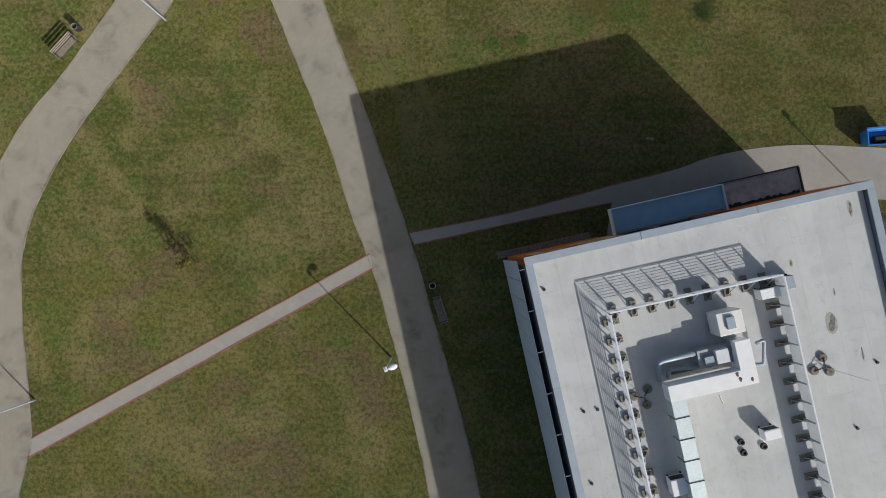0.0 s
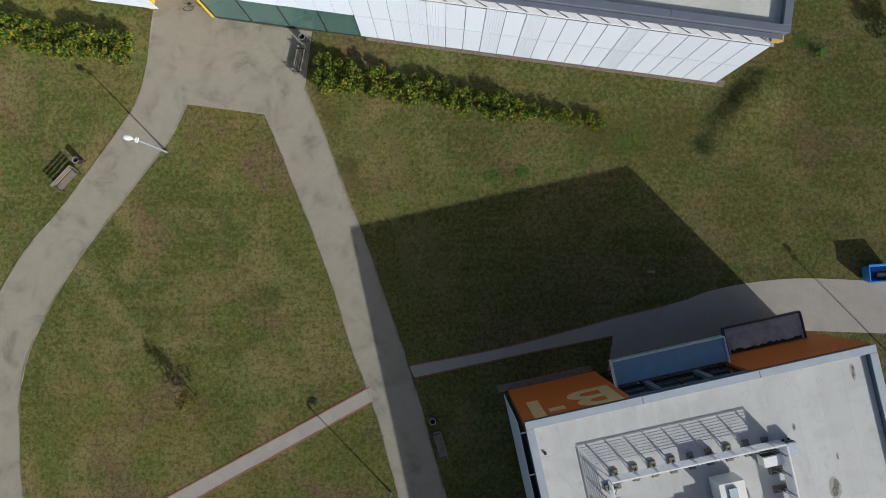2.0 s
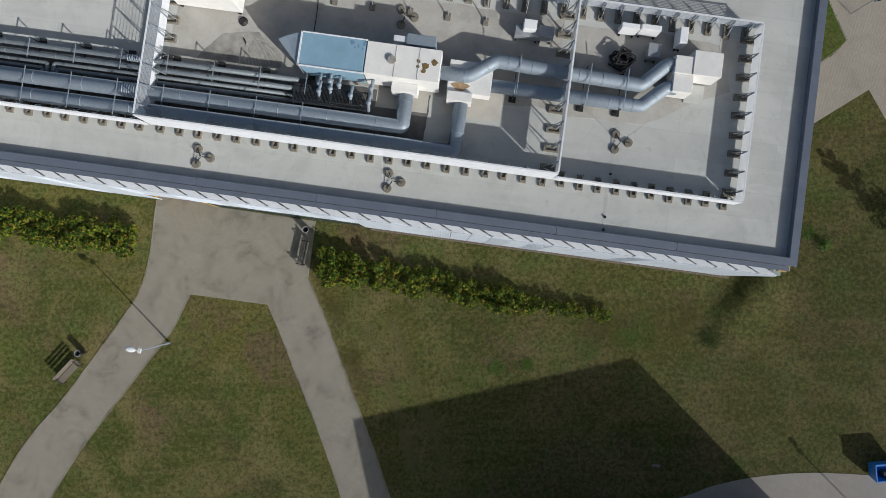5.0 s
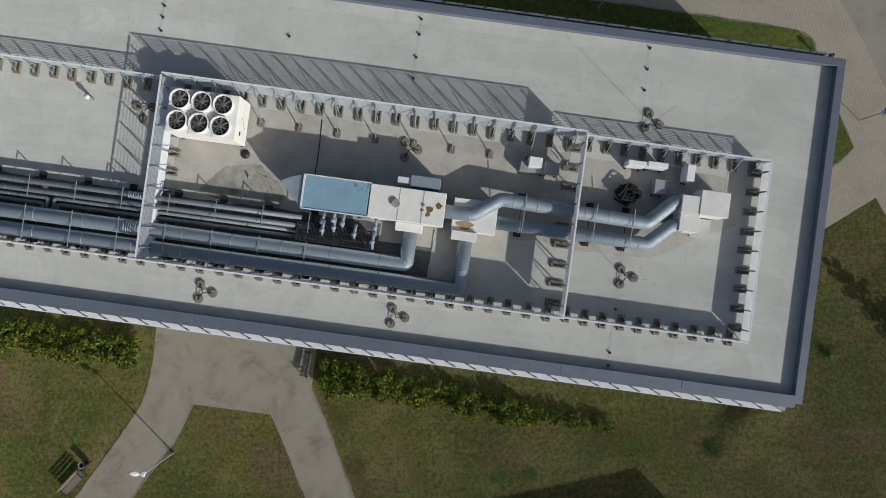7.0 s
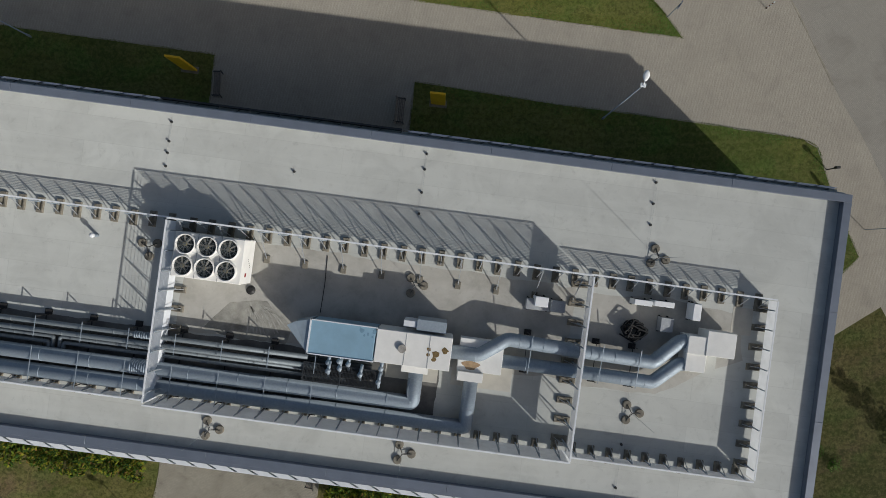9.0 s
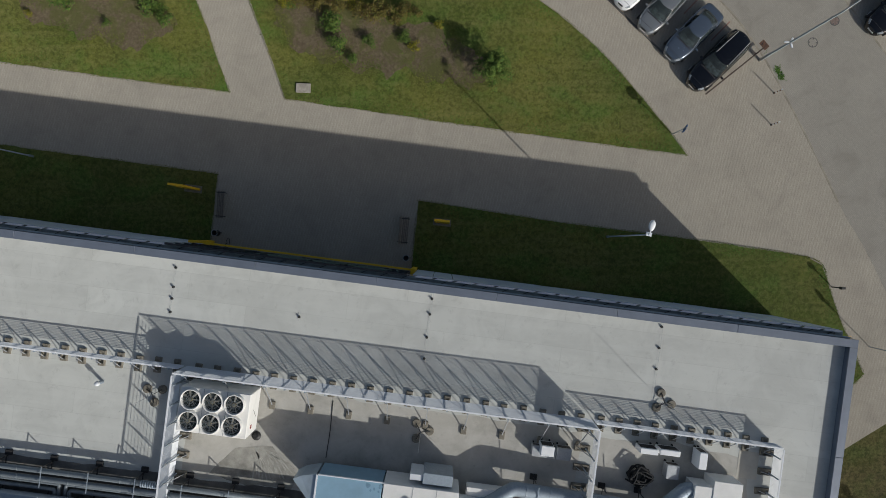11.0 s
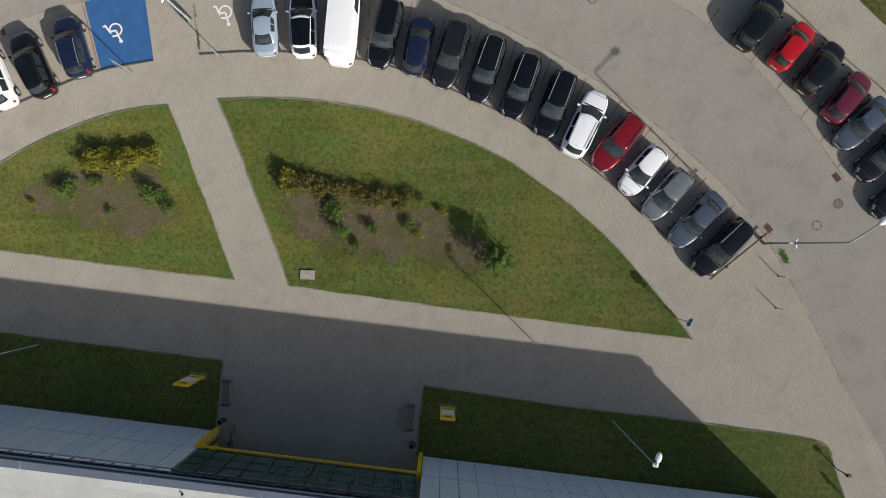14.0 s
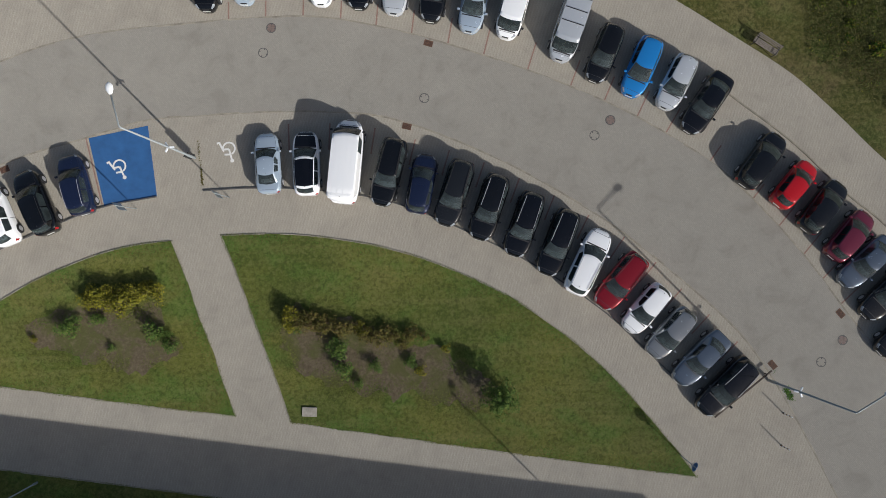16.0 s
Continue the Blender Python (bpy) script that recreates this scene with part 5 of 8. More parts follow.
stained("roof_patch", [(-33.3, 6.4), (-13.1, 6.4), (-13.1, 11.2), (-26.0, 11.3), (-33.3, 11.5)], M_SOILED, 0.003, "brown soiled roofing round the plant", 3.1)
stained("roof_patch", [(-60, 3.0), (-19.5, 3.0), (-19.5, 6.3), (-25.0, 6.25), (-33.4, 6.3), (-60, 6.4)], M_ROOF_DARK, 0.0045, "dark roofing under the pipes", 5.7)
stained("roof_patch", [(-12.4, 6.2), (-8.4, 6.3), (-6.2, 7.6), (-4.2, 8.6), (-4.4, 10.9), (-9.0, 11.3), (-12.4, 11.0)], M_SOILED, 0.003, "brown soiled roofing round the plant", 7.3)

for u0, u1, v0, v1 in ((-22.3, -19.6, 5.35, 6.5), (-18.9, -15.8, 5.4, 7.0), (-4.95, -3.9, 9.9, 11.3)):
    bm = bmesh.new()
    kbox(bm, u0, u1, v0, v1, 0.0, 0.012, 0.004)
    solid("roof_pad", bm, M_PAD, "pale tan protective sheet laid on the roof", "roof pad", "", "roof pads", B2 @ Matrix.Translation((0, 0, K * Z2)))

# a loose vent, a puddle mark of old gravel
rv = roof_thing("roof_vent", B2, Z2, -37.9, 10.6, "slim grey roof vent pipe", "vent")
bm = bmesh.new()
tube(bm, [(0, 0, 0), (0, 0, 0.55)], 0.09, 12)
part("pipe", bm, M_GALV, rv, "", True)
bm = bmesh.new()
tube(bm, [(0, 0, 0.55), (0, 0, 0.7)], [0.15, 0.11], 12)
part("cap", bm, M_WHITE, rv, "", True)
rv = roof_thing("roof_drain", B2, Z2, -29.7, 8.85, "dark round roof drain", "drain")
bm = bmesh.new()
skin(bm, [ring(bm, (0, 0, q), (0, 0, 1), r, 16) for q, r in ((0, 0.26), (0.05, 0.26), (0.16, 0.12))])
part("dome", bm, M_DARKSTEEL, rv)
bm = bmesh.new()
fan_pts = [(-30.1, 8.2), (-28.81, 8.4), (-27.46, 7.16), (-27.6, 6.4), (-29.75, 6.3), (-31.9, 6.6), (-30.69, 8.07)]
sheet(bm, ragged([Vector((K * x, K * y)) for x, y in fan_pts], 0.14, 0.2, 2.2), -0.01, 0.009)
grit = solid("dirt_fan", bm, mottled("washed_grit", (0.33, 0.32, 0.285), 0.45, 1.3, 0.95, 0, 25, 0.01), "fan of washed grit round a roof drain", "dirt", "", "", B2 @ Matrix.Translation((0, 0, K * Z2)))
M_SILT = mottled("pale_silt", (0.415, 0.405, 0.365), 0.35, 3.0, 0.95, 0, 25, 0.006)
rng = random.Random(31)
for i in range(13):
    f = i / 12
    head = Vector((K * (-29.85 + 1.05 * f), K * (8.0 + rng.uniform(-0.1, 0.25))))
    tail = Vector((K * (-29.6 + 2.1 * f), K * (6.5 + 0.45 * f * f + rng.uniform(-0.05, 0.35))))
    bow = Vector((0.10 * rng.uniform(0.3, 1.0), 0.12))
    way = [head.lerp(tail, j / 9) + bow * math.sin(math.pi * j / 9) + Vector((rng.uniform(-0.03, 0.03), 0)) for j in range(10)]
    w = rng.uniform(0.03, 0.10)
    ribbon = [q + Vector((w * (0.4 + 0.6 * rng.random()), 0)) for q in way] + [q - Vector((w * (0.4 + 0.6 * rng.random()), 0)) for q in reversed(way)]
    bm = bmesh.new()
    sheet(bm, ribbon, 0.0, 0.0125)
    part("streak", bm, M_SILT, grit, "pale streak of washed silt")
bm = bmesh.new()
tube(bm, bend([(0, 0, 0.03), (K * 0.04, K * 1.4, 0.03), (K * -0.01, K * 2.95, 0.03)], 0.2), 0.022, 6)
solid("roof_cable", bm, M_RUBBER, "black cable lying across the roof to the air handler", "cable", "", "", B2 @ Matrix.Translation((K * -26.01, K * 8.18, K * Z2)))

# ---- plant on the orange building's roof ----
Z1 = ROOF1
roof_screen(B1, Z1, (3.4, -3.5), (12.0, -3.52), 1, 1.15, white_screen + ", low", pitch=0.10, foot=0.45, lift=0.011)
roof_screen(B1, Z1, (3.38, -24), (3.4, -3.6), 1, 1.15, white_screen + ", low", pitch=0.10, foot=0.45, lift=0.011)
roof_screen(B1, Z1, (12.0, -24), (12.02, -3.6), -1, 1.15, white_screen + ", low", pitch=0.06)


def sheet_duct(pts, w, h, z, label):
    """A rectangular duct along points of the plan, in lengths with raised flanges."""
    o = pts[0]
    ob = roof_thing("sheet_duct", B1, Z1, o[0], o[1], label, "duct")
    for n, (a, b) in enumerate(zip(pts, pts[1:])):
        horiz = abs(b[0] - a[0]) > abs(b[1] - a[1])
        x0, x1 = sorted((a[0] - o[0], b[0] - o[0]))
        y0, y1 = sorted((a[1] - o[1], b[1] - o[1]))
        bm = bmesh.new()
        if horiz:
            kbox(bm, x0 - w / 2, x1 + w / 2, y0 - w / 2, y1 + w / 2, z, z + h, 0.01)
        else:
            kbox(bm, x0 - w / 2 + 0.002, x1 + w / 2 - 0.002, y0 - w / 2 + 0.002, y1 + w / 2 - (0.0 if n == 0 else w), z, z + h - 0.003, 0.01)
        part("duct_run", bm, M_BRIGHT if n < 2 else M_FOIL, ob)
        if n >= 2:
            length = y1 - y0
            for i in range(1, int(length / 1.05)):
                bm = bmesh.new()
                yy = y1 - 1.25 - (i - 1) * 1.05
                kbox(bm, x0 - w / 2 - 0.02, x1 + w / 2 + 0.02, yy - 0.018, yy + 0.018, z - 0.02, z + h + 0.02)
                part("flange", bm, M_DARKSTEEL, ob)
    bm = bmesh.new()
    for x, y in pts:
        kbox(bm, x - o[0] - 0.06, x - o[0] + 0.06, y - o[1] - 0.06, y - o[1] + 0.06, 0, z)
    part("leg", bm, M_DARKSTEEL, ob)
    return ob


sd = sheet_duct([(9.3, -6.5), (9.25, -7.95), (5.65, -7.9), (5.65, -22)], 0.72, 0.82, 0.45, "white rectangular air duct with flanged silver lengths")
for x, y, s in ((-0.6, -1.2, 0.12), (-0.5, -1.45, 0.1), (0.05, -1.55, 0.08)):
    bm = bmesh.new()
    sheet(bm, [Vector((K * (x + s * (0.4 + 0.6 * random.random()) * math.cos(a)), K * (y + 2 * s * (0.4 + 0.6 * random.random()) * math.sin(a)))) for a in [i * 0.7 for i in range(9)]], K * 1.265, K * 1.275)
    part("rust_patch", bm, M_RUST, sd, "brown rust spots")
un = roof_thing("fan_unit", B1, Z1, 8.95, -5.2, "white rooftop fan box", "fan unit")
bm = bmesh.new()
kbox(bm, -0.62, 0.66, -0.58, 0.55, 0.1, 1.2, 0.03)
part("casing", bm, M_CREAMCOAT, un)
bm = bmesh.new()
kbox(bm, -0.22, 0.2, -0.3, 0.3, 1.2, 1.32, 0.02)
part("hatch", bm, M_GALV, un)
un = roof_thing("air_handler", B1, Z1, 8.1, -6.75, "grey air handling unit with silver pipe fittings", "air handler")
for a, b, c, d, h, mt in ((-0.9, 1.6, -0.45, 0.45, 0.75, M_BARESTEEL), (-0.1, 0.55, -0.35, 0.33, 1.0, M_WHITE), (-0.65, -0.15, -0.3, 0.1, 0.9, M_GALV), (0.75, 1.2, 0.1, 0.62, 0.85, M_GALV)):
    bm = bmesh.new()
    kbox(bm, a, b, c, d, 0.08, h, 0.02)
    part("casing", bm, mt, un)
duct(B1, Z1, [(5.3, -7.45, 0.25), (5.3, -6.45, 0.55), (7.3, -6.42, 0.55)], 0.15, "lagged pipe loop on the roof", "heating_pipe", M_GALV, 0, "heating pipes", 0.3, 12)
duct(B1, Z1, [(5.75, -7.4, 0.25), (5.75, -6.95, 0.45), (7.9, -7.2, 0.5)], 0.12, "yellowed lagged pipe on the roof", "heating_pipe", M_BARESTEEL, 0, "heating pipes", 0.3, 12)
duct(B1, Z1, [(10.2, -6.6, 0.6), (10.65, -6.5, 0.6), (10.45, -7.75, 0.4), (9.75, -7.6, 0.3)], 0.09, "thin silver pipe loop on the roof", "heating_pipe", M_GALV, 0, "heating pipes", 0.2, 10)
bm = bmesh.new()
kbox(bm, 5.9, 7.8, -7.26, -7.1, 0.28, 0.42)
solid("pipe_tray", bm, mottled("olive_tray", (0.22, 0.2, 0.09), 0.2, 4, 0.7), "narrow olive pipe tray", "tray", "", "", B1 @ Matrix.Translation((0, 0, K * Z1)) @ Matrix.Translation((0, 0, -0.0)))
for u, v, a, b, h in ((11.4, -4.32, 0.5, 0.25, 0.75), (9.98, -11.1, 0.4, 0.24, 0.75), (12.55, -4.05, 0.25, 0.33, 0.55), (5.0, -12.6, 0.45, 0.4, 0.8)):
    su = roof_thing("split_unit", B1, Z1, u, v, "small white outdoor air-conditioning unit", "unit", "small roof units")
    bm = bmesh.new()
    kbox(bm, -a, a, -b, b, 0.12, h, 0.02)
    part("casing", bm, M_BRIGHT if u < 12.5 else M_GALV, su)
    bm = bmesh.new()
    kbox(bm, -a + 0.06, a - 0.06, b, b + 0.012, 0.25, h - 0.1)
    part("grille", bm, M_DARKSTEEL, su)
    for x in (-a + 0.08, a - 0.14):
        bm = bmesh.new()
        kbox(bm, x, x + 0.06, -b - 0.05, b + 0.05, 0, 0.12)
        part("foot", bm, M_RUBBER, su)
for u, v in ((8.66, -11.4), (8.67, -11.95), (9.72, -11.85)):
    bm = bmesh.new()
    skin(bm, [ring(bm, (0, 0, q), (0, 0, 1), r, 14) for q, r in ((0, 0.20), (0.04, 0.17), (0.16, 0.16), (0.16, 0.10), (0.08, 0.10))])
    solid("vent_pipe", bm, M_DARKSTEEL, "short dark vent pipe", "vent", "", "roof vents", B1 @ Matrix.Translation((K * u, K * v, K * Z1)))
bm = bmesh.new()
tube(bm, [(K * 8.13, K * -8.92, 0.03), (K * 8.23, K * -9.34, 0.03)], 0.03, 8)
solid("pipe_offcut", bm, M_WHITE, "short white pipe offcut lying on the roof", "litter", "", "", B1 @ Matrix.Translation((0, 0, K * Z1)))
lightning_rod(B1, Z1, 13.45, -8.6, 1.3, 3.9)
lightning_rod(B1, Z1, 4.35, -8.1, 0.8, 3.9)
for u, v in ((1.3, -8.2), (2.0, -8.25), (3.0, -8.3), (0.7, -1.8), (14.5, -12), (16.2, -9.0), (0.9, -11.8)):
    roof_outlet(B1, Z1, u, v, 0.07)
M_ALGAE = mottled("grey_algae", (0.40, 0.395, 0.36), 0.25, 3.5, 0.9, 0, 20, 0.004)
M_ALGAE_DARK = mottled("dark_algae", (0.19, 0.185, 0.165), 0.5, 6.0, 0.9, 0, 20, 0.004)
for u, v, a, b, seed in ((14.45, -6.55, 0.34, 0.62, 3.0), (16.6, -1.2, 0.14, 0.5, 8.0), (13.1, -3.2, 0.10, 0.22, 12.0), (14.9, -5.1, 0.06, 0.2, 15.0), (15.6, -8.4, 0.07, 0.45, 18.0)):
    ob = thing("algae_stain", B1 @ Matrix.Translation((K * u, K * v, K * Z1)), "grey algae stain on the pale roof", "stain", "roof stains")
    oval = [Vector((a * math.cos(0.35 * i), b * math.sin(0.35 * i))) for i in range(18)]
    bm = bmesh.new()
    sheet(bm, ragged(oval, 0.10, 0.06, seed), -0.01, 0.003)
    part("halo", bm, M_ALGAE, ob)
    for n, (x, y, f) in enumerate(((0.25, 0.35, 0.42), (-0.2, -0.35, 0.45), (0.1, -0.05, 0.38))):
        bm = bmesh.new()
        sheet(bm, ragged([Vector((x * a, y * b)) + f * p for p in oval], 0.09, 0.05, seed + n + 1), -0.01, 0.005 + 0.0015 * n)
        part("blotch", bm, M_ALGAE_DARK, ob, "darker algae")

# ---- parked cars ----


def interp(s, table):
    for (a, x), (b, y) in zip(table, table[1:]):
        if s <= b:
            f = (s - a) / (b - a) if b > a else 0
            f = f * f * (3 - 2 * f) * 0.5 + f * 0.5
            return x + (y - x) * f
    return table[-1][1]


PLAN = [(0, 0.52), (0.008, 0.66), (0.03, 0.81), (0.08, 0.92), (0.2, 1.0), (0.62, 1.0), (0.76, 0.975), (0.86, 0.915), (0.93, 0.79), (0.97, 0.63), (0.99, 0.47), (1, 0.32)]
# hull top, cabin rear foot, roof rear, roof front, cabin front foot, roof width, cabin width
BODY = {
    "hatch": ([(0, 0.40), (0.015, 0.55), (0.05, 0.62), (0.3, 0.63), (0.70, 0.62), (0.80, 0.60), (0.92, 0.53), (0.975, 0.44), (1, 0.33)], 0.015, 0.10, 0.56, 0.76, 0.70, 0.90),
    "wagon": ([(0, 0.40), (0.012, 0.55), (0.04, 0.62), (0.3, 0.63), (0.68, 0.62), (0.78, 0.61), (0.92, 0.55), (0.975, 0.46), (1, 0.34)], 0.01, 0.075, 0.56, 0.73, 0.70, 0.90),
    "suv": ([(0, 0.42), (0.012, 0.56), (0.04, 0.63), (0.3, 0.64), (0.70, 0.64), (0.80, 0.63), (0.93, 0.57), (0.975, 0.49), (1, 0.36)], 0.012, 0.085, 0.57, 0.735, 0.72, 0.91),
    "sedan": ([(0, 0.42), (0.012, 0.60), (0.05, 0.68), (0.2, 0.69), (0.3, 0.65), (0.68, 0.64), (0.78, 0.62), (0.92, 0.54), (0.975, 0.45), (1, 0.33)], 0.13, 0.28, 0.57, 0.73, 0.66, 0.88),
    "van": ([(0, 0.30), (0.006, 0.44), (0.02, 0.48), (0.3, 0.50), (0.78, 0.50), (0.89, 0.48), (0.955, 0.41), (0.985, 0.34), (1, 0.26)], 0.004, 0.03, 0.785, 0.90, 0.86, 0.96),
}
PAINTS = {}
M_TRIM = mottled("dark_cabin_trim", (0.026, 0.033, 0.035), 0.6, 1.6, 0.9)


M_DASH = mottled("grey_dashboard", (0.05, 0.060, 0.062), 0.8, 5.5, 0.8)


def paint(name, c, metal=0.3):
    if name not in PAINTS:
        PAINTS[name] = paint_material("paint_" + name, c, metal=metal)
    return PAINTS[name]


def car(x, y, heading, length, kind, colour, label, width=1.82, height=1.56, rails=None, roof=None, bonnet=None, bars=False):
    tops, rb, rr, fr, fb, roof_w, cab_w = BODY[kind]
    L, W, H = length, width, height
    if kind == "wagon":
        L, H = L * 1.03, max(H, 1.66)
    low = 0.17
    ob = thing("van" if kind == "van" else "car", pose(K * x, K * y, 0.02, 0, 0, heading), label, "van" if kind == "van" else "car", "parked cars")
    body_mat, roof_mat = colour, roof or colour

    def hull(s, q, off=0.0):
        """The outer skin: s from tail to nose, q from -1 to 1 across."""
        w = W / 2 * interp(s, PLAN)
        top = H * interp(s, tops)
        a = abs(q)
        if a < 0.55:
            yy, zz = w * 0.84 * a / 0.55, top + 0.035 * (1 - (a / 0.55) ** 2)
        elif a < 0.72:
            f = (a - 0.55) / 0.17
            yy, zz = w * (0.84 + 0.145 * f), top - 0.105 * f**1.5
        else:
            f = (a - 0.72) / 0.28
            yy, zz = w * (0.985 + 0.015 * math.sin(math.pi * min(1, f * 1.3)) - 0.09 * max(0, f - 0.7) / 0.3), top - 0.105 - (top - 0.105 - low) * f
        p = Vector((L * (s - 0.5), math.copysign(yy, q), zz))
        return p + Vector((0, math.copysign(0.8, q) if a > 0.6 else 0, 1 if a < 0.72 else 0.2)).normalized() * off

    def cabin(s, t, off=0.0):
        """The glasshouse: s along the car, t from -1 to 1 across."""
        belt = H * interp(s, tops) - 0.012
        if s <= rr:
            g = (s - rb) / (rr - rb)
        elif s >= fr:
            g = (fb - s) / (fb - fr)
        else:
            g = 1.0
        g = max(0.0, min(1.0, g))
        g = g ** 0.9 if s >= fr else g**0.8
        dome = 1 - 0.03 * ((s - (rr + fr) / 2) / ((fr - rr) / 2)) ** 2 if rr < s < fr else 0.97
        top = belt + (H * dome - 0.03 - belt) * g
        w_lo = W / 2 * cab_w * min(1, interp(s, PLAN) + 0.03)
        w_hi = w_lo + (W / 2 * roof_w - w_lo) * g
        if kind != "van" and s < 0.45:
            w_hi *= 1 - 0.13 * (0.45 - s) / 0.45
        a = abs(t)
        bow = (0.32 if kind == "van" else 0.40) * a * a
        if a <= 0.62:
            yy, zz = w_hi * a / 0.62 * 0.97, top + 0.03 * g * (1 - (a / 0.62) ** 2)
        else:
            f = (a - 0.62) / 0.38
            yy, zz = w_hi * 0.97 + (w_lo - w_hi * 0.97) * (f**0.85), top + (belt - top) * f
        xx = L * (s - 0.5)
        half = (rr + fr) / 2
        if s > half:
            xx -= bow * min(1, (s - half) / (fr - half)) ** 2
        else:
            xx += bow * 0.8 * min(1, (half - s) / (half - rr)) ** 2
        n = Vector((1.0 if s > fr + 0.01 else (-1.0 if s < rr - 0.01 else 0), math.copysign(1.2, t) if a > 0.66 else 0, 1.0)).normalized()
        return Vector((xx, math.copysign(yy, t), zz)) + n * off

    def patch(name, fn, s0, s1, t0, t1, ns, nt, off, material, parent, text="", sub=None):
        bm = bmesh.new()
        grid = [[bm.verts.new(fn(s0 + (s1 - s0) * i / ns, t0 + (t1 - t0) * j / nt, off)) for j in range(nt + 1)] for i in range(ns + 1)]
        for i in range(ns):
            for j in range(nt):
                bm.faces.new((grid[i][j], grid[i + 1][j], grid[i + 1][j + 1], grid[i][j + 1]))
        return part(name, bm, material, parent, text, True)

    # hull
    bm = bmesh.new()
    ss = [0, 0.006, 0.015, 0.03, 0.06, 0.12, 0.2, 0.3, 0.42, 0.54, 0.64, 0.70, 0.76, 0.82, 0.88, 0.92, 0.95, 0.97, 0.985, 0.995, 1.0]
    qs = [-1, -0.9, -0.8, -0.72, -0.66, -0.6, -0.55, -0.4, -0.2, 0, 0.2, 0.4, 0.55, 0.6, 0.66, 0.72, 0.8, 0.9, 1]
    rows = [[bm.verts.new(hull(s, q)) for q in qs] for s in ss]
    for a, b in zip(rows, rows[1:]):
        for j in range(len(qs) - 1):
            bm.faces.new((a[j], b[j], b[j + 1], a[j + 1]))
        bm.faces.new((a[0], a[-1], b[-1], b[0]))
    bm.faces.new(rows[0])
    bm.faces.new(rows[-1][::-1])
    body = part("body", bm, body_mat, ob, "", True)
    # glasshouse, then roof, panes
    patch("cabin_frame", cabin, rb, fb, -1, 1, 22, 16, 0.0, body_mat, ob)
    patch("roof", cabin, rr - 0.01, fr + 0.008, -0.62, 0.62, 10, 12, 0.006, roof_mat, ob)
    for nm, s0, s1, t0, t1 in (("windscreen", fr + 0.014, fb - 0.006, -0.61, 0.61), ("rear_window", rb + 0.012, rr - 0.006, -0.57, 0.57)):
        if kind == "van" and nm == "rear_window":
            continue
        patch("trim", cabin, s0, s1, t0, t1, 6, 10, 0.010, M_TRIM, ob)
        if nm == "windscreen":
            patch("dashboard", cabin, s0 + 0.52 * (s1 - s0), s1, -0.5, 0.5, 3, 10, 0.014, M_DASH, ob, "grey dashboard behind the glass")
        elif kind != "suv":
            patch("parcel_shelf", cabin, s0 + 0.2 * (s1 - s0), s0 + 0.62 * (s1 - s0), -0.42, 0.42, 3, 8, 0.014, M_DASH, ob, "grey parcel shelf behind the glass")
        patch(nm, cabin, s0, s1, t0, t1, 6, 10, 0.022, M_CARGLASS, ob, "dark tinted glass").visible_shadow = False
    mid = (rr + fr) / 2 + 0.03
    spans = ((rr + 0.02, mid - 0.012), (mid + 0.012, fr + 0.05)) if kind != "van" else ((0.60, 0.80),)
    for sg in (-1, 1):
        for s0, s1 in spans:
            patch("trim", cabin, s0, s1, sg * 0.665, sg * 0.96, 5, 3, 0.008, M_TRIM, ob)
            patch("side_window", cabin, s0, s1, sg * 0.665, sg * 0.96, 5, 3, 0.018, M_CARGLASS, ob, "dark tinted glass").visible_shadow = False
        patch("headlight", hull, 0.925, 0.978, sg * 0.50, sg * 0.69, 4, 3, 0.008, M_HEAD, ob, "clear headlight")
        patch("tail_light", hull, 0.002, 0.032, sg * 0.66, sg * 0.82, 3, 3, 0.008, M_TAIL, ob, "red tail light")
        patch("door_seam", hull, mid - 0.003, mid + 0.003, sg * 0.72, sg * 0.97, 1, 4, 0.003, M_BLACK, ob)
        # mirror
        bm = bmesh.new()
        box(bm, -0.07, 0.07, -0.10, 0.10, -0.05, 0.07, 0.03, Matrix.Translation((L * (fb - 0.06 - 0.5), sg * (W / 2 + 0.06), H * 0.64 + 0.04)))
        part("mirror", bm, body_mat if kind != "van" else M_BLACK, ob)
        patch("hood_seam", hull, fb + 0.01, 0.925, sg * 0.53, sg * 0.54, 6, 1, 0.003, M_BLACK, ob)
        if rails is not None:
            bm = bmesh.new()
            tube(bm, [cabin(s, sg * 0.585, o) for s, o in ((rr + 0.015, 0.015), (rr + 0.03, 0.06), ((rr + fr) / 2, 0.065), (fr - 0.03, 0.06), (fr - 0.01, 0.015))], 0.018, 6)
            part("roof_rail", bm, rails, ob)
    if bonnet:
        patch("bonnet", hull, fb - 0.01, 0.975, -0.54, 0.54, 8, 10, 0.004, bonnet, ob, "black bonnet")
    patch("cowl", hull, fb - 0.006, fb + 0.012, -0.5, 0.5, 1, 8, 0.006, M_BLACK, ob)
    patch("grille", hull, 0.984, 0.997, -0.34, 0.34, 2, 6, 0.006, M_BLACK, ob)
    patch("hood_seam", hull, 0.922, 0.926, -0.5, 0.5, 1, 8, 0.003, M_BLACK, ob)
    if kind == "sedan":
        patch("boot_seam", hull, 0.055, 0.058, -0.5, 0.5, 1, 8, 0.003, M_BLACK, ob)
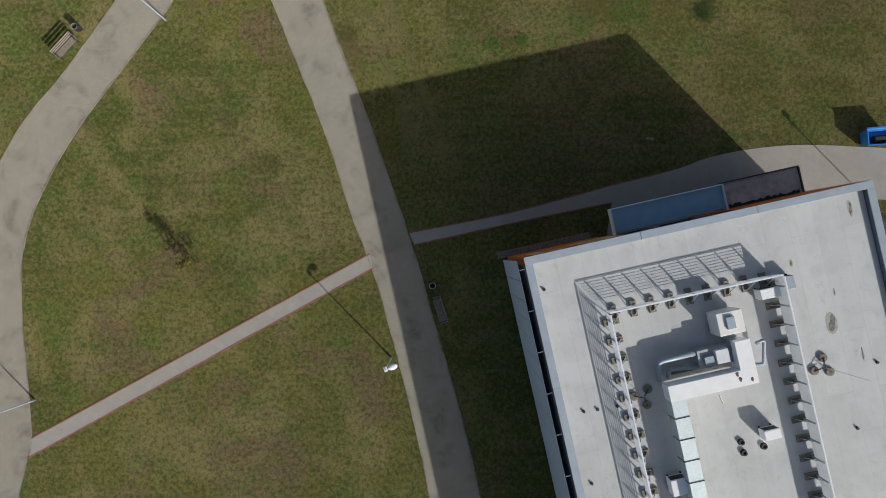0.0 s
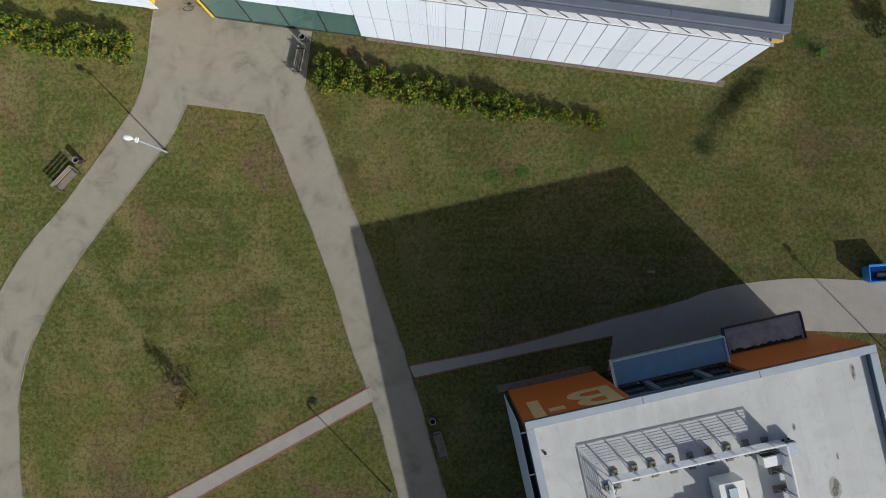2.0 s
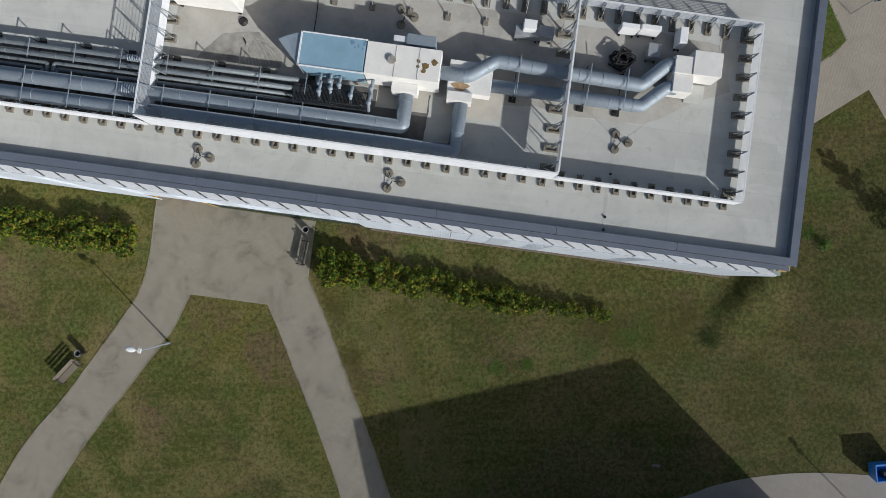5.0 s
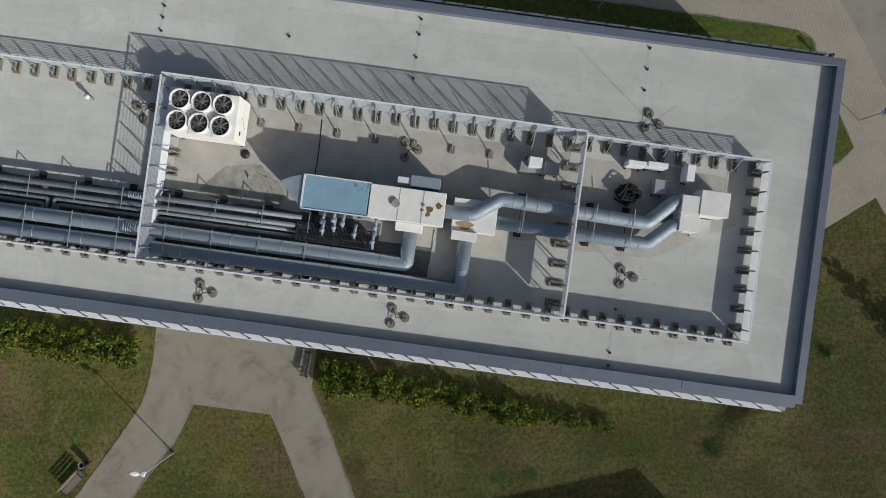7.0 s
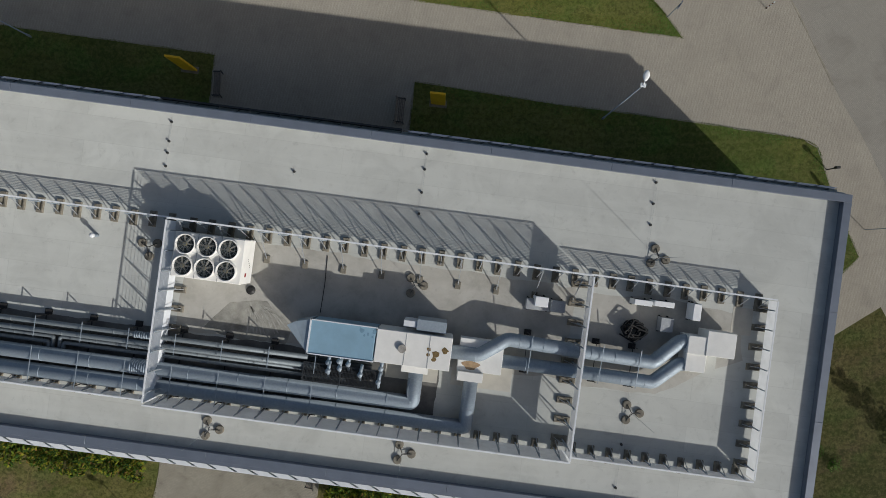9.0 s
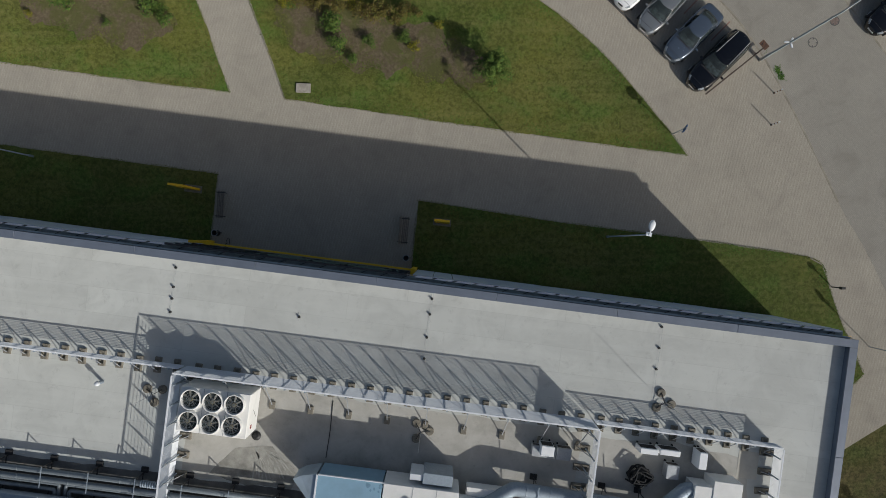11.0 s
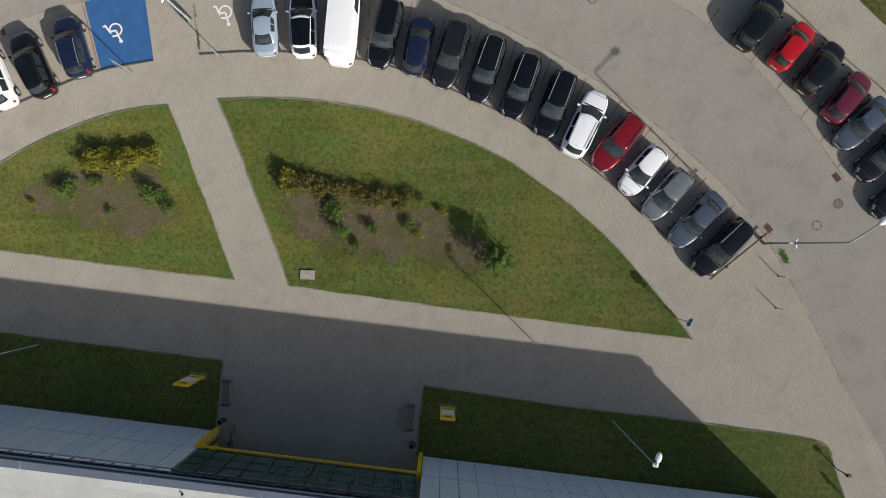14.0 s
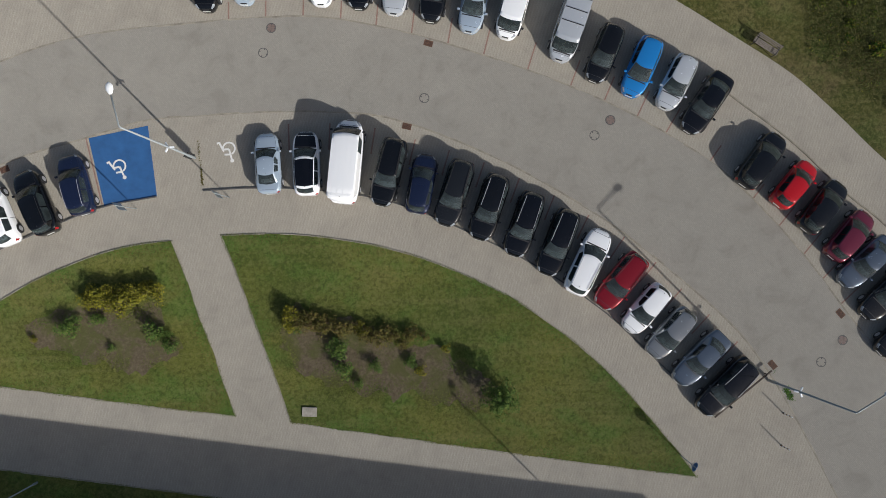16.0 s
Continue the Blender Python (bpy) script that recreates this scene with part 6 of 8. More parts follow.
    for nm, s, d in (("front_plate", 1.0, 1), ("rear_plate", 0.0, -1)):
        bm = bmesh.new()
        box(bm, -0.012, 0.012, -0.26, 0.26, -0.055, 0.055, 0.0, Matrix.Translation((L * (s - 0.5) + d * 0.004, 0, H * 0.28 + 0.04)))
        part(nm, bm, M_PLATE, ob, "white number plate")
    if kind == "van":
        for t in (-0.40, -0.14, 0.14, 0.40):
            patch("roof_rib", cabin, rr + 0.03, fr - 0.04, t - 0.012, t + 0.012, 8, 2, 0.014, roof_mat, ob)
    if bars:
        for s in (0.2, 0.38, 0.56):
            bm = bmesh.new()
            bar(bm, cabin(s, -0.6, 0.07), cabin(s, 0.6, 0.07), 0.04)
            part("roof_bar", bm, M_BLACK, ob, "black roof bar")
    # aerial
    bm = bmesh.new()
    tube(bm, [cabin(rr + 0.03, 0.001, 0.0), cabin(rr + 0.03, 0.001, 0.05)], [0.03, 0.012], 6)
    part("aerial", bm, M_BLACK, ob)
    # wheels
    for s in (0.19, 0.805):
        for sg in (-1, 1):
            cx, cy, r = L * (s - 0.5), sg * (W / 2 - 0.10), 0.315
            bm = bmesh.new()
            tube(bm, [(cx, cy - sg * 0.05, r + 0.02), (cx, sg * (W / 2 + 0.004), r + 0.02)], r + 0.03, 18)
            part("wheel_arch", bm, M_BLACK, ob)
            bm = bmesh.new()
            tube(bm, [(cx, cy + sg * 0.0, r - 0.02), (cx, cy + sg * 0.10, r - 0.02), (cx, cy + sg * 0.118, r - 0.02)], [r, r, r - 0.03], 18)
            wheel = part("wheel", bm, M_RUBBER, ob, "black tyre")
            bm = bmesh.new()
            tube(bm, [(cx, cy + sg * 0.10, r - 0.02), (cx, cy + sg * 0.124, r - 0.02)], [r * 0.68, r * 0.6], 14)
            part("rim", bm, M_RIM, wheel, "silver rim")
    return ob


C_BLACK, C_BLACK2 = paint("black", (0.006, 0.007, 0.009)), paint("deep_black", (0.004, 0.005, 0.008))
C_NAVY, C_DGREY = paint("navy", (0.012, 0.020, 0.055)), paint("dark_grey", (0.016, 0.018, 0.021))
C_SILVER, C_PALE = paint("silver", (0.60, 0.63, 0.66), 0.35), paint("pale_silver_blue", (0.46, 0.55, 0.64), 0.35)
C_GREY = paint("mid_grey", (0.27, 0.285, 0.30), 0.5)
C_STEEL = paint("grey_blue", (0.13, 0.165, 0.215), 0.6)
C_WHITE, C_RED, C_BRIGHT = paint("white", (0.88, 0.89, 0.90), 0.0), paint("dark_red", (0.26, 0.008, 0.018), 0.3), paint("bright_red", (0.50, 0.006, 0.012), 0.1)
C_MAROON, C_BLUE = paint("maroon", (0.19, 0.022, 0.05), 0.4), paint("bright_blue", (0.02, 0.24, 0.62), 0.25)
CHROME, RAIL_BLACK = M_RIM, M_BLACK

car(-27.12, 64.75, 111.0, 4.4, "hatch", C_WHITE, "white hatchback parked with its tail to the footway")
car(-24.71, 65.41, 111.7, 4.45, "wagon", C_BLACK, "black estate car with chrome window strips", rails=RAIL_BLACK)
car(-22.22, 66.40, 103.4, 4.15, "suv", C_NAVY, "dark blue small off-roader with silver roof rails", 1.78, 1.58, rails=CHROME)
car(-10.44, 67.30, 91.5, 4.15, "sedan", C_PALE, "pale silver-blue saloon beside the disabled bay", 1.70, 1.42)
car(-8.06, 67.20, 89.5, 4.35, "suv", C_WHITE, "white crossover with a black roof and bonnet", 1.80, 1.56, roof=C_BLACK2, bonnet=C_BLACK2)
car(-5.6, 67.2, 82.5, 5.7, "van", C_WHITE, "tall white panel van with plain sides", 2.05, 2.25, roof=C_WHITE)
car(-3.07, 66.48, -106.0, 4.55, "wagon", C_BLACK, "black estate car with roof rails", rails=RAIL_BLACK)
car(-1.07, 65.70, 77.0, 4.1, "hatch", C_NAVY, "dark blue hatchback with its nose to the road", 1.72)
car(0.91, 65.05, -109.5, 4.5, "wagon", C_DGREY, "dark grey estate car with black roof rails", rails=RAIL_BLACK)
car(3.01, 64.10, -110.5, 4.5, "wagon", C_BLACK, "black estate car with chrome roof rails", rails=CHROME)
car(5.10, 62.98, -111.5, 4.4, "wagon", C_BLACK2, "black estate car with chrome roof rails", rails=CHROME)
car(7.13, 61.80, -113.5, 4.55, "wagon", C_BLACK2, "black estate car with chrome roof rails", rails=CHROME)
car(8.94, 60.55, 62.5, 4.75, "suv", C_WHITE, "white crossover with dark windows", 1.84, 1.62, rails=CHROME)
car(10.86, 59.30, -131.5, 4.4, "suv", C_RED, "dark red off-roader with roof rails", 1.82, 1.66, rails=RAIL_BLACK)
car(12.36, 57.55, -133.0, 3.85, "hatch", C_WHITE, "small white hatchback parked nose in", 1.68)
car(13.80, 56.03, -134.0, 4.0, "hatch", C_GREY, "small mid-grey hatchback parked nose in", 1.70)
car(15.58, 54.40, -137.0, 4.5, "sedan", C_STEEL, "grey-blue saloon car with dark glass", 1.76, 1.45)
car(17.04, 52.64, -137.4, 4.65, "wagon", C_BLACK2, "black estate car with chrome rails ending the row", rails=CHROME)
car(19.85, 66.40, 51.5, 4.25, "hatch", C_BLACK, "black hatchback with its tail to the road", 1.78)
car(21.78, 64.85, 48.5, 3.65, "hatch", C_BRIGHT, "small bright red hatchback with black rear glass", 1.64)
car(23.48, 63.43, 49.8, 4.05, "hatch", C_BLACK, "black hatchback with its tail to the road", 1.74)
car(25.04, 61.60, 48.0, 3.9, "hatch", C_MAROON, "small maroon hatchback with dusty paint", 1.70)
car(25.95, 59.90, -139.5, 4.3, "sedan", C_STEEL, "grey-blue saloon car with dark glass", 1.75, 1.44)
car(27.2, 57.95, -138.0, 4.4, "sedan", C_BLACK, "glossy black saloon car parked nose out", 1.78, 1.44)
car(28.1, 55.6, -139.5, 4.4, "sedan", C_BLACK2, "glossy black saloon car parked nose out", 1.78, 1.44)
car(8.43, 75.10, -110.7, 5.0, "van", C_SILVER, "silver van with black roof bars", 1.90, 1.92, bars=True)
car(10.46, 73.33, -114.0, 4.1, "hatch", C_BLACK, "black hatchback with a sunlit windscreen", 1.70)
car(12.70, 72.40, -115.5, 4.25, "hatch", C_BLUE, "bright blue hatchback parked nose out", 1.76)
car(14.80, 71.38, -118.5, 3.95, "hatch", C_SILVER, "small silver hatchback parked nose in", 1.70)
car(16.60, 70.01, -126.0, 4.6, "sedan", C_BLACK2, "glossy black saloon car parked nose out", 1.80, 1.45)
for x, y, h, ln, kind, c, text in (
    (-13.89, 78.95, -91.7, 4.5, "wagon", C_BLACK, "glossy black estate car parked nose out"),
    (-11.55, 79.1, -92.8, 4.2, "hatch", C_PALE, "pale silver-blue hatchback parked nose out"),
    (-6.75, 78.9, -94.4, 4.3, "hatch", C_WHITE, "plain white hatchback parked nose out"),
    (-4.38, 78.65, -95.9, 4.4, "sedan", C_BLACK2, "glossy black saloon car parked nose out"),
    (-2.15, 78.2, -98.4, 4.4, "sedan", C_SILVER, "silver saloon car parked nose out"),
    (0.2, 77.75, -100.5, 4.5, "wagon", C_BLACK, "glossy black estate car parked nose out"),
    (2.6, 76.85, -103.6, 4.3, "hatch", C_PALE, "pale silver-blue hatchback parked nose out"),
    (5.0, 76.4, -108.0, 4.4, "van", C_WHITE, "small white delivery van"),
):
    car(x, y, h, ln, kind, c, text, 1.76, 1.8 if kind == "van" else 1.46)

# ---- lamps, benches, signs and other fittings outside ----


def at(x, y, turn=0.0, z=0.0):
    return pose(K * x, K * y, z, 0, 0, turn)


def garden_lamp(x, y, height, turn, label="slim white lamp post with an oval head"):
    ob = thing("lamp_post", at(x, y, turn), label, "lamp post", "lamp posts")
    bm = bmesh.new()
    tube(bm, [(0, 0, 0), (0, 0, 0.5), (0, 0, 0.52), (0, 0, height)], [0.075, 0.075, 0.05, 0.035], 10)
    part("pole", bm, M_GALV, ob, "", True)
    bm = bmesh.new()
    tube(bm, bend([(0, 0, height - 0.05), (0.05, 0, height + 0.08), (0.30, 0, height + 0.12)], 0.08), 0.03, 8)
    part("arm", bm, M_WHITE, ob, "", True)
    bm = bmesh.new()
    rings = []
    for s, w, q in ((0.18, 0.03, 0.04), (0.24, 0.10, 0.07), (0.38, 0.17, 0.10), (0.55, 0.19, 0.11), (0.70, 0.15, 0.09), (0.80, 0.06, 0.05)):
        rings.append([bm.verts.new((s, w * math.cos(a), height + 0.13 + q * math.sin(a))) for a in [2 * math.pi * i / 12 for i in range(12)]])
    skin(bm, rings)
    part("head", bm, M_LAMPHEAD, ob, "white oval lamp head", True)
    bm = bmesh.new()
    box(bm, 0.3, 0.66, -0.11, 0.11, height + 0.015, height + 0.03)
    part("lens", bm, M_HEAD, ob)
    bm = bmesh.new()
    box(bm, -0.09, 0.13, -0.16, 0.16, height - 0.10, height - 0.02, 0.02)
    part("bracket", bm, M_WHITE, ob)
    return ob


garden_lamp(-17.0, 15.05, 4.2, 165)
garden_lamp(-3.55, -6.35, 4.4, 20)
garden_lamp(-25.75, -8.34, 4.4, 195)
garden_lamp(-25.45, 48.16, 4.6, 200)
garden_lamp(10.12, 42.1, 8.6, 75, "tall slim lamp post with a white oval head")
garden_lamp(28.0, 0.8, 5.4, 120)


def street_lamp(x, y, height, turn, reach, label):
    ob = thing("street_lamp", at(x, y, turn), label, "street lamp", "street lamps")
    bm = bmesh.new()
    tube(bm, [(0, 0, 0), (0, 0, 1.2), (0, 0, 1.22), (0, 0, height)], [0.10, 0.10, 0.075, 0.05], 12)
    part("pole", bm, M_POLE, ob, "", True)
    bm = bmesh.new()
    tube(bm, bend([(0, 0, height - 0.1), (0.05, 0, height + 0.05), (reach, 0, height + 0.22)], 0.2), [0.045] * 8, 8)
    part("arm", bm, M_POLE, ob, "", True)
    bm = bmesh.new()
    rings = []
    for s, w, q in ((0, 0.05, 0.05), (0.08, 0.12, 0.08), (0.25, 0.20, 0.12), (0.45, 0.21, 0.12), (0.6, 0.13, 0.08), (0.66, 0.05, 0.04)):
        rings.append([bm.verts.new((reach + s, w * math.cos(a), height + 0.24 + q * math.sin(a))) for a in [2 * math.pi * i / 12 for i in range(12)]])
    skin(bm, rings)
    part("head", bm, M_LAMPHEAD, ob, "white oval lamp head", True)
    for a in (0.4, 2.4, 4.5):
        bm = bmesh.new()
        box(bm, 0.08, 0.36, -0.055, 0.055, -0.05, 0.05, 0.02, pose(0, 0, height * 0.42, 0, 12, math.degrees(a)))
        part("camera_box", bm, M_WHITE, ob, "small white surveillance camera")
    return ob


lamp = street_lamp(-15.14, 67.89, 9.75, 100, 1.7, "tall steel street lamp beside the disabled bays")
bm = bmesh.new()
box(bm, -0.23, 0.23, -0.03, 0.03, 0.35, 1.5, 0.01, pose(0, 0, 0, 0, 0, -57))
part("notice_panel", bm, M_DARKSTEEL, lamp, "dark flat panel on the pole")
street_lamp(19.95, 52.8, 8.85, 33, 1.7, "tall steel street lamp at the end of the parking row")


def bench(x, y, turn, label="park bench of grey weathered slats on a steel frame", long=1.85):
    ob = thing("bench", at(x, y, turn), label, "bench", "benches")
    for i, yy in enumerate((-0.20, -0.09, 0.02, 0.13)):
        bm = bmesh.new()
        box(bm, -long / 2, long / 2, yy - 0.045, yy + 0.045, 0.43, 0.465, 0.006)
        part("seat_slat", bm, M_WOOD, ob)
    for i in range(3):
        bm = bmesh.new()
        box(bm, -long / 2, long / 2, -0.045, 0.045, -0.016, 0.016, 0.006, pose(0, 0.24 + 0.04 * i, 0.55 + 0.13 * i, 75, 0, 0))
        part("back_slat", bm, M_WOOD, ob)
    for xx in (-long / 2 + 0.12, long / 2 - 0.12):
        bm = bmesh.new()
        bar(bm, (xx, -0.24, 0.0), (xx, -0.24, 0.62), 0.05)
        bar(bm, (xx, 0.20, 0.0), (xx, 0.36, 0.92), 0.05)
        bar(bm, (xx, -0.26, 0.41), (xx, 0.24, 0.41), 0.05)
        bar(bm, (xx, -0.28, 0.63), (xx, 0.30, 0.66), 0.05)
        part("side_frame", bm, M_DARKSTEEL, ob)
    return ob


bench(-23.05, 13.45, 46)
bench(-0.45, -3.45, 105.5 + 180)
bench(-8.55, 20.45, 257, "park bench of grey weathered slats beside the plaza")
bench(-13.75, 44.8, 265, "park bench in the building's shade")
bench(-2.45, 42.85, 83, "park bench in the building's shade")
bench(20.55, 73.5, -35, "grey wooden bench on the grass edge")


def litter_bin(x, y, label="dark steel litter bin on a post"):
    ob = thing("litter_bin", at(x, y), label, "bin", "litter bins")
    bm = bmesh.new()
    skin(bm, [ring(bm, (0, 0, q), (0, 0, 1), r, 16) for q, r in ((0.12, 0.17), (0.16, 0.20), (0.72, 0.21), (0.74, 0.22), (0.74, 0.17), (0.4, 0.16))])
    part("drum", bm, M_DARKSTEEL, ob, "", True)
    bm = bmesh.new()
    tube(bm, [(0.26, 0, 0), (0.26, 0, 0.85)], 0.03, 8)
    bar(bm, (0.26, 0, 0.6), (0.15, 0, 0.6), 0.03)
    part("post", bm, M_DARKSTEEL, ob)
    bm = bmesh.new()
    skin(bm, [ring(bm, (0, 0, 0.745), (0, 0, 1), r, 16) for r in (0.225, 0.18)], False)
    part("rim", bm, M_BARESTEEL, ob)


for x, y in ((-22.35, 14.6), (-0.85, -1.95), (-8.3, 21.85), (-14.1, 43.05), (-2.4, 41.15)):
    litter_bin(x, y)


def totem(x, y, turn, label):
    ob = thing("sign_totem", at(x, y, turn), label, "sign", "sign totems")
    w, h = 1.0, 2.9
    bm = bmesh.new()
    box(bm, -w / 2, w / 2, -0.07, 0.07, 0.05, h, 0.01)
    part("board", bm, M_YELLOW, ob, "yellow sheet metal board")
    bm = bmesh.new()
    box(bm, -w / 2 + 0.05, w / 2 - 0.05, 0.071, 0.078, 0.95, 2.05)
    part("white_field", bm, M_WHITE, ob, "white panel")
    for z, ww in ((2.55, 0.5), (2.40, 0.35), (0.66, 0.42)):
        bm = bmesh.new()
        box(bm, -ww / 2, ww / 2, 0.071, 0.078, z - 0.045, z + 0.045)
        part("letter_bar", bm, M_DARKSTEEL, ob)
    bm = bmesh.new()
    box(bm, -w / 2 - 0.1, w / 2 + 0.1, -0.25, 0.25, -0.05, 0.06)
    part("base", bm, M_CONC, ob)


totem(-0.12, 43.3, -8, "yellow sign board with a white field on a shaded lawn")
totem(-15.55, 45.85, -9, "yellow sign board standing on a shaded lawn")


def traffic_sign(x, y, turn, height, colour, label):
    ob = thing("traffic_sign", at(x, y, turn), label, "sign", "traffic signs")
    bm = bmesh.new()
    tube(bm, [(0, 0, 0), (0, 0, height)], 0.03, 8)
    part("post", bm, M_GALV, ob, "", True)
    bm = bmesh.new()
    tube(bm, [(0, -0.035, height - 0.3), (0, -0.045, height - 0.3)], 0.3, 20)
    part("plate", bm, colour, ob)
    bm = bmesh.new()
    box(bm, -0.2, 0.2, -0.046, -0.034, height - 0.78, height - 0.64)
    part("small_plate", bm, M_PLATE, ob)


traffic_sign(14.35, 48.35, 60, 2.5, M_BLUEPAINT, "round blue traffic sign on a steel post")
traffic_sign(26.3, 34.75, 100, 3.0, M_BLUEPAINT, "round blue traffic sign on a steel post")
for x, y in ((24.05, 38.55),):
    ob = thing("service_post", at(x, y), "short dark service post at the lawn's corner", "post")
    bm = bmesh.new()
    tube(bm, [(0, 0, 0), (0, 0, 1.1)], 0.04, 8)
    part("post", bm, M_DARKSTEEL, ob)
    bm = bmesh.new()
    box(bm, -0.14, 0.14, -0.09, 0.09, 1.0, 1.3, 0.02)
    part("box", bm, M_DARKSTEEL, ob)

for x, y in ((20.79, 50.73), (20.56, 48.76)):
    ob = thing("bollard", at(x, y), "thin red and white striped bollard", "bollard", "bollards")
    for i in range(6):
        bm = bmesh.new()
        tube(bm, [(0, 0, 0.18 * i), (0, 0, 0.18 * (i + 1))], 0.035, 10)
        part("band", bm, M_WHITE if i % 2 else M_RUST, ob)
    bm = bmesh.new()
    skin(bm, [ring(bm, (0, 0, q), (0, 0, 1), r, 12) for q, r in ((0, 0.07), (0.03, 0.07), (0.05, 0.045))])
    part("base", bm, M_DARKSTEEL, ob)

# end-of-row crash rail beside the last car
ob = thing("crash_rail", at(18.2, 52.08, 37), "low rusty steel rail beside the last bay", "rail")
bm = bmesh.new()
box(bm, -2.5, 2.5, -0.045, 0.045, 0.32, 0.42, 0.01)
part("rail", bm, M_DARKRUST, ob)
for xx in (-2.1, 0, 2.1):
    bm = bmesh.new()
    box(bm, xx - 0.03, xx + 0.03, -0.03, 0.03, 0, 0.33)
    part("post", bm, M_DARKRUST, ob)

# boards that mark the disabled bays
for x, y in ((-18.87, 64.85), (-13.08, 65.35)):
    ob = thing("parking_sign", at(x, y, -48), "pale parking sign board on a thin steel post", "sign", "parking signs")
    bm = bmesh.new()
    tube(bm, [(0, 0, 0), (0, 0, 2.75)], 0.03, 8)
    part("post", bm, M_POLE, ob, "", True)
    for z0, z1 in ((2.0, 2.68), (1.62, 1.95)):
        bm = bmesh.new()
        box(bm, -0.33, 0.33, -0.055, -0.035, z0, z1, 0.006)
        part("plate", bm, M_POLE, ob, "pale grey sign plate")

# blue box with an open top by the path
ob = thing("waste_container", at(26.75, 6.35, 3), "blue plastic waste container with an open top", "container")
bm = bmesh.new()
lo = [bm.verts.new(p) for p in ((-0.85, -0.45, 0.12), (0.85, -0.45, 0.12), (0.85, 0.45, 0.12), (-0.85, 0.45, 0.12))]
hi = [bm.verts.new(p) for p in ((-1.05, -0.58, 1.15), (1.05, -0.58, 1.15), (1.05, 0.58, 1.15), (-1.05, 0.58, 1.15))]
inn = [bm.verts.new(p) for p in ((-0.98, -0.51, 1.15), (0.98, -0.51, 1.15), (0.98, 0.51, 1.15), (-0.98, 0.51, 1.15))]
bot = [bm.verts.new(p) for p in ((-0.8, -0.4, 0.5), (0.8, -0.4, 0.5), (0.8, 0.4, 0.5), (-0.8, 0.4, 0.5))]
skin(bm, [lo, hi, inn, bot])
part("tub", bm, M_BLUEBIN, ob)
bm = bmesh.new()
box(bm, -1.1, 1.1, 0.50, 0.64, 1.12, 1.24, 0.02)
part("rim", bm, M_BLUEBIN, ob)
bm = bmesh.new()
box(bm, -0.5, 0.55, -0.35, 0.1, 0.5, 0.95, 0.1)
part("rubbish", bm, M_RUBBER, ob, "dark rubbish bags")
for xx in (-0.7, 0.7):
    for yy in (-0.35, 0.35):
        bm = bmesh.new()
        tube(bm, [(xx, yy - 0.03, 0.07), (xx, yy + 0.03, 0.07)], 0.07, 10)
        part("castor", bm, M_RUBBER, ob)


def bicycle(x, y, turn, label):
    ob = thing("bicycle", at(x, y, turn), label, "bicycle", "bicycles")
    for xx in (-0.52, 0.52):
        bm = bmesh.new()
        n = 22
        rings = []
        for i in range(n + 1):
            a = 2 * math.pi * i / n
            rings.append([bm.verts.new((xx + (0.33 + 0.018 * math.cos(b)) * math.cos(a), 0.018 * math.sin(b), 0.35 + (0.33 + 0.018 * math.cos(b)) * math.sin(a))) for b in [2 * math.pi * j / 6 for j in range(6)]])
        skin(bm, rings, False)
        part("tyre", bm, M_RUBBER, ob)
    bm = bmesh.new()
    for a, b in (((-0.52, 0.35), (-0.12, 0.32)), ((-0.12, 0.32), (-0.22, 0.85)), ((-0.22, 0.78), (0.36, 0.82)), ((-0.12, 0.32), (0.38, 0.75)), ((0.52, 0.35), (0.34, 0.98)), ((-0.52, 0.35), (-0.2, 0.75))):
        tube(bm, [(a[0], 0, a[1]), (b[0], 0, b[1])], 0.018, 6)
    part("frame", bm, M_DARKSTEEL, ob)
    bm = bmesh.new()
    tube(bm, [(0.30, -0.28, 1.0), (0.36, 0, 1.02), (0.30, 0.28, 1.0)], 0.014, 6)
    part("handlebar", bm, M_BARESTEEL, ob)
    bm = bmesh.new()
    box(bm, -0.36, -0.1, -0.07, 0.07, 0.85, 0.91, 0.02)
    part("saddle", bm, M_BLACK, ob)


bicycle(-13.5, 41.95, 80, "dark bicycle parked by the shaded entrance")
bicycle(-14.95, 24.1, 20, "dark bicycle standing in the yellow entrance")

# covers and gullies in the paving
for x, y, mat_, text in ((-10.68, 74.32, M_ROAD, "round paved manhole cover with an iron ring"), (-0.72, 71.11, M_ROAD, "round paved manhole cover with an iron ring"), (9.8, 68.39, M_ROAD, "round paved manhole cover with an iron ring"), (23.27, 53.8, M_ROAD, "round paved manhole cover with an iron ring"), (-10.13, 75.86, M_COVERIRON, "round rusty manhole cover"), (10.83, 69.31, M_COVERIRON, "round rusty manhole cover"), (24.66, 55.11, M_COVERIRON, "round rusty manhole cover")):
    ob = thing("manhole", at(x, y, random.uniform(0, 90), 0.018), text, "manhole", "manhole covers")
    bm = bmesh.new()
    skin(bm, [ring(bm, (0, 0, q), (0, 0, 1), r, 28) for q, r in ((0, 0.345), (0.010, 0.345), (0.010, 0.29), (0.0, 0.29))], False)
    part("ring", bm, M_IRON, ob)
    bm = bmesh.new()
    skin(bm, [ring(bm, (0, 0, q), (0, 0, 1), 0.288, 28) for q in (0, 0.008)])
    part("cover", bm, mat_, ob)
    for a in (0, 90, 180, 270):
        bm = bmesh.new()
        box(bm, 0.2, 0.3, -0.035, 0.035, 0.004, 0.012, 0, pose(0, 0, 0, 0, 0, a))
        part("lug", bm, M_IRON, ob)
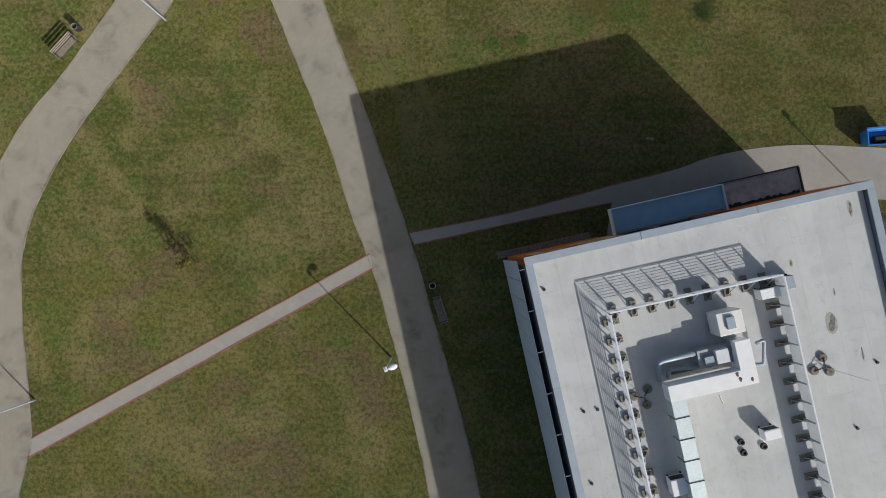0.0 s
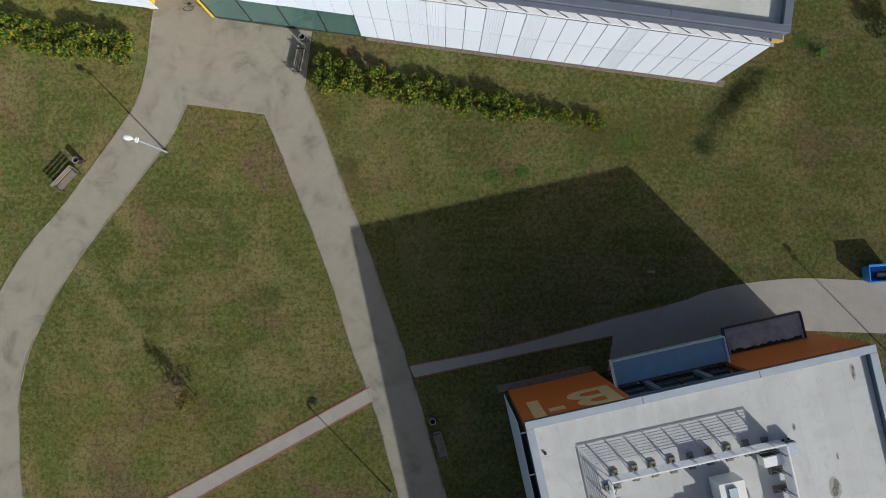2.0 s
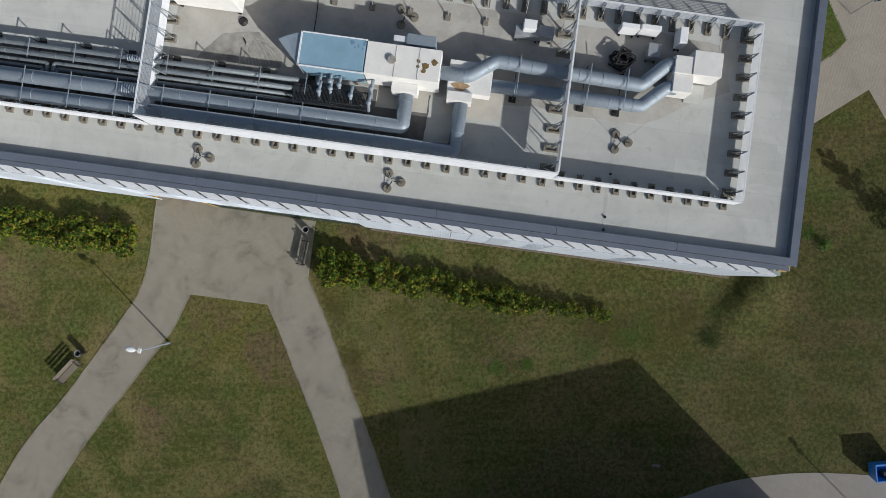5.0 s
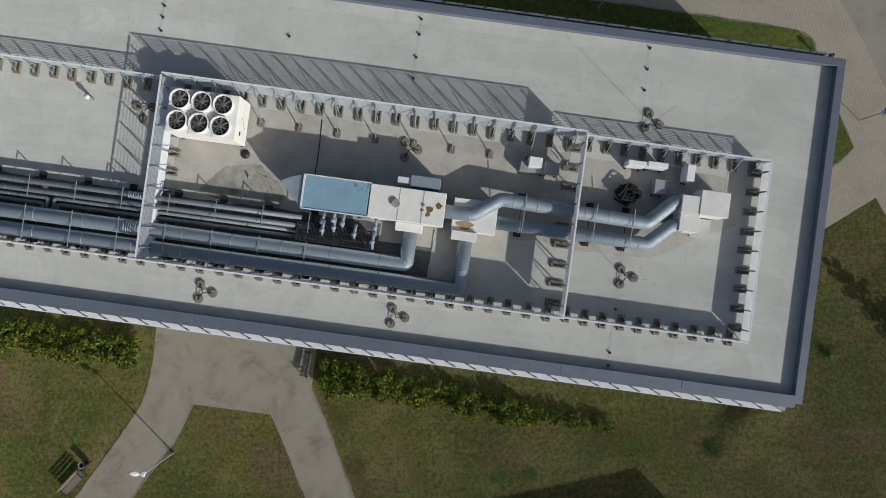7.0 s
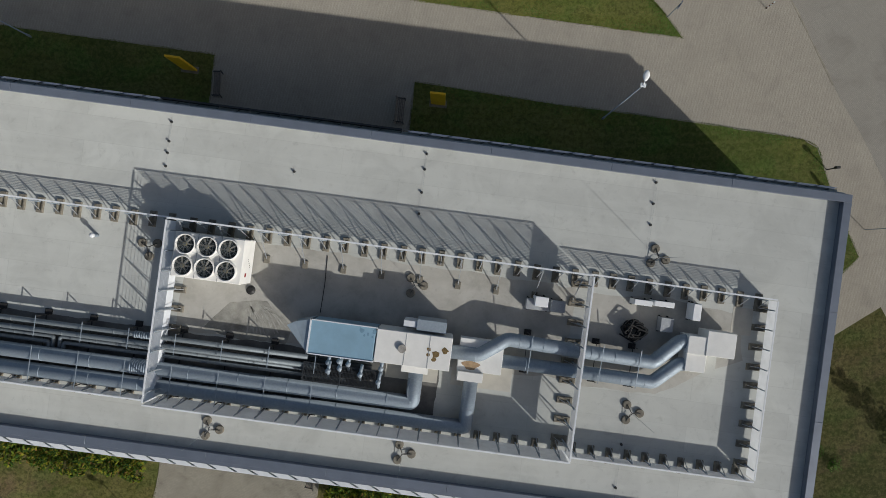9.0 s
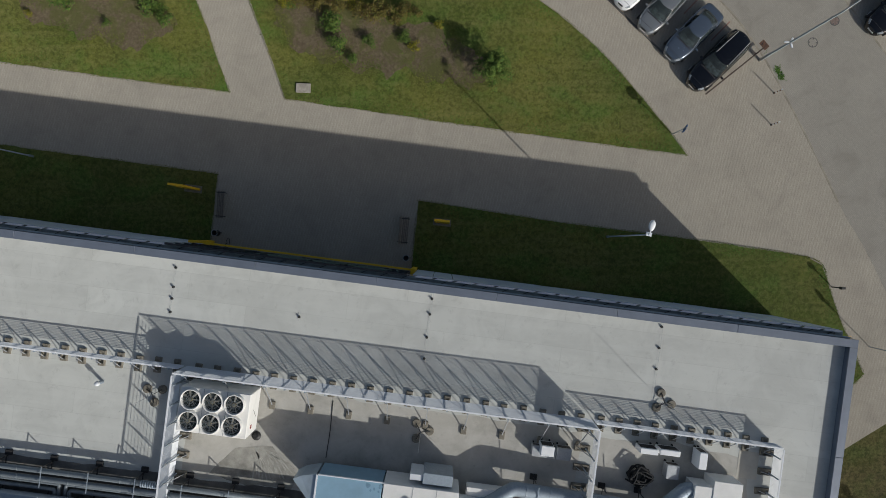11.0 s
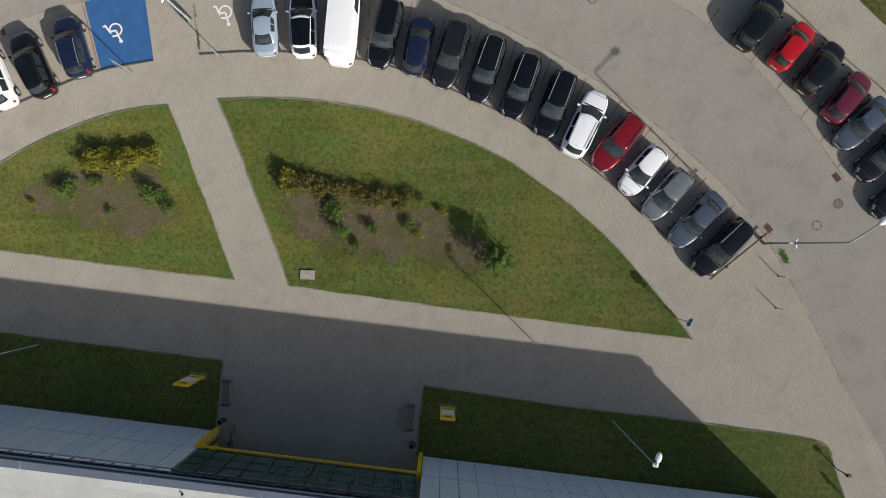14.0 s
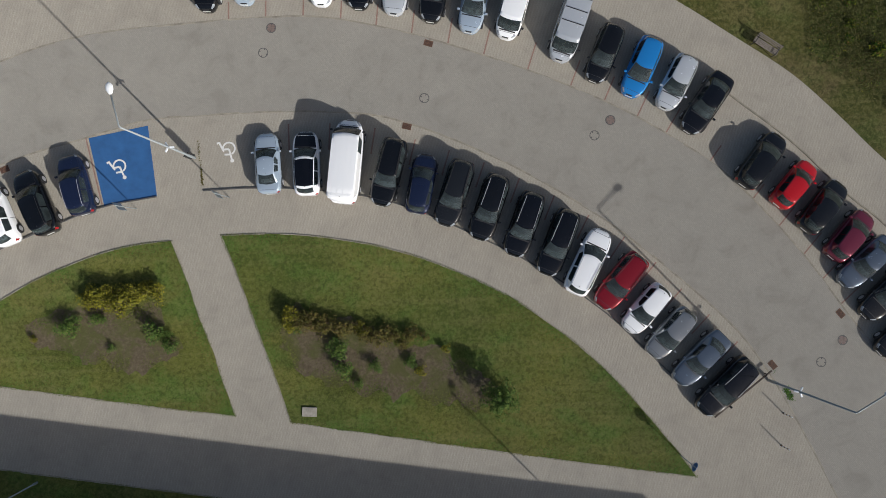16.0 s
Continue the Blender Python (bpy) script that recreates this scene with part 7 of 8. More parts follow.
for x, y, turn in ((-1.87, 69.38, -15), (-0.34, 74.54, -18), (20.25, 53.74, -52), (24.6, 56.76, -52), (-27.0, 67.6, 20)):
    ob = thing("gully", at(x, y, turn, 0.018), "rusty rectangular street gully with bars", "gully", "street gullies")
    bm = bmesh.new()
    for a, b, c, d in ((-0.31, 0.31, -0.21, -0.17), (-0.31, 0.31, 0.17, 0.21), (-0.31, -0.27, -0.17, 0.17), (0.27, 0.31, -0.17, 0.17)):
        box(bm, a, b, c, d, 0, 0.012)
    part("frame", bm, M_RUST, ob)
    for i in range(9):
        bm = bmesh.new()
        xx = -0.24 + 0.06 * i
        box(bm, xx - 0.018, xx + 0.018, -0.17, 0.17, 0.0, 0.010)
        part("grate_bar", bm, M_RUST, ob)
    bm = bmesh.new()
    box(bm, -0.27, 0.27, -0.17, 0.17, -0.01, 0.002)
    part("pit", bm, M_BLACK, ob)
bm = bmesh.new()
box(bm, -0.5, 0.5, -0.32, 0.32, 0, 0.10, 0.02)
solid("concrete_cover", bm, M_PALE, "pale concrete shaft cover in the grass", "cover", "", "", at(-8.5, 51.9, -4, 0.05))
bm = bmesh.new()
box(bm, -0.28, 0.28, -0.09, 0.09, 0, 0.03, 0.01)
solid("scrap_board", bm, M_WOOD, "scrap of pale board lying in the grass", "litter", "", "", at(12.95, 6.78, -4, 0.02))

# disabled bay: blue paint and white wheelchair marks


def chair_mark(x, y, turn, z):
    ob = thing("bay_symbol", at(x, y, turn, z), "white painted wheelchair symbol", "road marking", "painted symbols")
    bm = bmesh.new()
    n = 18
    pts = [(0.42 * math.cos(a), 0.42 * math.sin(a)) for a in [radians(-250 + 275 * i / n) for i in range(n + 1)]]
    for (a, b), (c, d) in zip(pts, pts[1:]):
        vs = [bm.verts.new((p * f, q * f, 0.004)) for p, q, f in ((a, b, 1.12), (c, d, 1.12), (c, d, 0.84), (a, b, 0.84))]
        bm.faces.new(vs)
    part("wheel_arc", bm, M_MARK, ob)
    bm = bmesh.new()
    for i, (a, b) in enumerate((((-0.10, 0.72), (0.0, 0.05)), ((0.0, 0.05), (0.45, 0.02)), ((0.42, 0.05), (0.62, -0.50)), ((0.60, -0.48), (0.78, -0.42)), ((-0.02, 0.42), (0.35, 0.38)))):
        bar(bm, (*a, 0.004 + 0.0012 * i), (*b, 0.004 + 0.0012 * i), 0.13, 0.006)
    part("seat_stroke", bm, M_MARK, ob)
    bm = bmesh.new()
    skin(bm, [ring(bm, (-0.12, 0.85, q), (0, 0, 1), 0.13, 14) for q in (0, 0.005)])
    part("dot", bm, M_MARK, ob)


bm = bmesh.new()
sheet(bm, line((-21.73, 69.36), (-18.01, 70.01), (-17.57, 65.57), (-20.86, 65.09)), 0.0, 0.020)
solid("painted_bay", bm, M_BLUEPAINT, "disabled parking bay painted blue", "parking bay", "structure")
chair_mark(-19.85, 67.55, 195, 0.022)
chair_mark(-13.0, 68.4, 185, 0.016)

# red lines between the bays


def bay_line(x0, y0, x1, y1):
    a, b = Vector((K * x0, K * y0)), Vector((K * x1, K * y1))
    d = b - a
    bm = bmesh.new()
    box(bm, 0, d.length, -0.05, 0.05, -0.02, 0.016)
    ob = part("bay_line", bm, M_REDLINE, parking)
    ob.matrix_basis = Matrix.Translation((a.x, a.y, 0)) @ Matrix.Rotation(math.atan2(d.y, d.x), 4, "Z")


ROW1 = [(-10.44, 67.3, 91), (-8.06, 67.2, 89), (-5.61, 67.2, 83), (-3.07, 66.5, 75), (-1.07, 65.7, 73), (0.91, 65.05, 70), (3.01, 64.1, 68), (5.1, 63.0, 67), (7.13, 61.8, 65), (8.94, 60.6, 58), (10.86, 59.3, 49), (12.36, 57.6, 47), (13.8, 56.0, 46), (15.58, 54.4, 44), (17.04, 52.6, 43)]
ROW2 = [(-13.9, 78.5, -91), (-11.55, 78.5, -92), (-9.2, 78.5, -93), (-6.8, 78.4, -94), (-4.4, 78.2, -96), (-2.2, 77.8, -98), (0.2, 77.3, -100), (2.6, 76.6, -104), (5.0, 75.8, -108), (8.4, 74.6, -111), (10.46, 73.3, -114), (12.7, 72.4, -116), (14.8, 71.3, -119), (16.6, 70.0, -126), (19.85, 66.4, -129), (21.78, 64.9, -131), (23.48, 63.4, -131), (25.04, 61.6, -132), (26.0, 60, -140), (27.2, 58, -139)]
for row, reach in ((ROW1, 2.55), (ROW2, 3.0)):
    for (x0, y0, h0), (x1, y1, h1) in zip(row, row[1:]):
        mx, my, h = (x0 + x1) / 2, (y0 + y1) / 2, radians((h0 + h1) / 2)
        bay_line(mx + 0.9 * math.cos(h), my + 0.9 * math.sin(h), mx + reach * math.cos(h), my + reach * math.sin(h))
bay_line(-21.0, 65.2, -21.9, 69.4)

# ---- shrubs, young trees, grass ----


def leaf_cloud(bm, clumps, count, size, rng, droop=0.4):
    """Small bent leaves round clump centres (x, y, z, radius)."""
    for _ in range(count):
        cx, cy, cz, r = rng.choice(clumps)
        d = Vector((rng.gauss(0, 1), rng.gauss(0, 1), rng.gauss(0.25, 0.8))).normalized()
        p = Vector((cx, cy, cz)) + d * r * rng.uniform(0.55, 1.05)
        if p.z < 0.04:
            p.z = 0.04 + rng.random() * 0.1
        n = (d + Vector((rng.gauss(0, droop), rng.gauss(0, droop), rng.gauss(0.6, droop)))).normalized()
        a = n.orthogonal().normalized()
        a.rotate(Matrix.Rotation(rng.uniform(0, 6.28), 3, n))
        b = n.cross(a)
        s = size * rng.uniform(0.6, 1.3)
        tip, tail = p + a * s, p - a * s
        l, rr = p + b * s * 0.55 - n * s * 0.15, p - b * s * 0.55 - n * s * 0.15
        v = [bm.verts.new(q) for q in (tail, l, tip, rr)]
        bm.faces.new((v[0], v[1], v[2]))
        bm.faces.new((v[0], v[2], v[3]))


def shrub(name, rx, ry, h, leaves, size, material, seed, label, category="shrub", group="", clump=0.30, n=14):
    rng = random.Random(seed)
    ob = thing(name, Matrix(), label, category, group)
    clumps = []
    for _ in range(n):
        a, f = rng.uniform(0, 6.28), math.sqrt(rng.random())
        x, y = rx * f * math.cos(a), ry * f * math.sin(a)
        clumps.append((x, y, h * (1 - 0.55 * f * f) * rng.uniform(0.45, 0.95), clump * rng.uniform(0.7, 1.25)))
    bm = bmesh.new()
    leaf_cloud(bm, clumps, leaves, size, rng, 0.7)
    part("foliage", bm, material, ob)
    bm = bmesh.new()
    for x, y, z, r in clumps:
        bx, by = x * 0.25, y * 0.25
        tube(bm, [(bx, by, 0), ((bx + x) / 2, (by + y) / 2, z * 0.6), (x, y, z + r * 0.4)], [0.016, 0.011, 0.005], 5)
    part("branchwork", bm, M_BARK, ob)
    return ob


def strew(kinds, spots, rng, z=0.0, grow=1.0):
    """Sets shrubs at spots (x, y, scale); the first ones are the models themselves."""
    used = set()
    for x, y, s in spots:
        i = rng.randrange(len(kinds))
        s *= grow
        m = Matrix.Translation((K * x, K * y, z)) @ Matrix.Rotation(rng.uniform(0, 6.28), 4, "Z") @ Matrix.Diagonal((s, s, s * rng.uniform(0.85, 1.15), 1))
        if i in used:
            copy_thing(kinds[i], m)
        else:
            used.add(i)
            kinds[i].matrix_basis = m
    for i, ob in enumerate(kinds):
        if i not in used:
            x, y, s = spots[0]
            ob.matrix_basis = Matrix.Translation((K * (x + 0.3), K * (y + 0.2), z)) @ Matrix.Diagonal((s, s, s, 1))


rng = random.Random(11)
hedge_kinds = [shrub("hedge_shrub", 0.80, 0.72, 1.60, 520, 0.125, M_LEAF_HEDGE, 20 + i, "leafy hedge shrub turning from green to yellow", "shrub", "hedge shrubs") for i in range(4)]
spots = []
for i in range(22):
    f = i / 21
    thick = 0.95 - 0.6 * f
    for side in (-1, 1) if f < 0.72 else (0,):
        spots.append((-7.0 + 17.0 * f + rng.uniform(-0.2, 0.2), 20.1 - 3.55 * f - 0.50 + side * thick * 0.55 + rng.uniform(-0.15, 0.15), rng.uniform(0.72, 1.05) * (1.0 - 0.28 * f)))
for i in range(10):
    f = i / 9
    for side in (-1, 1):
        spots.append((-27.0 + 7.5 * f + rng.uniform(-0.2, 0.2), 22.75 - 1.3 * f + side * 0.5 + rng.uniform(-0.15, 0.15), rng.uniform(0.75, 1.05)))
strew(hedge_kinds, spots, rng)

yellow_kinds = [shrub("yellow_shrub", 0.7, 0.55, 1.0, 520, 0.075, M_LEAF_YELLOW, 40 + i, "shrub with yellowing autumn leaves in an island bed", "shrub", "bed shrubs") for i in range(3)]
strew(yellow_kinds, [(-22.0 + 0.62 * i, 59.15 + 0.28 * math.sin(i * 1.3) + (0.35 if i > 4 else 0.1), rng.uniform(0.75, 1.0)) for i in range(8)] + [(-21.3 + 0.9 * i, 59.75, 0.75) for i in range(4)] + [(-9.4, 57.8, 0.9), (-9.3, 57.2, 0.7), (-1.5, 54.2, 0.5), (0.06, 55.5, 0.4), (-25.4, 57.0, 0.4), (-5.0, 56.9, 0.6)], rng, 0.05, 1.15)
brown_kinds = [shrub("brown_shrub", 0.7, 0.5, 0.85, 420, 0.065, M_LEAF_BROWN, 60 + i, "thin shrub with brown autumn leaves in an island bed", "shrub", "bed shrubs") for i in range(3)]
strew(brown_kinds, [(-8.9 + 0.55 * i, 57.65 - 0.13 * i + rng.uniform(-0.15, 0.15), rng.uniform(0.7, 1.0)) for i in range(13)] + [(-1.9, 56.55, 0.7), (-1.3, 56.3, 0.6), (-8.3, 57.2, 0.8), (-7.6, 57.0, 0.8)], rng, 0.05, 1.15)
green_kinds = [shrub("green_shrub", 0.6, 0.6, 1.0, 480, 0.07, M_LEAF_GREEN, 80 + i, "bushy green shrub in an island bed", "shrub", "bed shrubs") for i in range(3)]
strew(green_kinds, [(-23.2, 57.75, 0.95), (-22.8, 57.95, 0.7), (-17.7, 57.35, 0.95), (-17.2, 57.0, 0.7), (-16.75, 56.4, 0.75), (-21.5, 58.1, 0.7), (-21.0, 58.0, 0.5), (-6.75, 55.9, 1.05), (-6.3, 55.6, 0.8), (-6.2, 54.65, 0.85), (-5.35, 53.65, 0.6), (-4.35, 54.55, 0.6), (-2.0, 54.8, 0.6), (-9.1, 57.0, 0.6), (-20.6, 56.3, 0.4)], rng, 0.05, 1.15)


weed_kinds = [shrub("weed_clump", 0.85, 0.85, 0.8, 300, 0.12, M_LEAF_HEDGE, 100 + i, "tall rough weeds in yellow and green past the car park", "weeds", "weed clumps", 0.28, 16) for i in range(3)]
weed_spots = []
while len(weed_spots) < 26:
    x, y = rng.uniform(23.5, 33), rng.uniform(66, 81)
    if 99.6 < x + y < 110 and x - y > -54 and all((x - a) ** 2 + (y - b) ** 2 > 0.8 for a, b, c in weed_spots):
        weed_spots.append((x, y, rng.uniform(0.4, 1.0) * min(1.0, 0.5 + (x + y - 99) / 6)))
strew(weed_kinds, weed_spots, rng)


small = shrub("small_shrub", 0.35, 0.35, 0.55, 260, 0.06, M_LEAF_CLOVER, 140, "small bright green shrub on the lawn", "shrub")
small.matrix_basis = Matrix.Translation((K * 23.9, K * 20.3, 0))

def young_tree(name, x, y, h, spread, leaves, size, material, seed, label, z=0.0, start=0.3):
    r = random.Random(seed)
    ob = thing(name, at(x, y, 0, z), label, "tree", "young trees")
    bm = bmesh.new()
    top = Vector((r.uniform(-0.1, 0.1), r.uniform(-0.1, 0.1), h))
    tube(bm, [(0, 0, 0), (top.x * 0.4, top.y * 0.4, h * 0.5), top], [0.012 * h + 0.012, 0.008 * h + 0.008, 0.006], 7)
    part("trunk", bm, M_BARK, ob, "", True)
    clumps = []
    bm = bmesh.new()
    for i in range(24):
        f = start + (0.95 - start) * i / 23
        a = i * 2.4 + r.uniform(-0.4, 0.4)
        reach = spread * (1 - 0.75 * f) * r.uniform(0.6, 1.1)
        base = Vector((top.x * f, top.y * f, h * f))
        end = base + Vector((reach * math.cos(a), reach * math.sin(a), reach * r.uniform(0.4, 0.9)))
        tube(bm, [base, base.lerp(end, 0.5) + Vector((0, 0, 0.04)), end], [0.012, 0.008, 0.004], 5)
        clumps.append((*end, 0.30 * spread * (1.1 - 0.7 * f)))
        clumps.append((*base.lerp(end, 0.55), 0.26 * spread * (1.1 - 0.7 * f)))
    part("branchwork", bm, M_BARK, ob)
    bm = bmesh.new()
    leaf_cloud(bm, clumps, leaves, size, r)
    part("crown", bm, material, ob)
    return ob


young_tree("sapling", -15.45, -0.15, 2.6, 1.1, 1100, 0.065, M_LEAF_BROWN, 5, "thin sapling with a few brown leaves on the lawn", 0, 0.12)
young_tree("young_tree", 3.2, 52.5, 2.3, 1.45, 3800, 0.065, M_LEAF_GREEN, 6, "slim young tree with fine green leaves", 0.05, 0.1)
young_tree("young_tree", 29.5, 20.2, 4.8, 1.35, 2600, 0.09, M_LEAF_GREEN, 7, "slim young tree beside the lawn", 0, 0.2)

# darker clumps of clover and long grass, and the rough weeds past the car park
EXCLUDE = [PLAZA, WALK_W, WALK_E, NORTH]


def clump_field(name, centres, count, size, height, material, label, seed, narrow=0.4):
    """Loose leaves close to the ground, as one mesh."""
    r = np.random.RandomState(seed)
    pick = r.randint(0, len(centres), count)
    c = np.array(centres)[pick]
    ang, rad = r.uniform(0, 2 * np.pi, count), np.sqrt(r.uniform(0, 1, count)) * c[:, 2]
    x, y = K * (c[:, 0] + rad * np.cos(ang)), K * (c[:, 1] + rad * np.sin(ang))
    z = r.uniform(0.02, 1, count) ** 1.5 * height
    blades(name, x, y, z, size, material, label, r, 0.8, narrow)


def blades(name, x, y, z, size, material, label, r, lean=0.8, narrow=0.4, upright=1.0):
    n = len(x)
    a = r.uniform(0, 2 * np.pi, n)
    s = size * r.uniform(0.5, 1.4, n)
    dx, dy = np.cos(a), np.sin(a)
    verts = np.empty((n, 4, 3))
    w = s * narrow
    rise = upright * s * r.uniform(0.15, 0.6, n)
    out = s * r.uniform(0.3, 1.0, n) * lean
    verts[:, 0] = np.stack([x - dy * w * 0.5, y + dx * w * 0.5, z], 1)
    verts[:, 1] = np.stack([x + dy * w * 0.5, y - dx * w * 0.5, z], 1)
    verts[:, 2] = np.stack([x + dx * out + dy * w * 0.35, y + dy * out - dx * w * 0.35, z + rise], 1)
    verts[:, 3] = np.stack([x + dx * out * 1.6, y + dy * out * 1.6, z + rise * 0.9], 1)
    me = bpy.data.meshes.new(name)
    me.vertices.add(4 * n)
    me.vertices.foreach_set("co", verts.ravel())
    me.loops.add(6 * n)
    idx = (np.arange(n)[:, None] * 4 + np.array([0, 1, 2, 0, 2, 3])).ravel()
    me.loops.foreach_set("vertex_index", idx)
    me.polygons.add(2 * n)
    me.polygons.foreach_set("loop_start", np.arange(2 * n) * 3)
    me.polygons.foreach_set("loop_total", np.full(2 * n, 3))
    me.update(calc_edges=True)
    me.materials.append(material)
    return tagged(new(name, me), label, "grass", "", "stuff")


def strip_field(pts, width, density, seed, wander=0.35):
    """Places strewn along a line, thinner away from it."""
    r = np.random.RandomState(seed)
    p = np.array([(v[0], v[1]) for v in pts])
    seg = np.hypot(*(p[1:] - p[:-1]).T)
    count = int(seg.sum() * density)
    i = r.choice(len(seg), count, p=seg / seg.sum())
    f = r.uniform(0, 1, count)[:, None]
    q = p[i] * (1 - f) + p[i + 1] * f
    q += r.normal(0, 1, (count, 2)) * width
    keep = np.array([noise.noise(Vector((x * 0.5, y * 0.5, seed))) for x, y in q]) > r.uniform(-wander, wander, count)
    return q[keep]


def lay_strip(name, pts, width, density, size, material, label, seed, z=0.0, only=None, wander=0.35):
    q = strip_field(pts, width, density, seed, wander)
    if only is not None:
        q = q[inside(q[:, 0], q[:, 1], only)]
    blades(name, q[:, 0], q[:, 1], np.full(len(q), z), size, material, label, np.random.RandomState(seed), 0.9, 0.5)


clump_field("clover", [(12.4, 14.7, 0.9), (8.2, 13.6, 1.3), (9.0, 14.0, 0.8), (0.9, 12.2, 1.2), (1.9, 12.6, 0.9), (3.3, 13.0, 0.5), (22.9, 21.0, 0.5), (11.4, 14.6, 0.7), (5.2, 13.2, 0.4)], 9000, 0.05, 0.10, M_LEAF_CLOVER, "bright green patches of clover in the lawn", 3)
weed_field = [(24.5 + 1.2 * (i % 6), 73.6 + 1.4 * (i // 6) - 0.95 * (i % 6), 1.3) for i in range(30)]
clump_field("long_grass", [(16.5, 14.6, 0.7), (17.2, 15.4, 0.9), (17.9, 16.2, 0.9), (18.6, 17.0, 0.8), (19.3, 17.8, 0.6), (20.1, 18.6, 0.5)], 5200, 0.075, 0.3, M_LEAF_BANK, "dark long grass on the bank", 13)
bank_foot = [(18.1, 15.7, 0.7), (17.4, 15.0, 0.6), (18.9, 16.6, 0.5), (19.6, 17.6, 0.7), (16.7, 14.7, 0.6), (20.4, 18.5, 0.5)]
clump_field("long_grass", bank_foot, 5200, 0.075, 0.24, M_LEAF_BANK, "dark long grass at the end of the bank", 15)
clump_field("litter", [(-6.6, 16.7, 0.8), (-6.1, 15.1, 1.1), (-5.8, 13.7, 0.7), (-5.3, 12.2, 0.8), (13.2, 16.5, 1.1), (15.3, 16.6, 0.7), (9.6, 15.2, 0.8), (6.5, 15.7, 1.1), (17.1, 17.1, 0.7), (4.3, 13.4, 0.8), (-2.8, 13.6, 1.1), (11.4, 15.7, 0.7), (2.6, 15.6, 0.8), (-15.2, 6.2, 1.1), (-13.4, 8.9, 0.7), (-18.1, 4.8, 0.8), (-15.4, -0.8, 1.1), (-10.7, 6.0, 0.7)], 7000, 0.06, 0.03, M_LEAF_LITTER, "brown dry litter in the thin grass", 16)
clump_field("weeds", weed_field, 26000, 0.15, 0.22, M_LEAF_WEED, "long rough grass past the car park", 4, 0.16)
clump_field("weeds", weed_field[::2], 2600, 0.10, 0.30, M_LEAF_HEDGE, "yellow and green weeds in long grass", 14)

r = np.random.RandomState(9)
n = 600000
gx, gy = r.uniform(-31 * K, 31 * K, n), r.uniform(-18 * K, 79 * K, n)
paved = np.zeros(n, bool)
for poly in EXCLUDE:
    paved |= inside(gx, gy, poly)
isle = np.zeros(n, bool)
for poly in (ISLE_A, ISLE_B, LAWN_W, LAWN_E):
    isle |= inside(gx, gy, poly)
bed = np.zeros(n, bool)
for poly in BEDS:
    bed |= inside(gx, gy, poly)


def footprint(base, u0, u1, v0, v1):
    return [Vector((base @ Vector((K * u, K * v, 0)))[:2]) for u, v in ((u0, v0), (u1, v0), (u1, v1), (u0, v1))]


built = inside(gx, gy, footprint(B2, -LEN2, 0.3, -1.1, DEEP2)) | inside(gx, gy, footprint(B1, -1.0, LEN1, -DEEP1, 0.8))
keep = (isle | ~paved) & ~built & ~(bed & (r.uniform(0, 1, n) < 0.55))
gx, gy, isle = gx[keep], gy[keep], isle[keep]
blades("grass", gx[~isle], gy[~isle], np.zeros((~isle).sum()), 0.075, M_BLADE, "short uneven grass, green with dry yellow tufts", r, 0.9, 0.45, 0.3)
blades("grass", gx[isle], gy[isle], np.full(isle.sum(), 0.05), 0.075, M_LAWN_BLADE, "short lush lawn grass on the islands", r, 0.9, 0.45, 0.3)

# lush grass along the kerbs, dry wheel tracks and litter on the lawn
for outline, seed in ((ISLE_A, 31), (ISLE_B, 32), (LAWN_E, 33)):
    lay_strip("verge_grass", list(outline) + [outline[0]], 0.40, 380, 0.06, M_LEAF_CLOVER, "lush green grass along the kerb", seed, 0.05, outline, 0.25)
for shift, seed in ((0.0, 41), (1.75, 42)):
    lay_strip("dry_grass", [(K * (-5.4 + shift), K * 17.6), (K * (-3.6 + shift), K * 12.5), (K * (-1.6 + shift), K * 6.0)], 0.24, 950, 0.06, M_LEAF_DRY, "pale dry grass in an old wheel track", seed)
for outline, seed in ((ISLE_A, 51), (ISLE_B, 52), (LAWN_E, 53), (LAWN_W, 54)):
    lay_strip("verge_grass", list(outline) + [outline[0]], 0.035, 150, 0.05, M_LAWN_BLADE, "grass growing over the kerb", seed, 0.045, None, 0.30)
for side, seed in ((p1l, 55), (p1r, 56), (p2l, 57), (p2r, 58)):
    lay_strip("verge_grass", side, 0.035, 130, 0.05, M_BLADE, "grass growing over the path's edge", seed, 0.02, None, 0.30)
for outline, seed in ((BEDS[0], 61), (BEDS[1], 62)):
    lay_strip("bed_weeds", list(outline), 0.45, 420, 0.085, M_LAWN_BLADE, "grass and weeds creeping into the bed", seed, 0.05, None, 0.30)
lay_strip("dry_litter", [(K * 9.3, K * 15.2), (K * 11.8, K * 15.4), (K * 14.4, K * 15.3), (K * 16.2, K * 16.4), (K * 17.8, K * 17.5)], 0.60, 900, 0.06, M_LEAF_BROWN, "brown litter and bare soil beside the hedge", 44)
lay_strip("joint_weeds", [(K * 20.3, K * 53.4), (K * 20.8, K * 52.55), (K * 21.35, K * 51.6)], 0.09, 330, 0.10, M_LEAF_CLOVER, "weeds growing out of the paving joint", 71, 0.015, None, 0.1)
lay_strip("joint_weeds", [(K * -14.98, K * 69.75), (K * -14.7, K * 66.2)], 0.04, 150, 0.07, M_LEAF_BROWN, "weeds growing out of the paving joint", 72, 0.015, None, 0.2)
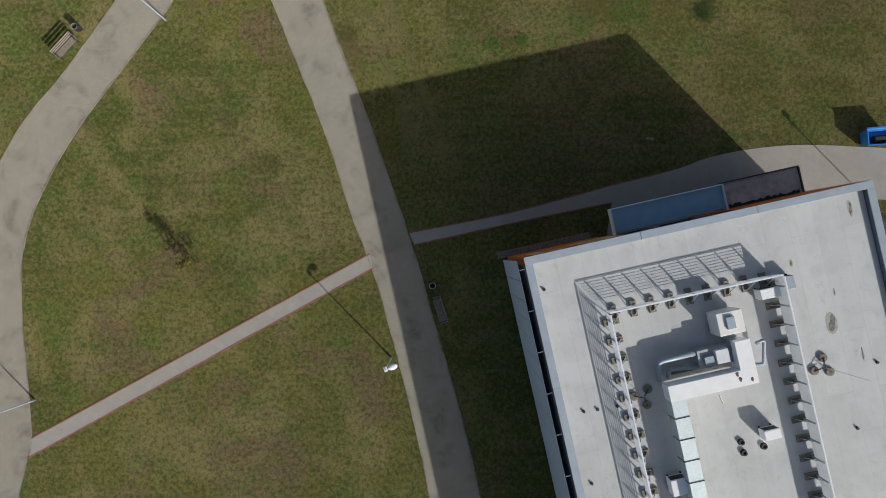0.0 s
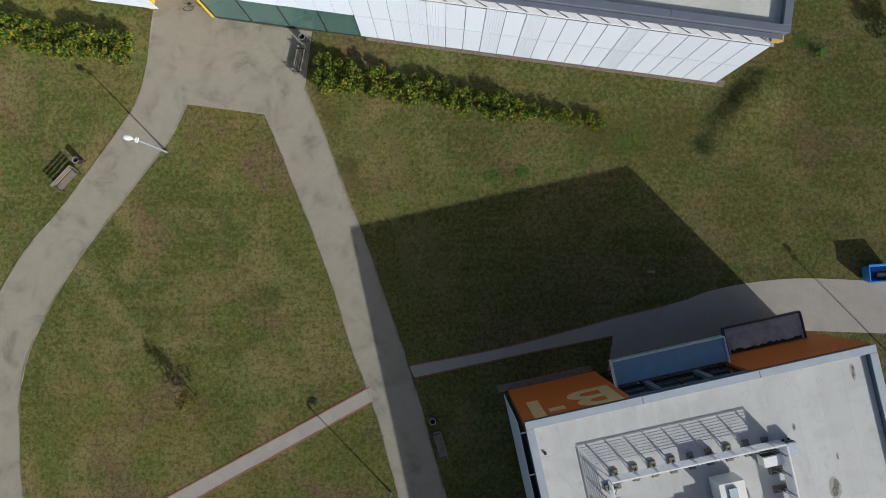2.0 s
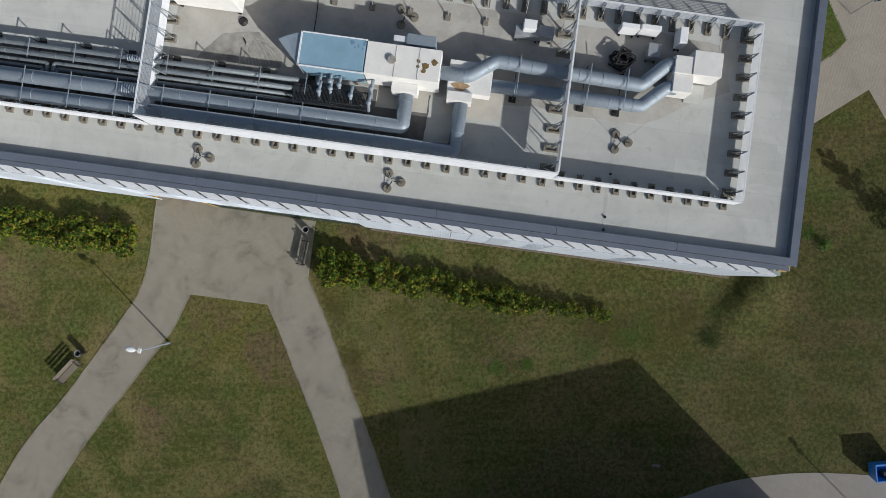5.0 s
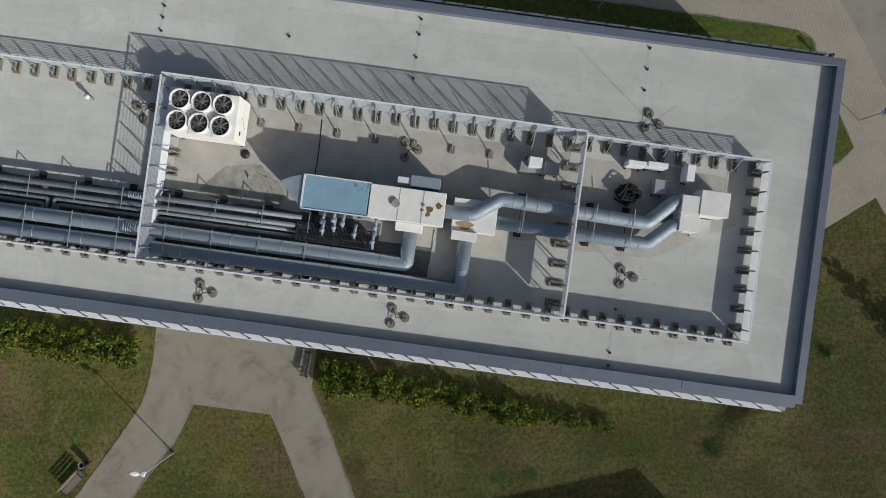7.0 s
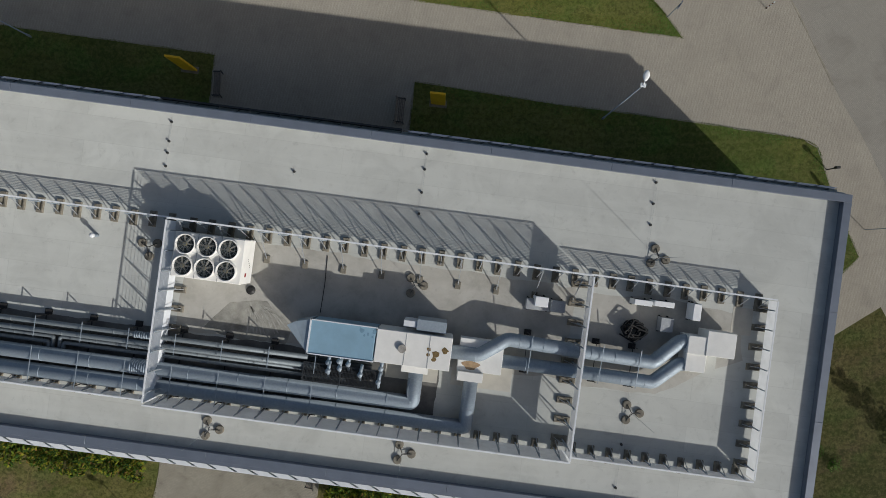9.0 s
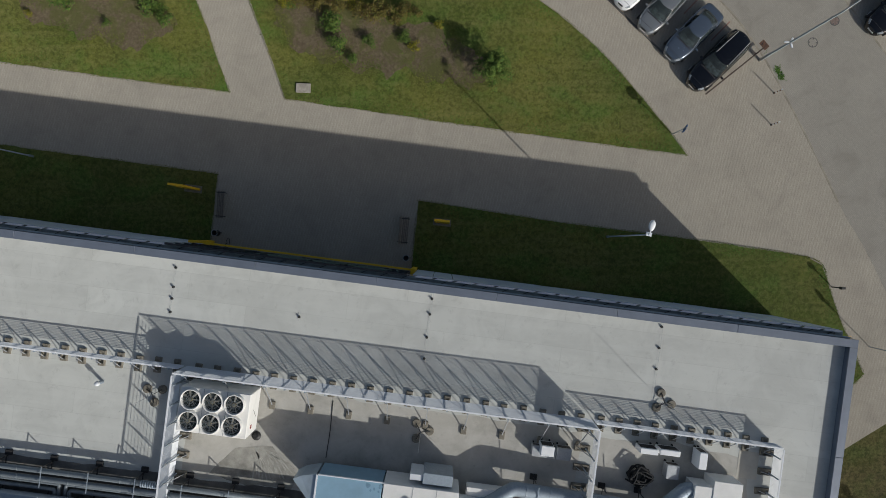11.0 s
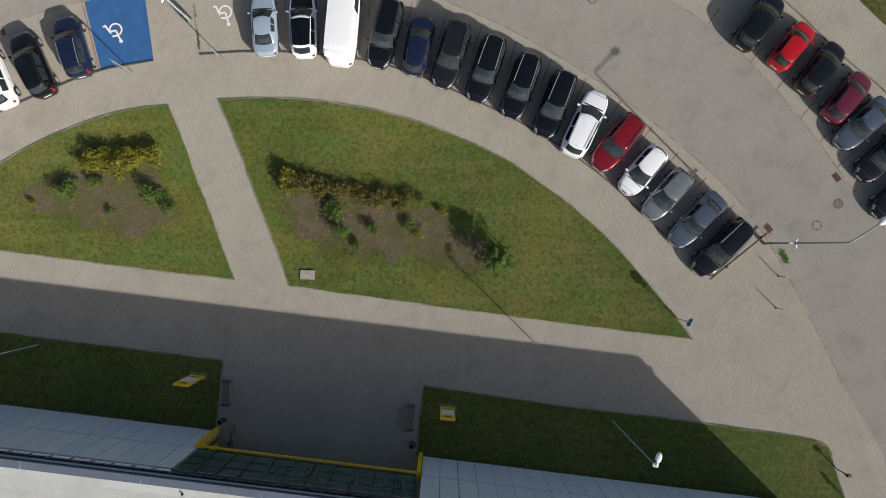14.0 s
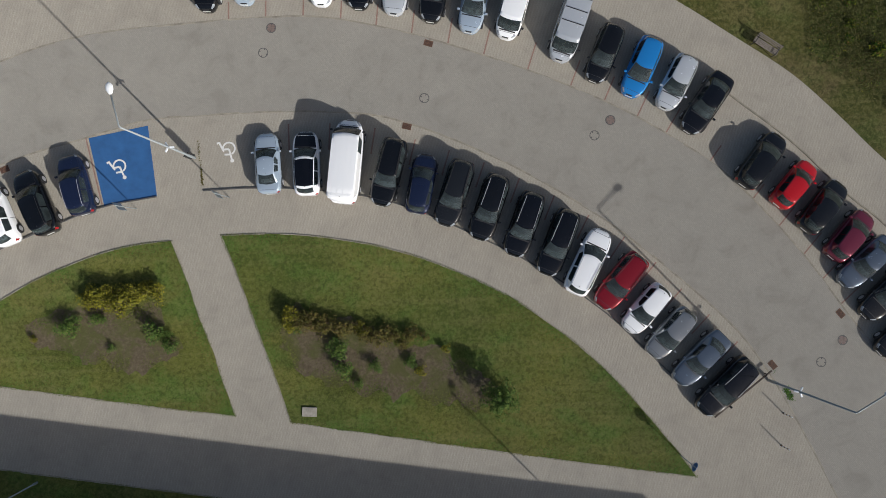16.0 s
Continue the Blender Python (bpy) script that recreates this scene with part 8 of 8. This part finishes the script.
lay_strip("dry_litter", [(v.x + 0.75, v.y + 0.1) for v in p2r if v.y > 4], 0.34, 700, 0.055, M_LEAF_BROWN, "brown litter and bare soil beside the path", 43)

# ---- kerbs and edgings, stone by stone ----
kerb(p1l[8:], plaza, M_KERB)
kerb(p1r[:40], plaza, M_KERB)
kerb(p2l, plaza, M_KERB)
kerb(p2r[:30], plaza, M_KERB)
kerb(p2r[36:], plaza, M_KERB)
kerb([p1r[0], p2l[0]], plaza, M_KERB)
kerb(line((-7.83, 22.41), (-8.35, 18.93)), plaza, M_KERB)
kerb(WALK_W[:2], walk_west, M_REDKERB, 0.10, 0.03)
kerb(WALK_W[2:], walk_west, M_REDKERB, 0.10, 0.03)
kerb(WALK_E[:20], walk_east, M_REDKERB, 0.09, 0.03)
kerb(WALK_E[-3:], walk_east, M_REDKERB, 0.09, 0.03)
for outline, ob in zip((ISLE_A, ISLE_B, LAWN_W, LAWN_E), ISLES):
    loop = [p for p in outline] + [outline[0], outline[1]]
    run = [loop[0]]
    for a, b, c in zip(loop, loop[1:], loop[2:]):
        run.append(b)
        if (b - a).angle(c - b, 0.0) > 0.5:
            kerb(run, ob, M_KERB, 0.08, 0.054)
            run = [b]
    if len(run) > 1:
        kerb(run, ob, M_KERB, 0.08, 0.054)
kerb(ROAD_IN[10:90], road, M_KERB, 0.12, 0.022)
kerb(ROAD_OUT[12:100], road, M_KERB, 0.12, 0.022)
# low edge between the front bays and the footway
kerb(curve([(-27.5, 62.6), (-24.3, 63.9), (-20.9, 65.05), (-17.57, 65.55)]), parking, M_IRON, 0.09, 0.09)
kerb(curve([(-14.68, 65.82), (-11.5, 65.88), (-8.0, 65.65), (-4.48, 65.1), (-2.74, 64.61), (-0.66, 63.8), (1.42, 62.8), (4.5, 61.2), (7.5, 59.3), (10.2, 57.2), (12.5, 54.9), (14.6, 52.7)]), parking, M_IRON, 0.09, 0.09)
# back edge of the far bays
kerb(curve([(16.9, 71.9), (18.64, 70.37), (22.04, 67.59), (25.41, 64.11), (27.7, 62.09), (31, 58)]), parking, M_KERB, 0.1, 0.09)
